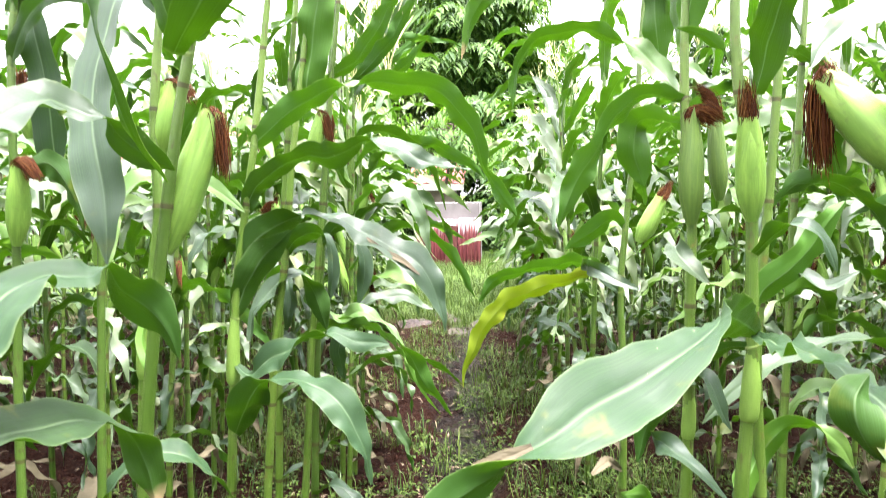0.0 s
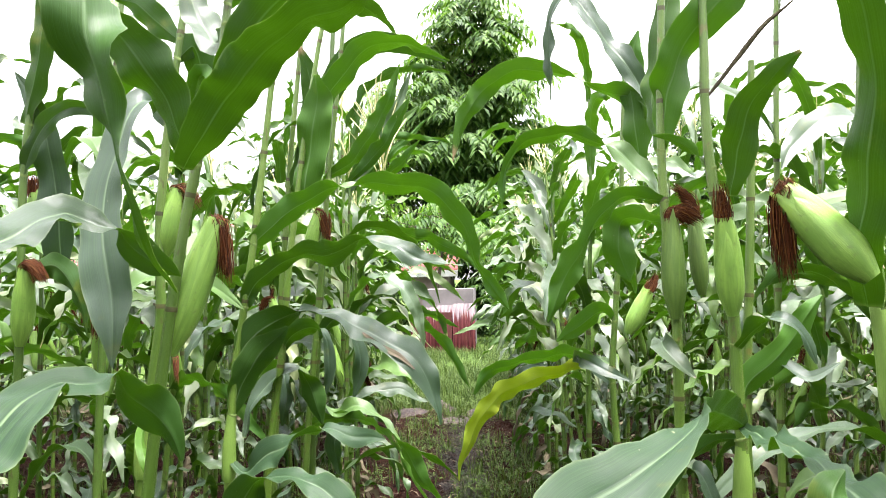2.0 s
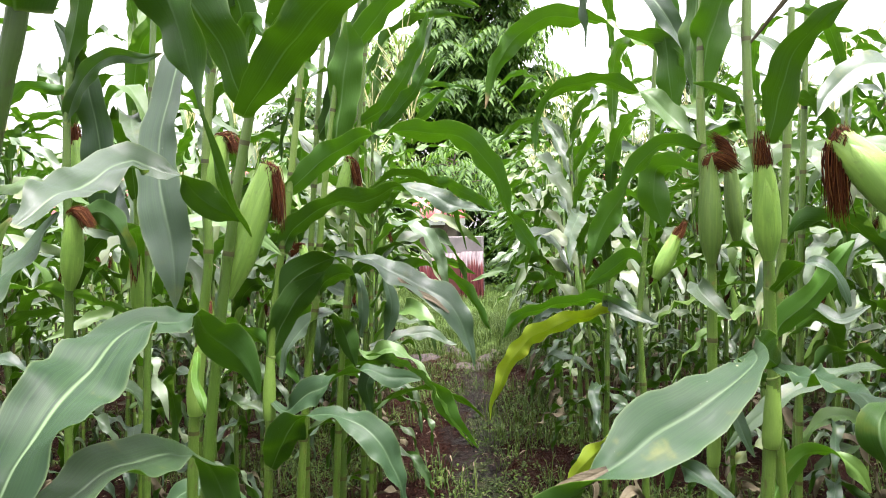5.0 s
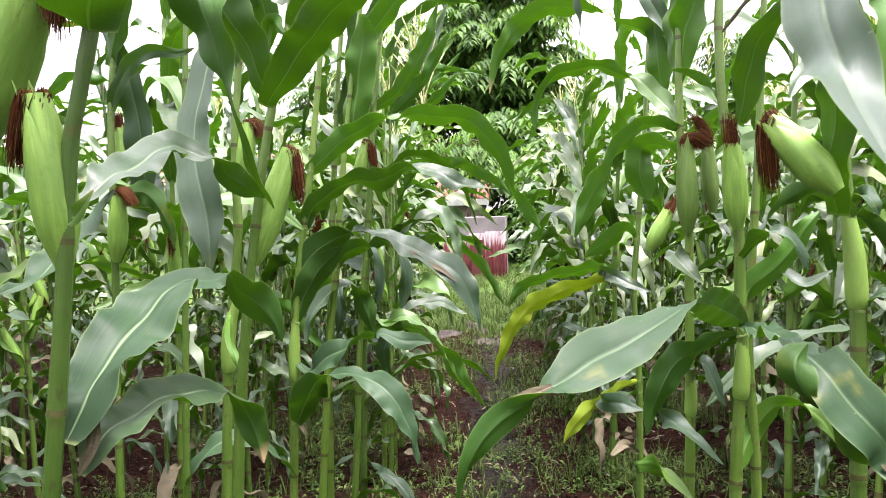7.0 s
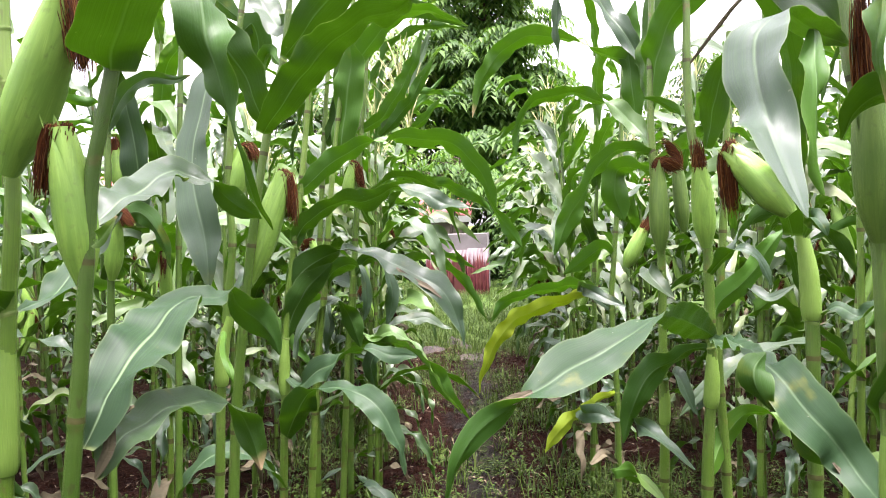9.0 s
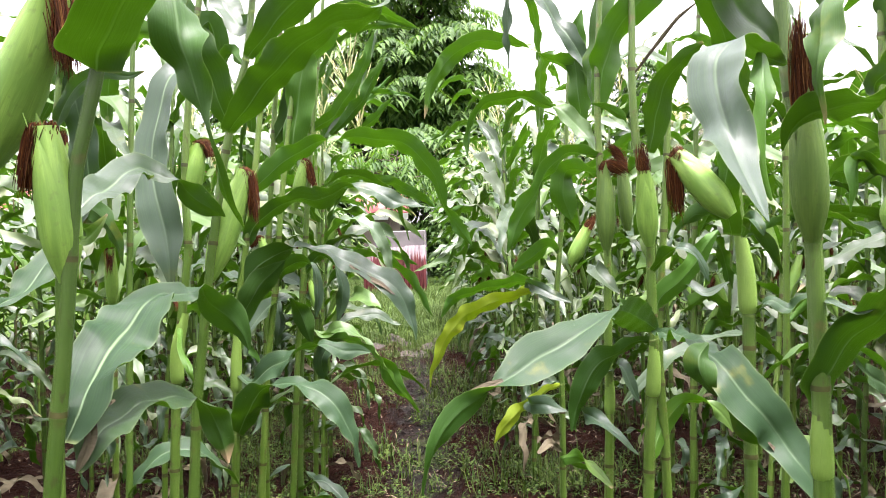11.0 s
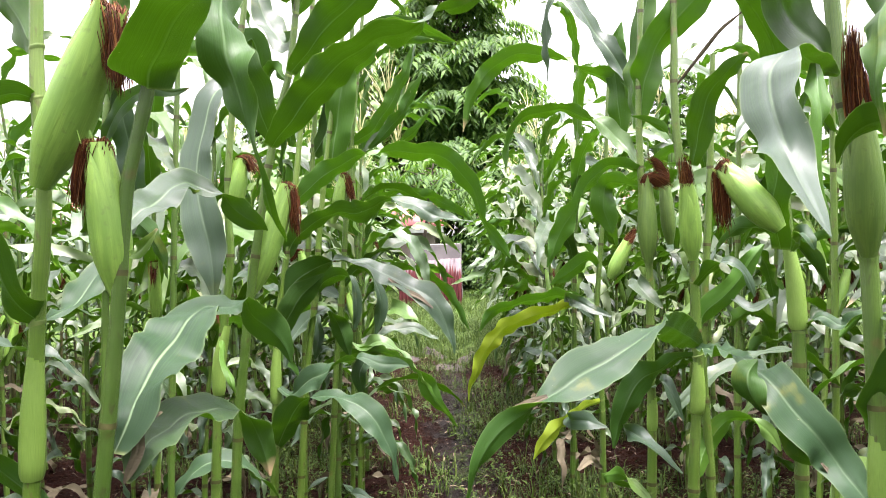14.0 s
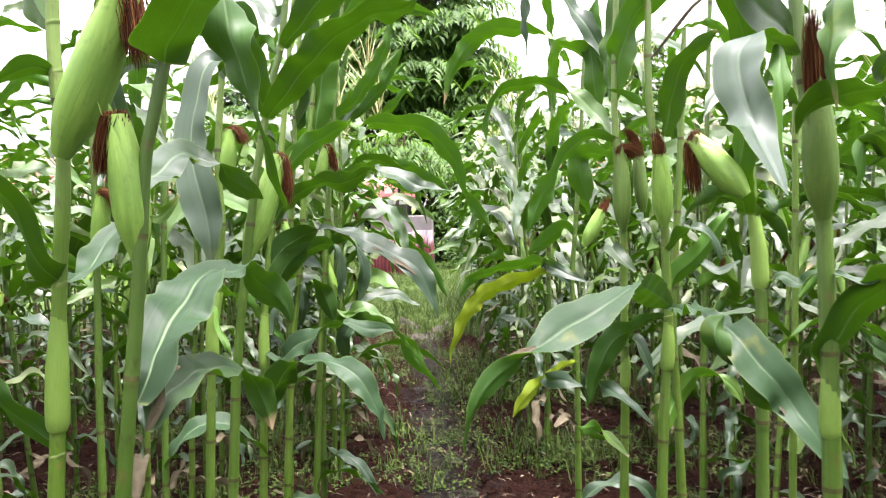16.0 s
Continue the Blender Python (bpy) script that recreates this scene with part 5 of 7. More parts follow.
ribbon(p, [(0.239, 0.020, 2.038, 0.015, -156), (0.276, 0.000, 2.087, 0.080, -151), (0.312, 0.000, 2.156, 0.077, -155), (0.362, 0.000, 2.212, 0.006, -156)], (0.21, -0.92, -0.33), 1)

p = placed_plant(-0.788, 1.380, [(0.000, 0.000, -0.030), (0.020, 0.000, 0.342), (0.040, 0.000, 0.685), (0.059, 0.000, 1.009), (0.085, 0.000, 1.227), (0.108, 0.000, 1.410), (0.105, 0.000, 1.594), (0.124, 0.000, 1.826), (0.156, 0.000, 2.056), (0.171, 0.000, 2.155), (0.185, 0.000, 2.269)], 0.0164, 0.50)
sheath_part(p, [(0.060, 0.000, 0.995), (0.064, 0.000, 1.093), (0.091, 0.000, 1.207)], 0.0181, 1.2)
ear_part(p, (0.106, 0.020, 1.541), (0.144, 0.020, 1.715), 0.0340, 0.07, (0.2, 0, -1), rng, 90, 0.6)
ribbon(p, [(0.172, -0.105, 1.855, 0.026, 24), (0.166, -0.189, 1.888, 0.073, 51), (0.148, -0.231, 1.847, 0.096, 49), (0.135, -0.262, 1.761, 0.100, 47), (0.127, -0.294, 1.664, 0.100, 41), (0.138, -0.325, 1.590, 0.096, 24), (0.165, -0.357, 1.507, 0.113, 24), (0.185, -0.378, 1.446, 0.096, 24), (0.201, -0.399, 1.378, 0.054, 24), (0.205, -0.409, 1.316, 0.004, 23)], (0.36, -0.93, -0.08), 6, wave=0.004)
ribbon(p, [(0.093, -0.052, 1.167, 0.014, 156), (0.136, -0.158, 1.120, 0.030, 121), (0.175, -0.210, 1.067, 0.017, 204), (0.185, -0.210, 1.037, 0.004, 220)], (0.34, -0.93, 0.17), 1)
collar_part(p, (0.154, 0.000, 2.040), 0.0096, -0.8)
ribbon(p, [(0.153, 0.000, 2.040, 0.025, -156), (0.187, 0.020, 2.078, 0.070, -156), (0.199, 0.040, 2.016, 0.081, -156), (0.173, 0.060, 1.937, 0.064, -204), (0.145, 0.080, 1.873, 0.011, -204)], (0.30, -0.93, -0.22), 0)
collar_part(p, (0.161, 0.000, 2.089), 0.0094, 0.8)
ribbon(p, [(0.161, 0.000, 2.089, 0.025, 155), (0.092, 0.020, 2.145, 0.080, 156), (0.033, 0.040, 2.202, 0.081, 156), (-0.041, 0.060, 2.226, 0.011, 156)], (0.34, -0.90, -0.28), 0)

p = placed_plant(-0.730, 1.850, [(0.000, 0.000, -0.030), (0.013, 0.000, 0.255), (0.025, 0.000, 0.510), (0.038, 0.000, 0.762), (0.048, 0.000, 0.987), (0.062, 0.000, 1.171), (0.096, 0.000, 1.395), (0.130, 0.000, 1.607), (0.167, 0.000, 1.900), (0.192, 0.000, 2.101), (0.217, 0.000, 2.301), (0.230, 0.000, 2.421)], 0.0161, 0.50)
sheath_part(p, [(0.042, 0.000, 0.860), (0.045, 0.000, 0.967), (0.052, 0.000, 1.065)], 0.0187, 1.2)
collar_part(p, (0.128, 0.000, 1.593), 0.0119, -0.8)
ribbon(p, [(0.125, 0.000, 1.593, 0.049, -156), (0.208, 0.000, 1.667, 0.080, -156), (0.290, 0.020, 1.728, 0.089, -133), (0.369, 0.040, 1.768, 0.066, -128), (0.425, 0.050, 1.777, 0.033, -51), (0.481, 0.050, 1.784, 0.060, -128), (0.557, 0.050, 1.775, 0.095, -141), (0.636, 0.050, 1.770, 0.093, -128), (0.709, 0.060, 1.734, 0.089, -142), (0.770, 0.070, 1.663, 0.081, -151), (0.806, 0.080, 1.594, 0.054, -128), (0.826, 0.100, 1.516, 0.041, -128), (0.876, 0.100, 1.441, 0.051, -156), (0.921, 0.100, 1.372, 0.005, -156)], (0.10, -0.99, -0.07), 1)
collar_part(p, (0.097, 0.000, 1.398), 0.0127, -0.8)
ribbon(p, [(0.094, 0.000, 1.399, 0.036, -156), (0.148, -0.020, 1.479, 0.075, -156), (0.232, -0.030, 1.534, 0.071, -128), (0.298, -0.040, 1.561, 0.090, -128), (0.360, -0.050, 1.549, 0.095, -143), (0.420, -0.050, 1.572, 0.090, -128), (0.476, -0.050, 1.597, 0.045, -128), (0.520, -0.050, 1.595, 0.051, -51), (0.580, -0.060, 1.573, 0.077, -43), (0.650, -0.070, 1.538, 0.061, -32), (0.719, -0.080, 1.521, 0.032, -51), (0.787, -0.080, 1.512, 0.004, -60)], (0.15, -0.99, -0.03), 6)
collar_part(p, (0.072, 0.000, 1.233), 0.0133, -0.8)
ribbon(p, [(0.076, 0.000, 1.232, 0.036, -156), (0.122, 0.000, 1.303, 0.103, -155), (0.188, 0.000, 1.348, 0.098, -156), (0.249, 0.000, 1.380, 0.091, -128), (0.286, 0.000, 1.387, 0.033, -51), (0.330, 0.000, 1.372, 0.039, -51), (0.387, 0.000, 1.373, 0.059, -51), (0.447, 0.000, 1.335, 0.094, -49), (0.530, -0.020, 1.294, 0.088, -38), (0.612, -0.040, 1.253, 0.102, -24), (0.662, -0.050, 1.193, 0.084, -24), (0.695, -0.060, 1.113, 0.040, -26), (0.709, -0.060, 1.040, 0.007, -24)], (0.16, -0.98, 0.07), 6)
collar_part(p, (0.054, 0.000, 1.065), 0.0139, -0.8)
ribbon(p, [(0.052, 0.000, 1.065, 0.031, -156), (0.091, 0.000, 1.166, 0.089, -156), (0.137, 0.000, 1.243, 0.103, -156), (0.187, 0.000, 1.291, 0.071, -156), (0.234, 0.000, 1.335, 0.009, -156)], (0.25, -0.96, 0.09), 0)
ribbon(p, [(0.475, -0.030, 1.314, 0.007, -24), (0.528, -0.045, 1.273, 0.020, -24), (0.589, -0.060, 1.245, 0.018, -24), (0.637, -0.070, 1.207, 0.004, -24)], (0.10, -0.99, 0.08), -1)
collar_part(p, (0.045, 0.000, 0.926), 0.0144, -0.8)
ribbon(p, [(0.044, 0.000, 0.926, 0.013, -24), (0.116, -0.050, 0.902, 0.045, -51), (0.194, -0.080, 0.963, 0.095, -24), (0.258, -0.100, 0.991, 0.085, -45), (0.294, -0.100, 1.020, 0.030, -121), (0.341, -0.100, 1.035, 0.050, -128), (0.381, -0.100, 1.042, 0.044, -51), (0.445, -0.100, 1.017, 0.065, -24), (0.514, -0.100, 1.015, 0.039, -24), (0.549, -0.100, 1.008, 0.006, -24)], (0.19, -0.96, 0.18), 2)
collar_part(p, (0.035, 0.000, 0.700), 0.0151, -0.8)
ribbon(p, [(0.042, 0.000, 0.700, 0.031, -155), (0.082, -0.050, 0.764, 0.097, -155), (0.134, -0.100, 0.850, 0.116, -156), (0.188, -0.140, 0.905, 0.031, -128), (0.247, -0.160, 0.920, 0.049, -51), (0.312, -0.180, 0.915, 0.067, -51), (0.382, -0.200, 0.897, 0.091, -24), (0.440, -0.220, 0.847, 0.099, -24), (0.480, -0.230, 0.783, 0.074, -24), (0.501, -0.230, 0.718, 0.041, -50), (0.514, -0.230, 0.642, 0.006, -24)], (0.20, -0.95, 0.25), 2)

p = placed_plant(-0.693, 2.070, [(0.000, 0.000, -0.030), (0.016, 0.000, 0.214), (0.031, 0.000, 0.428), (0.051, 0.000, 0.700), (0.072, 0.000, 0.945), (0.112, 0.000, 1.232), (0.142, 0.000, 1.540), (0.195, 0.000, 1.935), (0.245, 0.000, 2.239), (0.270, 0.000, 2.370), (0.284, 0.000, 2.478)], 0.0152, 0.50)
collar_part(p, (0.169, 0.000, 1.745), 0.0108, -0.8)
ribbon(p, [(0.190, 0.000, 1.742, 0.063, 155), (0.213, -0.010, 1.863, 0.120, 151), (0.232, -0.020, 1.974, 0.124, 156), (0.252, -0.030, 2.080, 0.105, 156), (0.258, -0.050, 2.172, 0.028, 156)], (0.19, -0.97, -0.17), 1)
collar_part(p, (0.210, 0.000, 2.029), 0.0097, -0.8)
ribbon(p, [(0.210, 0.030, 2.030, 0.022, -156), (0.244, 0.030, 2.074, 0.069, -128), (0.302, 0.030, 2.155, 0.100, -142), (0.375, 0.020, 2.239, 0.100, -149), (0.448, 0.010, 2.288, 0.097, -130), (0.547, 0.000, 2.284, 0.081, -128), (0.621, 0.000, 2.258, 0.031, -128), (0.705, 0.000, 2.215, 0.004, -118)], (0.16, -0.95, -0.28), 1)
ribbon(p, [(-0.005, -0.050, 0.956, 0.012, -24), (0.011, -0.030, 1.050, 0.049, -51), (0.055, 0.000, 1.123, 0.078, -51), (0.119, 0.010, 1.169, 0.057, -51), (0.162, 0.030, 1.184, 0.036, -51), (0.183, 0.050, 1.132, 0.074, -156), (0.213, 0.050, 1.063, 0.079, -155), (0.236, 0.050, 0.981, 0.007, -156)], (0.23, -0.97, 0.13), 6)
ribbon(p, [(0.087, 0.100, 1.167, 0.025, 24), (0.110, 0.050, 1.075, 0.054, 24), (0.094, 0.050, 0.975, 0.010, 24)], (0.23, -0.96, 0.13), 6)
collar_part(p, (0.112, 0.000, 1.231), 0.0126, -0.8)
ribbon(p, [(0.104, 0.000, 1.232, 0.024, -156), (0.162, -0.020, 1.299, 0.069, -145), (0.234, -0.050, 1.321, 0.069, -128), (0.281, -0.050, 1.277, 0.042, -51), (0.285, -0.050, 1.189, 0.050, -29), (0.277, -0.050, 1.102, 0.007, -24)], (0.20, -0.98, 0.08), 6)

p = placed_plant(-0.591, 2.200, [(0.000, 0.000, -0.030), (0.015, 0.000, 0.238), (0.031, 0.000, 0.475), (0.060, 0.000, 0.918), (0.095, 0.000, 1.265), (0.126, 0.000, 1.611), (0.162, 0.000, 1.955), (0.198, 0.000, 2.274), (0.218, 0.000, 2.455)], 0.0140, 0.50)
ear_part(p, (0.085, -0.050, 1.569), (0.125, -0.050, 1.722), 0.0296, 0.11, (0.1, 0, -1), rng, 90, 0.75)
collar_part(p, (0.150, 0.000, 1.839), 0.0096, -0.8)
ribbon(p, [(0.132, 0.000, 1.841, 0.020, -156), (0.224, 0.000, 1.897, 0.068, -138), (0.307, 0.000, 1.999, 0.070, -148), (0.366, 0.000, 2.112, 0.058, -143), (0.415, 0.000, 2.249, 0.005, -156)], (0.13, -0.97, -0.18), 1)
ribbon(p, [(0.223, 0.000, 1.828, 0.020, -156), (0.335, 0.000, 1.941, 0.060, -147), (0.399, 0.000, 2.043, 0.048, -150), (0.449, 0.000, 2.130, 0.005, -156)], (0.11, -0.98, -0.17), 1)
ribbon(p, [(0.278, 0.100, 1.822, 0.016, -156), (0.386, 0.100, 1.897, 0.050, -132), (0.471, 0.100, 1.990, 0.005, -156)], (0.10, -0.99, -0.14), 1)
ribbon(p, [(0.171, 0.000, 1.032, 0.025, -24), (0.237, 0.020, 1.051, 0.052, -51), (0.315, 0.050, 1.074, 0.060, -51), (0.384, 0.070, 1.077, 0.053, -36), (0.454, 0.080, 1.038, 0.028, -46), (0.487, 0.080, 1.030, 0.005, -24)], (0.11, -0.98, 0.13), 6)
ribbon(p, [(0.204, 0.000, 0.985, 0.041, 24), (0.164, -0.020, 0.908, 0.076, 24), (0.169, -0.020, 0.827, 0.045, 44), (0.180, -0.020, 0.792, 0.005, -24)], (0.17, -0.97, 0.19), 2)
collar_part(p, (0.076, 0.000, 1.081), 0.0121, -0.8)
ribbon(p, [(0.080, 0.000, 1.080, 0.020, -156), (0.167, -0.050, 1.017, 0.044, -51), (0.266, -0.100, 1.045, 0.065, -51), (0.354, -0.100, 0.998, 0.036, -51), (0.382, -0.120, 0.956, 0.030, -63), (0.429, -0.150, 0.916, 0.073, -132), (0.467, -0.150, 0.837, 0.068, -156), (0.514, -0.150, 0.776, 0.042, -137), (0.568, -0.150, 0.708, 0.004, -123)], (0.11, -0.98, 0.18), 1)
collar_part(p, (0.095, 0.000, 1.265), 0.0115, -0.8)
ribbon(p, [(0.095, 0.000, 1.265, 0.025, -156), (0.166, 0.000, 1.334, 0.070, -142), (0.234, 0.000, 1.286, 0.052, -51), (0.254, 0.000, 1.170, 0.061, -24), (0.229, 0.000, 1.054, 0.008, 24)], (0.16, -0.98, 0.08), 6)

p = placed_plant(0.731, 0.720, [(0.000, 0.000, -0.030), (-0.001, 0.000, 0.296), (-0.003, 0.000, 0.591), (-0.004, 0.000, 0.887), (-0.005, 0.000, 1.082), (-0.006, 0.000, 1.238), (-0.012, 0.000, 1.346), (-0.024, 0.000, 1.435), (-0.032, 0.000, 1.548), (-0.031, 0.000, 1.702), (-0.024, 0.000, 1.843), (-0.019, 0.000, 1.960), (-0.013, 0.000, 2.076)], 0.0160, 0.60)
sheath_part(p, [(-0.007, 0.000, 1.255), (-0.012, 0.000, 1.346), (-0.024, 0.000, 1.424)], 0.0175, 1.12)
ear_part(p, (-0.079, -0.100, 1.460), (-0.175, -0.060, 1.585), 0.0354, 0.1, (0.2, 0, -1), rng, 120, 0.8)
collar_part(p, (-0.022, 0.000, 1.424), 0.0126, 0.8)
ribbon(p, [(-0.046, -0.020, 1.421, 0.039, 155), (-0.075, -0.060, 1.477, 0.053, 148), (-0.087, -0.100, 1.532, 0.070, 134), (-0.098, -0.140, 1.594, 0.070, 143), (-0.106, -0.180, 1.674, 0.070, 138), (-0.127, -0.220, 1.756, 0.063, 137), (-0.170, -0.260, 1.812, 0.051, 151), (-0.213, -0.290, 1.864, 0.048, 156), (-0.253, -0.320, 1.907, 0.008, 155)], (-0.35, -0.93, -0.14), 0)
ribbon(p, [(-0.043, -0.060, 1.419, 0.010, -24), (-0.049, -0.120, 1.454, 0.038, -40), (-0.042, -0.140, 1.438, 0.024, -37), (-0.034, -0.140, 1.421, 0.004, -35)], (-0.39, -0.92, 0.02), 2)
collar_part(p, (-0.007, 0.000, 1.250), 0.0132, -0.8)
ribbon(p, [(-0.005, 0.000, 1.250, 0.008, -156), (0.029, -0.020, 1.282, 0.030, -61), (0.061, -0.040, 1.266, 0.033, -51), (0.081, -0.060, 1.291, 0.030, -67), (0.116, -0.060, 1.296, 0.004, -30)], (-0.42, -0.90, 0.11), 2)

p = placed_plant(0.707, 0.340, [(0.000, 0.000, -0.030), (-0.006, 0.000, 0.257), (-0.012, 0.000, 0.514), (-0.018, 0.000, 0.771), (-0.023, 0.000, 1.028), (-0.026, 0.000, 1.157), (-0.033, 0.000, 1.320), (-0.038, 0.000, 1.414), (-0.051, 0.000, 1.526), (-0.067, 0.000, 1.632), (-0.077, 0.000, 1.695), (-0.088, 0.000, 1.818), (-0.094, 0.000, 1.897)], 0.0180, 0.62)
sheath_part(p, [(-0.025, 0.000, 1.039), (-0.026, 0.000, 1.094), (-0.028, 0.000, 1.153)], 0.0171, 1.05)
ear_part(p, (-0.058, -0.040, 1.418), (-0.085, -0.070, 1.626), 0.0303, 0.09, (0, 0, 0.6), rng, 120, 0.25, husk=HUSK_SHADED)
ribbon(p, [(-0.088, -0.020, 1.690, 0.008, 156), (-0.157, -0.120, 1.680, 0.033, 128), (-0.220, -0.220, 1.671, 0.041, 128), (-0.259, -0.280, 1.668, 0.030, 108), (-0.289, -0.320, 1.656, 0.030, 64), (-0.318, -0.350, 1.632, 0.067, 40), (-0.327, -0.370, 1.603, 0.064, 24), (-0.334, -0.410, 1.562, 0.056, 31), (-0.338, -0.450, 1.524, 0.045, -42), (-0.343, -0.490, 1.493, 0.031, -51), (-0.346, -0.520, 1.471, 0.020, -66), (-0.347, -0.540, 1.456, 0.004, -76)], (-0.37, -0.92, -0.15), 6, wave=0.002, fold=0.07)
ribbon(p, [(-0.213, -0.220, 1.663, 0.011, 156), (-0.236, -0.280, 1.605, 0.036, 128), (-0.248, -0.300, 1.556, 0.030, 121), (-0.247, -0.310, 1.510, 0.023, 106), (-0.241, -0.310, 1.477, 0.004, 108)], (-0.39, -0.91, -0.10), 1)
ribbon(p, [(-0.097, -0.020, 1.710, 0.010, 24), (-0.137, -0.060, 1.725, 0.054, 51), (-0.177, -0.100, 1.738, 0.085, 46), (-0.212, -0.140, 1.758, 0.079, 41), (-0.240, -0.180, 1.785, 0.055, 26), (-0.260, -0.220, 1.807, 0.008, 24)], (-0.37, -0.89, -0.25), 6)
ribbon(p, [(-0.106, -0.040, 1.822, 0.013, -156), (-0.088, -0.100, 1.874, 0.069, -134), (-0.080, -0.160, 1.820, 0.080, -128), (-0.122, -0.220, 1.749, 0.076, -128), (-0.160, -0.270, 1.687, 0.050, -128), (-0.181, -0.300, 1.634, 0.030, -127), (-0.182, -0.310, 1.593, 0.029, -108), (-0.179, -0.310, 1.562, 0.004, -108)], (-0.44, -0.87, -0.24), 0)
ribbon(p, [(-0.150, -0.140, 1.548, 0.004, -125), (-0.145, -0.160, 1.575, 0.032, -128), (-0.131, -0.190, 1.595, 0.052, -128), (-0.127, -0.240, 1.594, 0.055, -133), (-0.124, -0.290, 1.589, 0.047, -128), (-0.120, -0.340, 1.589, 0.030, -109), (-0.121, -0.390, 1.585, 0.030, -78), (-0.123, -0.440, 1.568, 0.025, -60), (-0.106, -0.460, 1.547, 0.004, -57)], (-0.49, -0.86, -0.11), 0)
ribbon(p, [(-0.027, 0.020, 1.138, 0.024, 156), (-0.030, 0.000, 1.188, 0.055, 218), (-0.016, -0.020, 1.233, 0.070, 223), (-0.004, -0.050, 1.272, 0.070, 215), (0.012, -0.080, 1.303, 0.070, 222), (0.016, -0.120, 1.345, 0.065, 230), (0.009, -0.160, 1.392, 0.053, 214), (0.015, -0.190, 1.425, 0.043, 204), (0.016, -0.240, 1.446, 0.011, 204)], (-0.50, -0.86, 0.13), 0)
ribbon(p, [(-0.020, 0.000, 1.326, 0.004, -26), (-0.029, -0.060, 1.322, 0.030, -66), (-0.012, -0.080, 1.314, 0.026, -67), (0.015, -0.100, 1.334, 0.004, -34)], (-0.48, -0.87, 0.11), 6)

p = placed_plant(0.640, 1.280, [(0.000, 0.000, -0.030), (0.012, 0.000, 0.341), (0.024, 0.000, 0.682), (0.029, 0.000, 0.817), (0.037, 0.000, 0.940), (0.045, 0.000, 1.079), (0.040, 0.000, 1.210), (0.037, 0.000, 1.389), (0.030, 0.000, 1.494), (0.000, 0.000, 1.693), (-0.008, 0.000, 1.857), (-0.006, 0.000, 1.985), (-0.007, 0.000, 2.176)], 0.0181, 0.50)
sheath_part(p, [(0.039, 0.000, 0.945), (0.043, 0.000, 1.014), (0.044, 0.000, 1.092)], 0.0191, 1.15)
ear_part(p, (0.024, -0.037, 1.380), (0.002, -0.074, 1.591), 0.0338, 0.055, (0, 0, 0.3), rng, 90, 0.0)
collar_part(p, (0.008, 0.000, 1.639), 0.0123, 0.8)
ribbon(p, [(0.042, 0.000, 1.644, 0.021, 156), (0.042, -0.037, 1.707, 0.072, 138), (0.045, -0.074, 1.772, 0.078, 204), (0.056, -0.111, 1.826, 0.070, 213), (0.088, -0.149, 1.875, 0.050, 204), (0.129, -0.186, 1.908, 0.010, 204)], (-0.29, -0.95, -0.15), 0)
collar_part(p, (0.043, 0.000, 1.140), 0.0148, 0.8)
ribbon(p, [(0.045, -0.037, 1.140, 0.017, 156), (-0.017, -0.149, 1.180, 0.076, 155), (-0.117, -0.371, 1.236, 0.085, 131), (-0.196, -0.594, 1.273, 0.041, 128), (-0.253, -0.780, 1.294, 0.030, 66), (-0.276, -0.820, 1.291, 0.038, 51), (-0.309, -0.850, 1.274, 0.064, 51), (-0.354, -0.880, 1.255, 0.078, 24), (-0.402, -0.910, 1.238, 0.088, 24), (-0.441, -0.940, 1.219, 0.060, 24), (-0.471, -0.960, 1.209, 0.030, 58), (-0.487, -0.965, 1.200, 0.030, 103), (-0.507, -0.970, 1.187, 0.039, 128), (-0.533, -0.980, 1.171, 0.041, 156), (-0.559, -0.990, 1.146, 0.035, 151), (-0.576, -1.000, 1.119, 0.028, 122), (-0.587, -1.000, 1.080, 0.019, 110), (-0.592, -1.000, 1.049, 0.004, 114)], (-0.13, -0.97, 0.20), 2, wave=0.005)
ribbon(p, [(-0.464, -0.955, 1.212, 0.006, 24), (-0.487, -0.965, 1.205, 0.015, 24), (-0.508, -0.970, 1.199, 0.011, 24), (-0.524, -0.970, 1.195, 0.004, 64)], (-0.04, -0.97, 0.23), -1)
collar_part(p, (0.044, 0.000, 1.108), 0.0149, 0.8)
ribbon(p, [(0.046, 0.000, 1.108, 0.018, 156), (-0.004, 0.000, 1.106, 0.031, 128), (-0.053, 0.000, 1.081, 0.065, 130), (-0.111, 0.000, 1.047, 0.078, 156), (-0.152, 0.000, 0.992, 0.078, 156), (-0.178, 0.000, 0.924, 0.053, 156), (-0.197, 0.000, 0.848, 0.005, 156)], (-0.21, -0.96, 0.21), 0)
ribbon(p, [(0.052, 0.020, 1.158, 0.022, -156), (0.072, 0.030, 1.222, 0.065, -139), (0.126, 0.040, 1.270, 0.070, -143), (0.180, 0.050, 1.318, 0.066, -156), (0.217, 0.060, 1.375, 0.051, -156), (0.262, 0.080, 1.416, 0.007, -156)], (-0.31, -0.95, 0.08), 1)
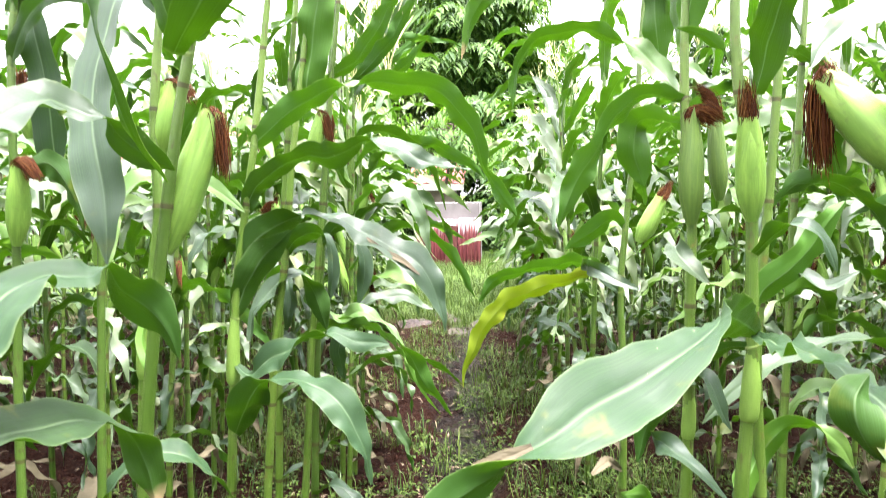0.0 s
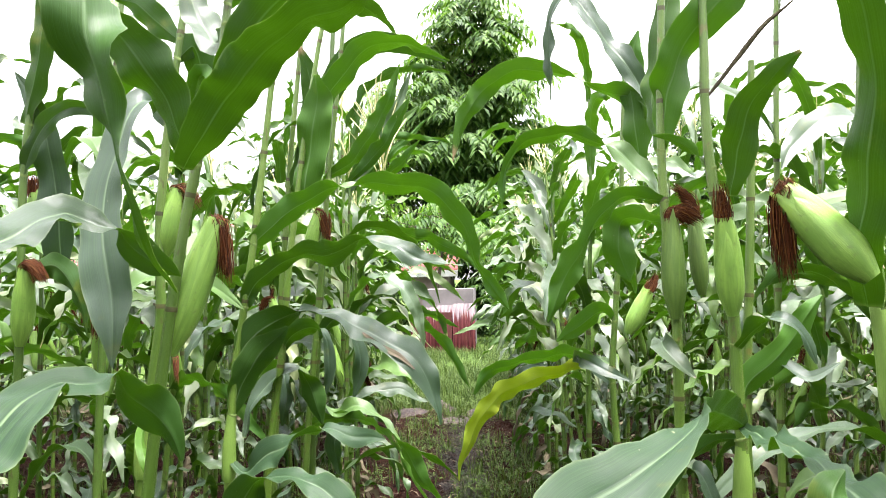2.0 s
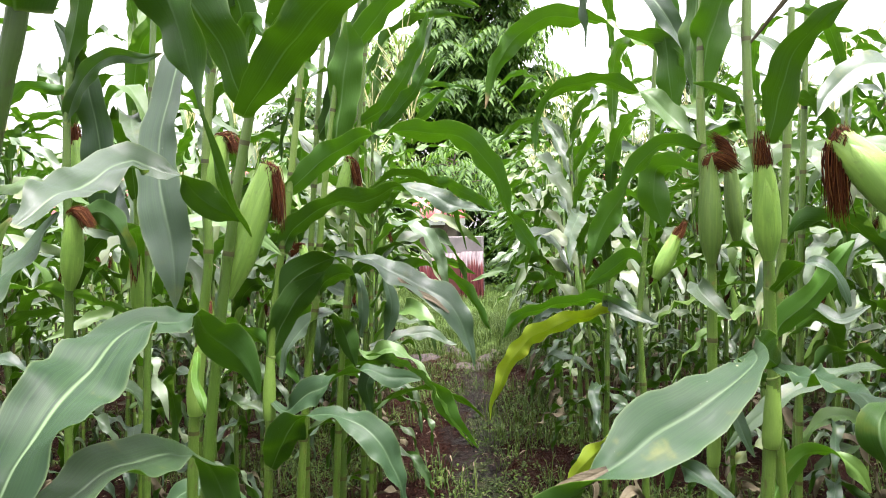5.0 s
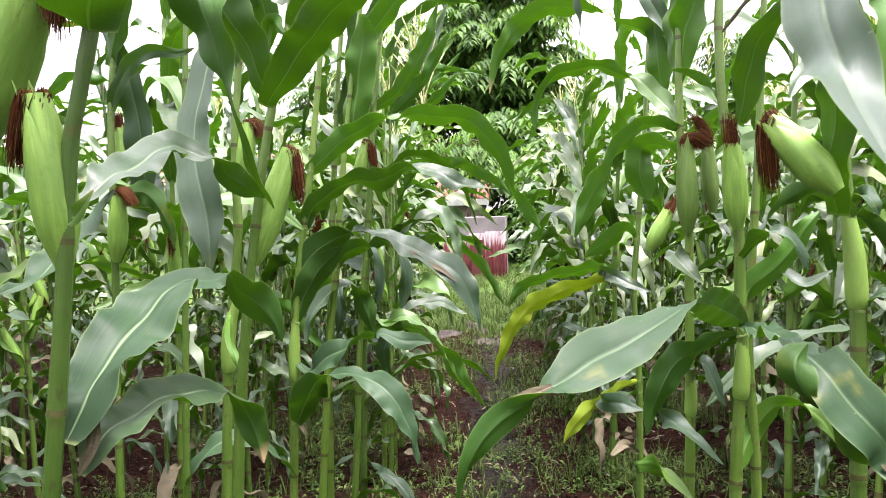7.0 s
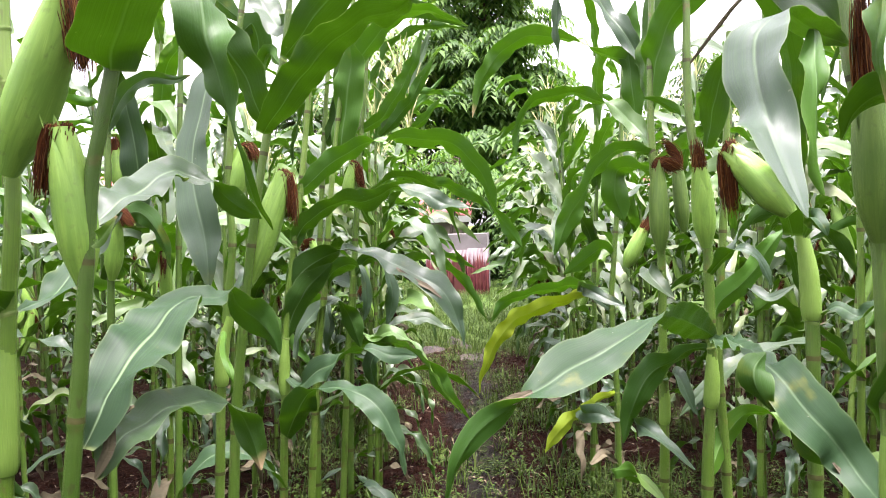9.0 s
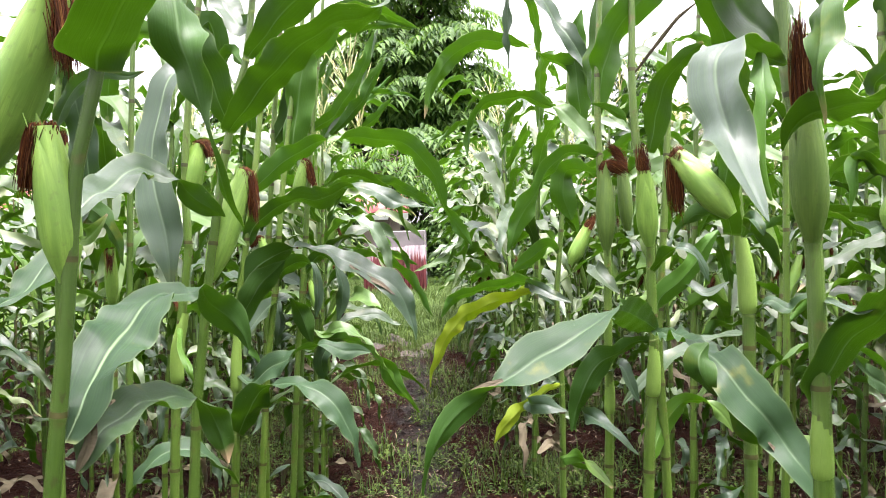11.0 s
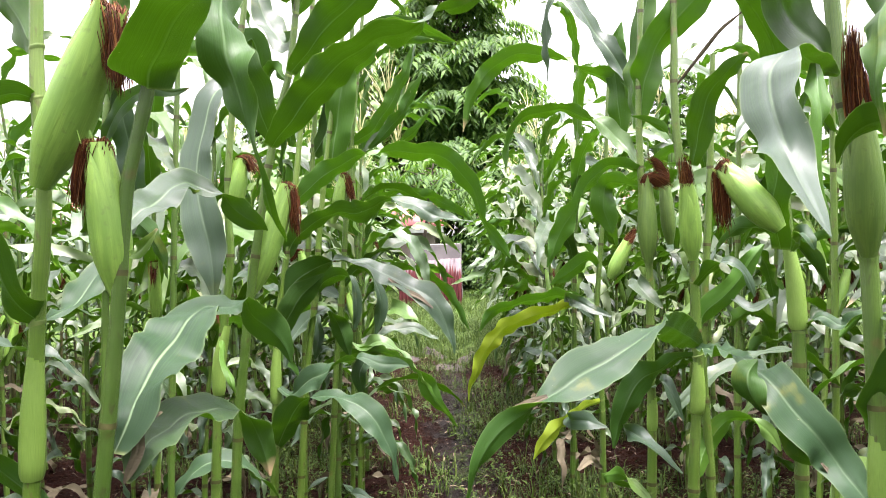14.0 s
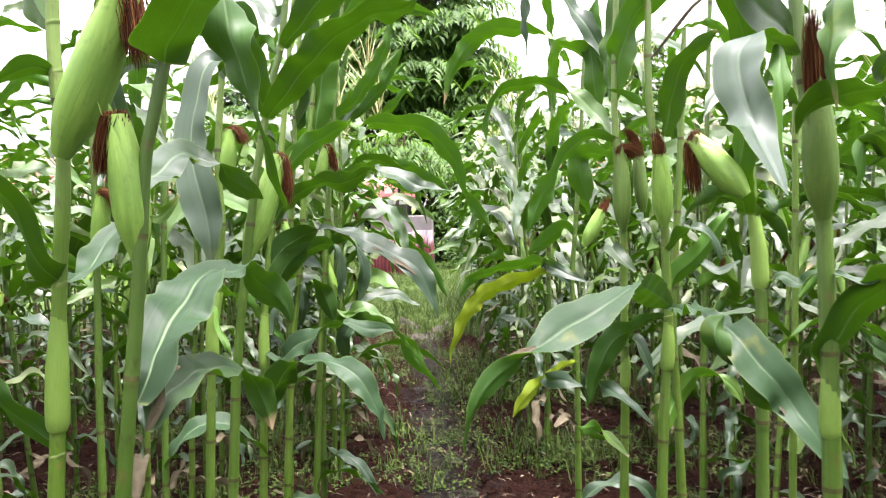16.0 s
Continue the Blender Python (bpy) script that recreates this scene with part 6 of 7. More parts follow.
ribbon(p, [(0.032, -0.037, 1.142, 0.017, -24), (-0.001, -0.316, 1.171, 0.062, -51), (-0.023, -0.501, 1.193, 0.044, -51), (-0.034, -0.631, 1.194, 0.073, -51), (-0.017, -0.706, 1.161, 0.092, -24), (0.016, -0.743, 1.110, 0.101, -24), (0.058, -0.743, 1.056, 0.078, -23), (0.082, -0.780, 1.010, 0.065, -23), (0.113, -0.800, 0.956, 0.049, -24), (0.138, -0.820, 0.918, 0.004, -23)], (-0.35, -0.91, 0.23), 2)
ribbon(p, [(-0.043, -0.678, 1.214, 0.007, 156), (-0.073, -0.706, 1.191, 0.054, 156), (-0.063, -0.724, 1.145, 0.037, 231), (-0.043, -0.724, 1.120, 0.004, 217)], (-0.33, -0.92, 0.20), 0)
ribbon(p, [(0.011, -0.631, 1.076, 0.010, -156), (0.040, -0.650, 1.044, 0.057, -156), (0.073, -0.669, 1.019, 0.042, -138), (0.104, -0.669, 0.998, 0.004, -146)], (-0.37, -0.89, 0.27), 0)
ribbon(p, [(0.039, -0.752, 1.040, 0.005, -24), (0.060, -0.761, 1.010, 0.016, -24), (0.088, -0.780, 0.968, 0.011, -24), (0.108, -0.780, 0.944, 0.004, -59)], (-0.40, -0.86, 0.31), -1)
ribbon(p, [(-0.011, 0.000, 1.857, 0.004, -143), (0.044, -0.037, 1.928, 0.012, -156), (0.097, -0.074, 1.996, 0.010, -156), (0.148, -0.111, 2.039, 0.004, -139)], (-0.28, -0.93, -0.23), -1)
collar_part(p, (-0.000, 0.000, 1.705), 0.0120, 0.8)
ribbon(p, [(-0.006, 0.000, 1.704, 0.011, 24), (-0.042, 0.010, 1.755, 0.030, 139), (-0.080, 0.020, 1.781, 0.024, 132), (-0.119, 0.030, 1.791, 0.004, 144)], (-0.22, -0.97, -0.14), 1)
collar_part(p, (0.039, 0.000, 1.310), 0.0140, -0.8)
ribbon(p, [(0.031, -0.037, 1.310, 0.017, -155), (0.059, -0.074, 1.359, 0.045, -128), (0.095, -0.111, 1.376, 0.030, -52), (0.134, -0.130, 1.345, 0.039, -51), (0.157, -0.130, 1.284, 0.005, -23)], (-0.30, -0.95, 0.06), 6)

p = placed_plant(0.551, 1.350, [(0.000, 0.000, -0.030), (0.007, 0.000, 0.330), (0.013, 0.000, 0.659), (0.018, 0.000, 0.883), (0.018, 0.000, 1.136), (0.018, 0.000, 1.388), (0.002, 0.000, 1.572), (-0.003, 0.000, 1.747), (-0.001, 0.000, 1.888), (0.009, 0.000, 2.135), (0.014, 0.000, 2.283)], 0.0150, 0.50)
sheath_part(p, [(0.018, 0.000, 0.880), (0.020, 0.000, 0.942), (0.018, 0.000, 1.002)], 0.0146, 1.15)
ear_part(p, (0.013, -0.020, 1.369), (0.006, -0.030, 1.600), 0.0315, 0.08, (0.45, 0, -1), rng, 90, 0.5, husk=HUSK_SHADED)
ear_part(p, (0.093, 0.050, 1.420), (0.078, 0.050, 1.615), 0.0244, 0.07, (-0.15, 0, -1), rng, 80, 0.35, husk=HUSK_SHADED)
collar_part(p, (-0.000, 0.000, 1.642), 0.0105, 0.8)
ribbon(p, [(0.013, 0.000, 1.642, 0.015, 156), (-0.043, -0.010, 1.652, 0.042, 128), (-0.103, -0.020, 1.652, 0.058, 128), (-0.153, -0.030, 1.614, 0.063, 128), (-0.180, -0.030, 1.565, 0.053, 128), (-0.204, -0.030, 1.528, 0.066, 130), (-0.231, -0.030, 1.483, 0.065, 155), (-0.258, -0.030, 1.424, 0.043, 156), (-0.279, -0.030, 1.365, 0.005, 155)], (-0.14, -0.99, -0.04), 1)
ribbon(p, [(0.051, 0.250, 1.663, 0.016, 24), (0.028, 0.300, 1.728, 0.054, 24), (-0.015, 0.330, 1.790, 0.070, 39), (-0.069, 0.350, 1.841, 0.062, 51), (-0.109, 0.370, 1.862, 0.056, 128), (-0.180, 0.400, 1.891, 0.069, 132), (-0.244, 0.430, 1.891, 0.057, 128), (-0.312, 0.450, 1.872, 0.051, 128), (-0.357, 0.450, 1.818, 0.038, 128), (-0.370, 0.450, 1.753, 0.030, 117), (-0.375, 0.450, 1.679, 0.004, 120)], (-0.11, -0.99, -0.13), 1)
ribbon(p, [(0.053, 0.250, 1.793, 0.028, 156), (0.068, 0.300, 1.871, 0.056, 137), (0.052, 0.350, 1.938, 0.071, 139), (0.010, 0.400, 1.987, 0.080, 133), (-0.042, 0.450, 2.018, 0.077, 128), (-0.093, 0.470, 2.039, 0.030, 122), (-0.127, 0.490, 2.076, 0.030, 57), (-0.182, 0.510, 2.094, 0.046, 128), (-0.246, 0.520, 2.113, 0.077, 138), (-0.332, 0.530, 2.116, 0.072, 149), (-0.415, 0.550, 2.073, 0.073, 156), (-0.479, 0.550, 1.993, 0.055, 156), (-0.510, 0.550, 1.911, 0.030, 133), (-0.525, 0.550, 1.843, 0.004, 121)], (-0.09, -0.98, -0.20), 1)
ribbon(p, [(0.040, 0.250, 1.919, 0.024, 24), (-0.011, 0.270, 2.020, 0.059, 26), (-0.063, 0.290, 2.104, 0.070, 41), (-0.118, 0.310, 2.196, 0.070, 49), (-0.171, 0.330, 2.278, 0.049, 51), (-0.228, 0.350, 2.209, 0.031, 51), (-0.228, 0.350, 2.094, 0.042, 50), (-0.230, 0.350, 1.976, 0.004, 61)], (-0.13, -0.96, -0.25), 6)
collar_part(p, (-0.003, 0.000, 1.760), 0.0100, -0.8)
ribbon(p, [(-0.004, 0.010, 1.760, 0.026, 156), (0.006, -0.010, 1.850, 0.080, 128), (0.025, -0.030, 1.944, 0.100, 223), (0.062, -0.050, 2.023, 0.100, 204), (0.123, -0.070, 2.088, 0.102, 204), (0.192, -0.090, 2.145, 0.080, 204), (0.274, -0.100, 2.173, 0.009, 204)], (-0.24, -0.94, -0.24), 1)
ribbon(p, [(0.008, 0.100, 1.790, 0.034, 155), (0.012, 0.130, 1.914, 0.080, 131), (0.032, 0.150, 2.041, 0.079, 144), (0.055, 0.150, 2.147, 0.070, 156), (0.078, 0.150, 2.270, 0.010, 156)], (-0.20, -0.95, -0.24), 0)
ribbon(p, [(0.025, 0.400, 1.783, 0.030, 156), (0.018, 0.400, 1.885, 0.090, 146), (0.009, 0.400, 1.971, 0.090, 142), (0.011, 0.400, 2.085, 0.069, 148), (0.032, 0.400, 2.183, 0.006, 204)], (-0.18, -0.96, -0.20), 1)
ribbon(p, [(0.019, 0.050, 1.592, 0.019, 156), (-0.031, 0.100, 1.613, 0.056, 128), (-0.076, 0.150, 1.608, 0.080, 139), (-0.086, 0.150, 1.550, 0.082, 156), (-0.072, 0.150, 1.496, 0.063, 204), (-0.058, 0.150, 1.457, 0.006, 204)], (-0.17, -0.98, -0.04), 1)
collar_part(p, (0.018, 0.000, 1.305), 0.0118, 0.8)
ribbon(p, [(0.018, 0.000, 1.305, 0.015, 156), (-0.030, -0.050, 1.325, 0.042, 51), (-0.017, -0.100, 1.288, 0.052, -36), (0.024, -0.130, 1.250, 0.005, -24)], (-0.21, -0.97, 0.08), 6)
collar_part(p, (0.017, 0.000, 0.849), 0.0134, 0.8)
ribbon(p, [(0.016, 0.000, 0.849, 0.011, 24), (-0.069, -0.050, 0.895, 0.037, 51), (-0.038, -0.100, 0.888, 0.059, -40), (0.002, -0.150, 0.860, 0.040, -51), (0.059, -0.170, 0.808, 0.004, -39)], (-0.20, -0.94, 0.28), 6)
collar_part(p, (0.014, 0.000, 0.696), 0.0139, 0.8)
ribbon(p, [(0.014, 0.000, 0.696, 0.007, 156), (-0.129, -0.050, 0.758, 0.030, 115), (-0.091, -0.100, 0.783, 0.041, 231), (-0.054, -0.130, 0.757, 0.034, 327), (-0.010, -0.150, 0.709, 0.007, 336)], (-0.18, -0.93, 0.33), 1)
collar_part(p, (0.018, 0.000, 1.002), 0.0129, -0.8)
ribbon(p, [(0.018, 0.000, 1.002, 0.018, -156), (0.040, -0.050, 1.036, 0.050, -48), (0.064, -0.070, 0.982, 0.044, -42), (0.092, -0.070, 0.924, 0.004, -35)], (-0.23, -0.95, 0.22), 6)

p = placed_plant(0.519, 1.950, [(0.000, 0.000, -0.030), (0.001, 0.000, 0.219), (0.001, 0.000, 0.439), (0.003, 0.000, 0.833), (-0.010, 0.000, 1.135), (0.003, 0.000, 1.327), (0.029, 0.000, 1.626), (0.044, 0.000, 1.902), (0.057, 0.000, 2.113)], 0.0130, 0.50)
ear_part(p, (0.044, 0.000, 1.288), (0.110, 0.000, 1.424), 0.0318, 0.05, (0.4, 0, 0.4), rng, 120, 0.3)
collar_part(p, (-0.007, 0.000, 1.178), 0.0104, 0.8)
ribbon(p, [(-0.009, 0.000, 1.178, 0.019, 156), (-0.084, 0.000, 1.192, 0.034, 128), (-0.181, 0.000, 1.171, 0.062, 128), (-0.268, -0.010, 1.148, 0.070, 142), (-0.354, -0.020, 1.110, 0.069, 143), (-0.418, -0.030, 1.047, 0.062, 152), (-0.456, -0.030, 0.974, 0.049, 140), (-0.489, -0.030, 0.890, 0.027, 112), (-0.496, -0.030, 0.841, 0.004, 121)], (-0.04, -0.99, 0.15), 3)
ribbon(p, [(-0.013, 0.000, 1.199, 0.019, 24), (-0.091, 0.030, 1.220, 0.048, 128), (-0.154, 0.050, 1.224, 0.056, 128), (-0.227, 0.100, 1.207, 0.060, 137), (-0.326, 0.130, 1.184, 0.050, 128), (-0.405, 0.150, 1.148, 0.044, 156), (-0.449, 0.150, 1.081, 0.007, 156)], (-0.06, -0.99, 0.10), 1)
collar_part(p, (0.003, 0.000, 1.327), 0.0098, 0.8)
ribbon(p, [(0.003, 0.000, 1.327, 0.019, 156), (-0.039, 0.000, 1.360, 0.068, 128), (-0.115, 0.000, 1.313, 0.064, 150), (-0.180, 0.000, 1.267, 0.005, 156)], (-0.12, -0.99, 0.05), 1)
collar_part(p, (-0.010, 0.000, 1.135), 0.0105, 0.8)
ribbon(p, [(-0.010, 0.000, 1.135, 0.019, 24), (-0.122, -0.050, 1.227, 0.047, 51), (-0.045, -0.100, 1.189, 0.041, -24), (0.022, -0.130, 1.160, 0.007, -24)], (-0.14, -0.98, 0.11), 6)
collar_part(p, (0.003, 0.000, 0.790), 0.0116, 0.8)
ribbon(p, [(0.002, 0.000, 0.790, 0.014, 156), (-0.071, -0.100, 0.812, 0.040, 51), (-0.141, -0.200, 0.812, 0.055, 43), (-0.082, -0.250, 0.817, 0.060, -24), (-0.021, -0.250, 0.796, 0.006, -24)], (-0.13, -0.96, 0.24), 6)
collar_part(p, (0.003, 0.000, 0.833), 0.0115, 0.8)
ribbon(p, [(-0.001, 0.000, 0.833, 0.014, 156), (-0.081, -0.100, 0.827, 0.046, 128), (-0.146, -0.170, 0.798, 0.059, 133), (-0.195, -0.200, 0.775, 0.052, 156), (-0.240, -0.200, 0.724, 0.039, 156), (-0.270, -0.200, 0.673, 0.004, 156)], (-0.10, -0.96, 0.26), 3)
ribbon(p, [(-0.001, 0.000, 0.573, 0.009, 24), (-0.070, -0.150, 0.652, 0.036, 24), (-0.117, -0.200, 0.633, 0.011, 24)], (-0.13, -0.94, 0.30), -1)

p = placed_plant(1.123, 0.950, [(0.000, 0.000, -0.030), (0.014, 0.000, 0.263), (0.028, 0.000, 0.526), (0.042, 0.000, 0.790), (0.051, 0.000, 0.960), (0.060, 0.000, 1.127), (0.046, 0.000, 1.349), (0.030, 0.000, 1.548), (0.021, 0.000, 1.678), (0.019, 0.000, 1.896), (0.015, 0.000, 2.005), (0.013, 0.000, 2.100)], 0.0140, 0.55)
sheath_part(p, [(0.045, 0.000, 0.806), (0.053, 0.000, 0.904), (0.058, 0.000, 1.016)], 0.0164, 1.1)
ear_part(p, (0.020, -0.030, 1.416), (0.052, -0.050, 1.532), 0.0400, 0.05, (0.3, 0, 0.4), rng, 120, 0.3)
collar_part(p, (0.054, 0.000, 1.019), 0.0120, 0.8)
ribbon(p, [(0.054, 0.000, 1.019, 0.012, 156), (-0.010, -0.050, 1.054, 0.047, 51), (-0.074, -0.100, 1.095, 0.045, 41), (-0.136, -0.150, 1.151, 0.004, 23)], (-0.50, -0.85, 0.19), 2)
ribbon(p, [(0.051, 0.000, 0.991, 0.006, -24), (0.069, -0.020, 1.006, 0.030, -56), (0.105, -0.050, 1.006, 0.004, -24)], (-0.52, -0.82, 0.22), -1)
collar_part(p, (0.030, 0.000, 1.549), 0.0101, 0.8)
ribbon(p, [(0.027, 0.000, 1.548, 0.015, 156), (-0.057, -0.050, 1.580, 0.050, 133), (-0.088, -0.070, 1.553, 0.038, 128), (-0.089, -0.070, 1.500, 0.030, 116), (-0.095, -0.070, 1.461, 0.004, 131)], (-0.49, -0.87, -0.03), 1)
ribbon(p, [(0.033, 0.000, 1.541, 0.021, 155), (-0.016, -0.050, 1.560, 0.050, 143), (-0.061, -0.070, 1.585, 0.041, 135), (-0.106, -0.090, 1.591, 0.004, 156)], (-0.50, -0.86, -0.05), 0)
collar_part(p, (0.019, 0.000, 1.869), 0.0089, -0.8)
ribbon(p, [(0.019, 0.000, 1.869, 0.021, -24), (0.019, -0.020, 1.918, 0.065, -51), (0.026, -0.050, 1.976, 0.063, -40), (0.040, -0.070, 2.035, 0.007, -24)], (-0.51, -0.83, -0.23), 6)
collar_part(p, (0.021, 0.000, 1.679), 0.0097, 0.8)
ribbon(p, [(0.014, 0.000, 1.679, 0.015, 156), (-0.029, -0.050, 1.752, 0.060, 48), (-0.019, -0.100, 1.782, 0.060, -30), (-0.013, -0.150, 1.840, 0.055, -34), (-0.005, -0.200, 1.894, 0.040, -24), (-0.002, -0.250, 1.927, 0.005, -24)], (-0.52, -0.83, -0.18), 2)
collar_part(p, (0.039, 0.000, 1.432), 0.0106, 0.8)
ribbon(p, [(0.030, 0.000, 1.432, 0.015, 24), (-0.086, -0.100, 1.421, 0.046, 51), (-0.165, -0.150, 1.449, 0.030, 125), (-0.226, -0.170, 1.468, 0.030, 119), (-0.289, -0.170, 1.457, 0.004, 128)], (-0.47, -0.88, 0.01), 6)

p = placed_plant(0.777, 1.400, [(0.000, 0.000, -0.030), (-0.012, 0.000, 0.318), (-0.024, 0.000, 0.635), (-0.029, 0.000, 0.778), (-0.038, 0.000, 0.926), (-0.044, 0.000, 1.056), (-0.035, 0.000, 1.263), (-0.022, 0.000, 1.469), (-0.009, 0.000, 1.725), (0.001, 0.000, 1.980)], 0.0161, 0.50)
ribbon(p, [(-0.101, -0.050, 0.714, 0.009, -155), (-0.069, -0.030, 0.771, 0.056, -156), (-0.025, 0.000, 0.839, 0.064, -156), (0.019, 0.000, 0.890, 0.059, -139), (0.071, 0.000, 0.901, 0.039, -128), (0.106, 0.000, 0.893, 0.033, -51), (0.149, 0.000, 0.852, 0.042, -23), (0.180, 0.000, 0.799, 0.006, -24)], (-0.30, -0.92, 0.26), 1)
collar_part(p, (-0.038, 0.000, 1.194), 0.0124, -0.8)
ribbon(p, [(-0.039, 0.000, 1.194, 0.011, -156), (0.015, -0.050, 1.267, 0.030, -55), (0.069, -0.090, 1.236, 0.033, -45), (0.132, -0.100, 1.268, 0.004, -34)], (-0.32, -0.94, 0.10), 6)

p = placed_plant(-1.187, 1.530, [(0.000, 0.000, -0.030), (0.005, -0.000, 0.202), (0.009, -0.000, 0.435), (0.014, -0.000, 0.667), (0.019, -0.000, 0.899), (0.035, -0.000, 1.301), (0.038, -0.000, 1.488), (0.048, -0.000, 1.805), (0.076, -0.000, 2.043), (0.093, -0.000, 2.350), (0.101, -0.000, 2.529)], 0.0134, 0.60)
ear_part(p, (0.052, -0.020, 1.315), (0.088, -0.050, 1.533), 0.0324, .08, (0.2, 0.0, -0.6), rng, 120, .6)
ear_part(p, (0.055, 0.050, 1.601), (0.043, 0.050, 1.739), 0.0275, .05, (0.0, 0.0, -1.0), rng, 120, .3)
leaf_part(p, [(0.051, -0.000, 1.924), (0.096, -0.030, 2.034), (0.134, -0.050, 2.168), (0.148, -0.060, 2.305), (0.153, -0.080, 2.438)], 0.070, (0, 0), 0, rng, normal=(0, 1, -0.2))
collar_part(p, (0.062, -0.000, 1.924), 0.0096, -0.8)
leaf_part(p, [(0.044, -0.000, 1.789), (0.096, -0.030, 1.861), (0.156, -0.060, 1.915), (0.245, -0.100, 1.940), (0.323, -0.100, 1.929), (0.378, -0.100, 1.942)], 0.056, (0, 0), 2, rng, normal=(0, -1, 0.2))
collar_part(p, (0.047, -0.000, 1.782), 0.0100, -0.8)
leaf_part(p, [(0.035, -0.000, 1.489), (0.166, -0.050, 1.531), (0.259, -0.100, 1.454), (0.290, -0.100, 1.350)], 0.071, (0, 0), 0, rng, normal=(0, 1, -0.2))
collar_part(p, (0.038, -0.000, 1.488), 0.0107, -0.8)

p = placed_plant(-0.746, 2.430, [(0.000, 0.000, -0.030), (0.006, 0.000, 0.214), (0.012, 0.000, 0.459), (0.018, 0.000, 0.703), (0.034, 0.000, 1.032), (0.051, 0.000, 1.341), (0.079, 0.000, 1.698), (0.107, 0.000, 2.036), (0.143, 0.000, 2.376), (0.177, 0.000, 2.742), (0.185, 0.000, 2.974)], 0.0153, 0.50, auto=3)
ear_part(p, (0.181, -0.050, 1.527), (0.245, -0.050, 1.744), 0.0279, .06, (0.1, 0.0, -1.0), rng, 120, .8)
ear_part(p, (0.071, -0.050, 1.234), (0.033, -0.050, 1.410), 0.0258, .06, (-0.3, 0.0, -1.0), rng, 120, .6)
leaf_part(p, [(0.093, 0.000, 1.833), (0.177, -0.050, 1.957), (0.207, -0.070, 2.129), (0.201, -0.080, 2.259), (0.164, -0.100, 2.388)], 0.119, (0, 0), 0, rng, normal=(0, 1, -0.2))
collar_part(p, (0.091, 0.000, 1.843), 0.0112, -0.8)
leaf_part(p, [(0.127, 0.000, 1.854), (0.226, -0.100, 2.088), (0.317, -0.150, 2.234), (0.414, -0.200, 2.321), (0.520, -0.200, 2.341), (0.645, -0.200, 2.304), (0.739, -0.200, 2.258)], 0.114, (0, 0, 0, 10, 20, 20, 20), 0, rng, normal=(0, 1, -0.2))
leaf_part(p, [(0.065, 0.000, 0.854), (0.259, -0.200, 0.972), (0.453, -0.400, 1.012), (0.581, -0.600, 0.975), (0.664, -0.800, 0.919), (0.723, -0.800, 0.841)], 0.049, (40, 20, 0), 1, rng, normal=(0, 1, -0.2))

p = placed_plant(1.421, 1.400, [(0.000, 0.000, -0.030), (0.006, 0.000, 0.192), (0.011, 0.000, 0.413), (0.017, 0.000, 0.635), (0.032, 0.000, 0.933), (0.018, 0.000, 1.282), (0.007, 0.000, 1.577), (-0.001, 0.000, 1.886), (-0.014, 0.000, 2.244), (-0.017, 0.000, 2.397)], 0.0153, 0.60, auto=5)
ear_part(p, (-0.008, -0.050, 1.405), (0.022, -0.100, 1.529), 0.0399, .04, (0.0, 0.0, -1.0), rng, 120, .4)

p = placed_plant(-0.661, 3.200, [(0.000, 0.000, -0.030), (0.008, 0.000, 0.228), (0.015, 0.000, 0.486), (0.023, 0.000, 0.745), (0.040, 0.000, 1.022), (0.058, 0.000, 1.358), (0.076, 0.000, 1.696), (0.104, 0.000, 1.951)], 0.0139, 0.40)
leaf_part(p, [(0.080, 0.000, 1.909), (0.260, -0.050, 2.163), (0.348, -0.050, 2.329), (0.422, -0.050, 2.509)], 0.071, (0, 0), 0, rng, normal=(0, -1, 0.2))
collar_part(p, (0.100, 0.000, 1.915), 0.0058, -0.8)
leaf_part(p, [(0.092, 0.000, 1.923), (0.262, 0.030, 2.184), (0.364, 0.030, 2.275), (0.446, 0.030, 2.343)], 0.084, (0, 0), 1, rng, normal=(0, -1, 0.2))
leaf_part(p, [(0.103, 0.000, 1.937), (0.298, -0.030, 2.095), (0.398, -0.030, 2.176), (0.490, -0.030, 2.265)], 0.047, (0, 0), 1, rng, normal=(0, 1, -0.2))
leaf_part(p, [(0.118, 0.000, 1.922), (0.107, 0.000, 2.122), (0.139, 0.000, 2.278), (0.170, 0.000, 2.378)], 0.045, (0, 0), 0, rng, normal=(0, 1, -0.2))
leaf_part(p, [(0.060, 0.000, 1.471), (-0.022, -0.100, 1.638), (-0.121, -0.150, 1.611), (-0.192, -0.200, 1.477)], 0.091, (0, 0), 1, rng)
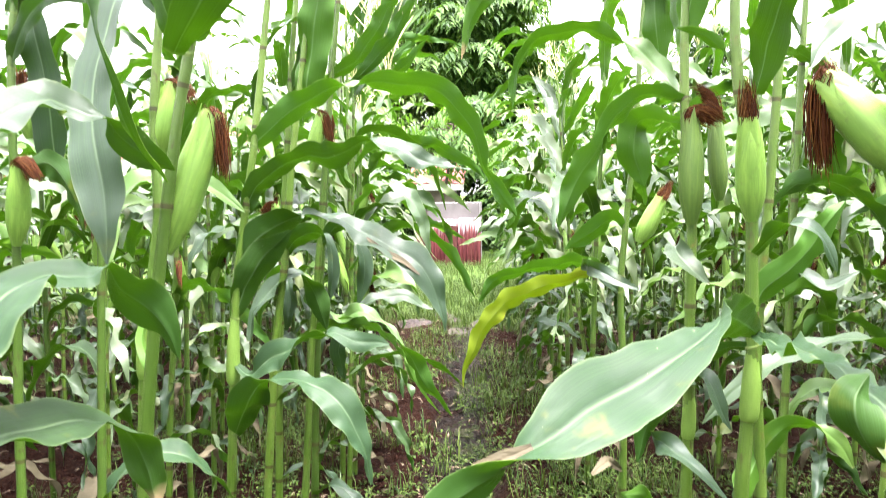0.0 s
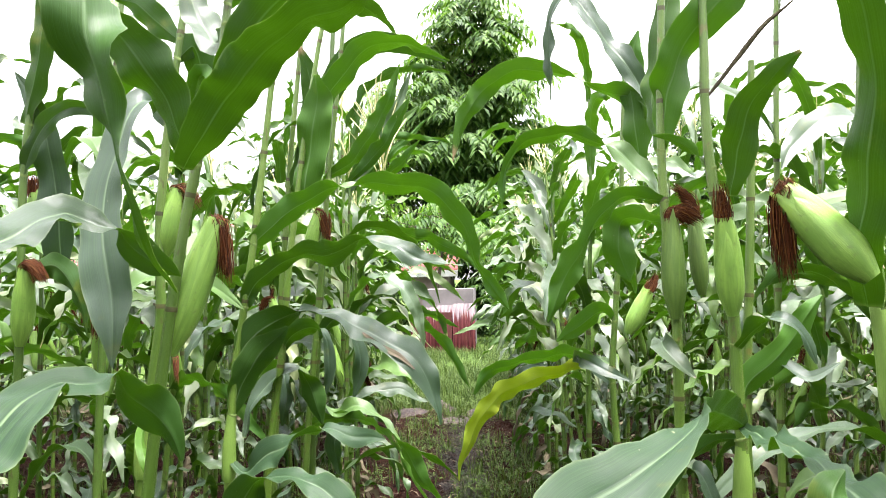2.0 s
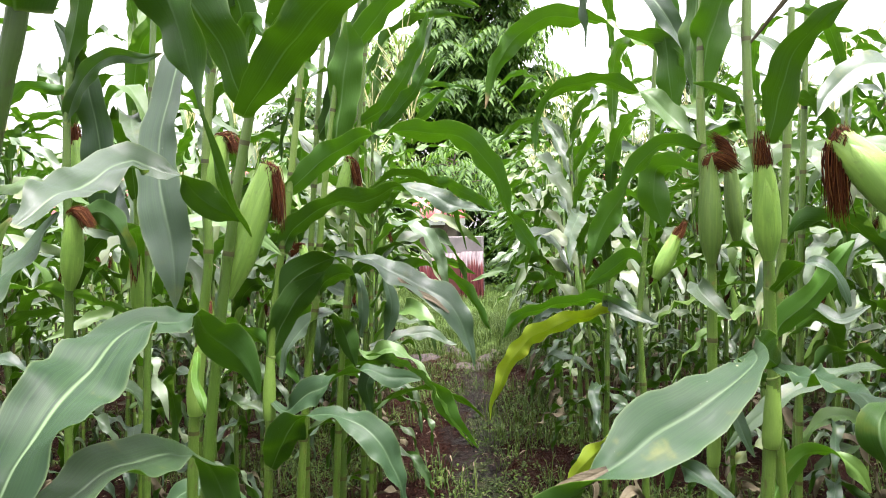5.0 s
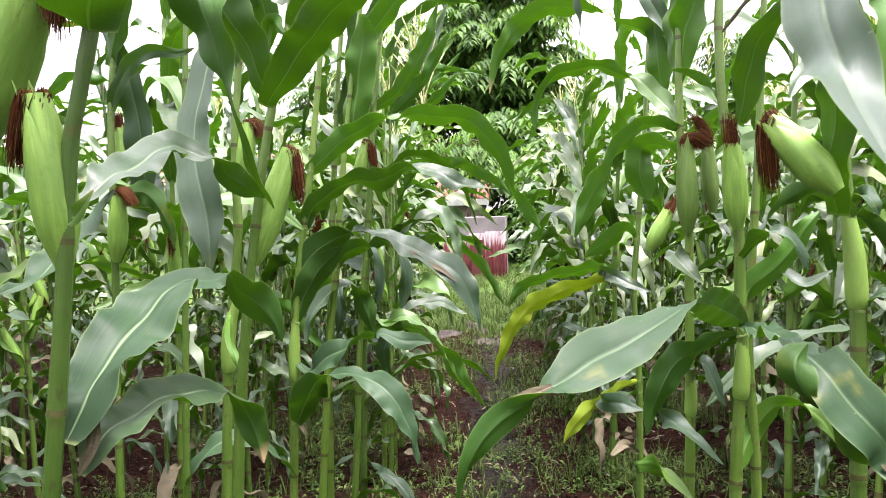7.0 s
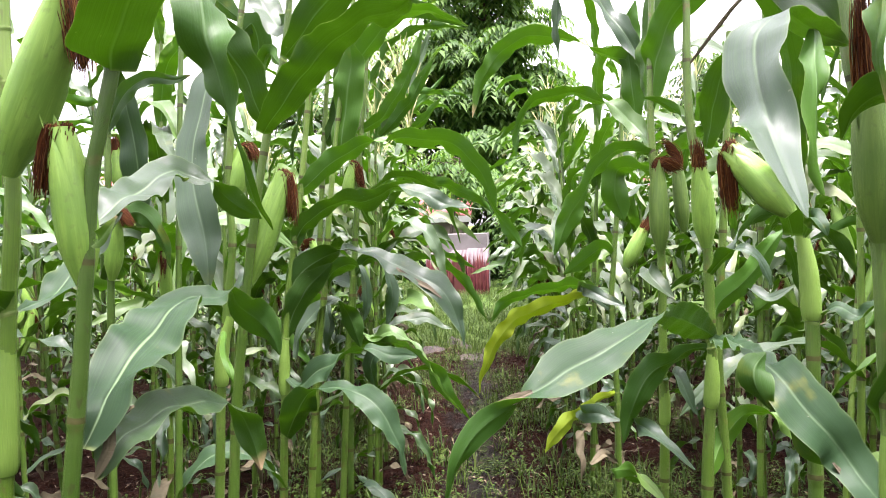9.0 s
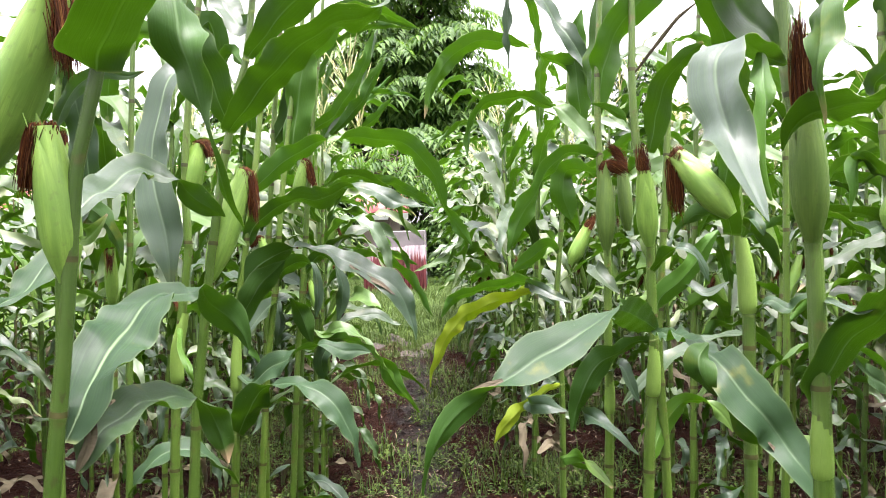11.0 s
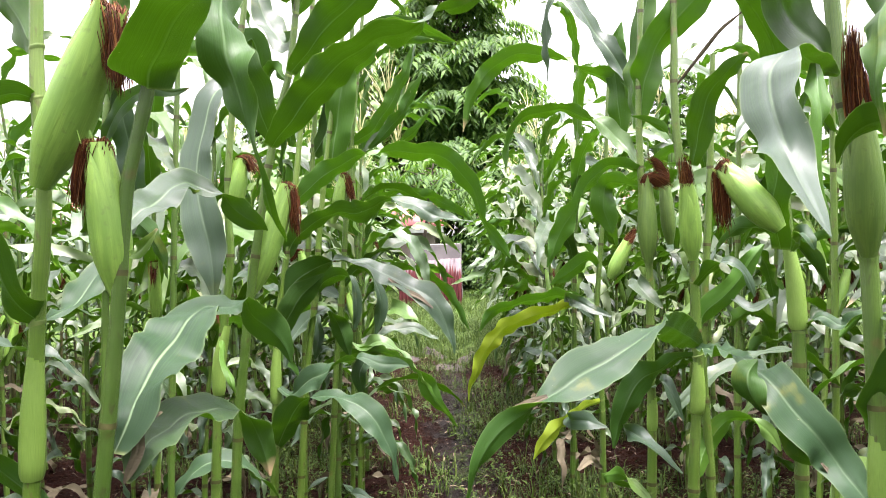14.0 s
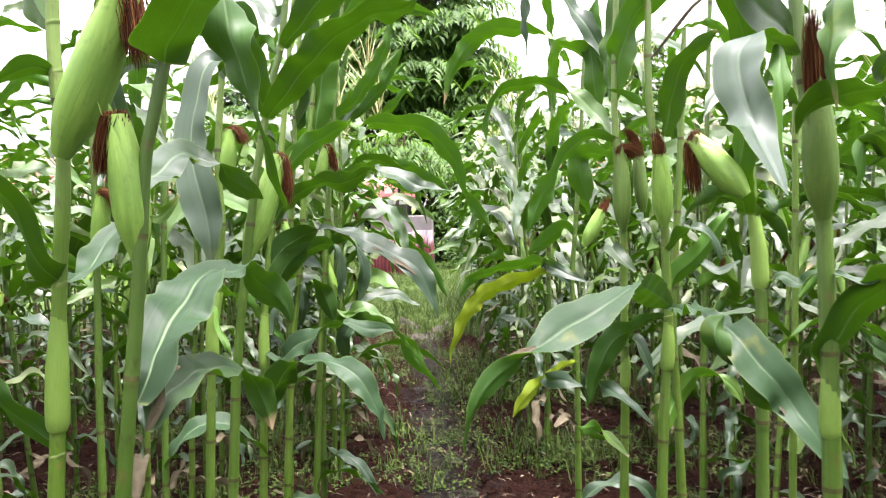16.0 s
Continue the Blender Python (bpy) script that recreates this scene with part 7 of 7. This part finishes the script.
collar_part(p, (0.064, 0.000, 1.479), 0.0081, 0.8)
leaf_part(p, [(0.050, 0.000, 1.246), (0.196, -0.100, 1.386), (0.340, -0.150, 1.357), (0.450, -0.200, 1.199)], 0.085, (0, 0), 5, rng)
collar_part(p, (0.051, 0.000, 1.238), 0.0093, -0.8)

p = placed_plant(-0.565, 2.300, [(0.000, 0.000, -0.030), (0.005, 0.000, 0.217), (0.010, 0.000, 0.463), (0.022, 0.000, 0.777), (0.052, 0.000, 1.256), (0.104, 0.000, 1.968), (0.126, 0.000, 2.439), (0.162, 0.000, 2.999)], 0.0144, 0.50, auto=6)
tassel_part(p, (0.306, 0.000, 1.788), (0.004, 0.000, 0.390), 0.391, rng, 12)
tassel_part(p, (0.235, 0.200, 1.974), (0.023, 0.000, 0.377), 0.377, rng, 12)

p = placed_plant(-0.997, 1.600, [(0.000, 0.000, -0.030), (0.005, 0.000, 0.196), (0.010, 0.000, 0.423), (0.015, 0.000, 0.649), (0.043, 0.000, 1.315), (0.076, -0.000, 1.953), (0.105, 0.000, 2.332), (0.127, 0.000, 2.690)], 0.0130, 0.50, auto=6)
leaf_part(p, [(-0.075, 0.000, 1.481), (-0.061, -0.050, 1.704), (-0.082, -0.060, 1.870), (-0.115, -0.060, 1.982), (-0.177, -0.060, 2.076)], 0.106, (0, 0), 6, rng, normal=(0, -1, 0.2))

p = placed_plant(1.132, 2.300, [(0.000, 0.000, -0.030), (0.003, 0.000, 0.225), (0.005, 0.000, 0.481), (0.008, 0.000, 0.736), (0.017, 0.000, 1.224), (0.036, 0.000, 1.948), (0.053, 0.000, 2.426), (0.070, 0.000, 2.971)], 0.0144, 0.50, auto=6)

p = placed_plant(1.203, 1.600, [(0.000, 0.000, -0.030), (0.002, 0.000, 0.214), (0.004, 0.000, 0.459), (0.006, 0.000, 0.703), (0.012, 0.000, 1.083), (0.012, 0.000, 1.648), (0.010, 0.000, 2.206), (0.004, 0.000, 2.685)], 0.0130, 0.50, auto=6)
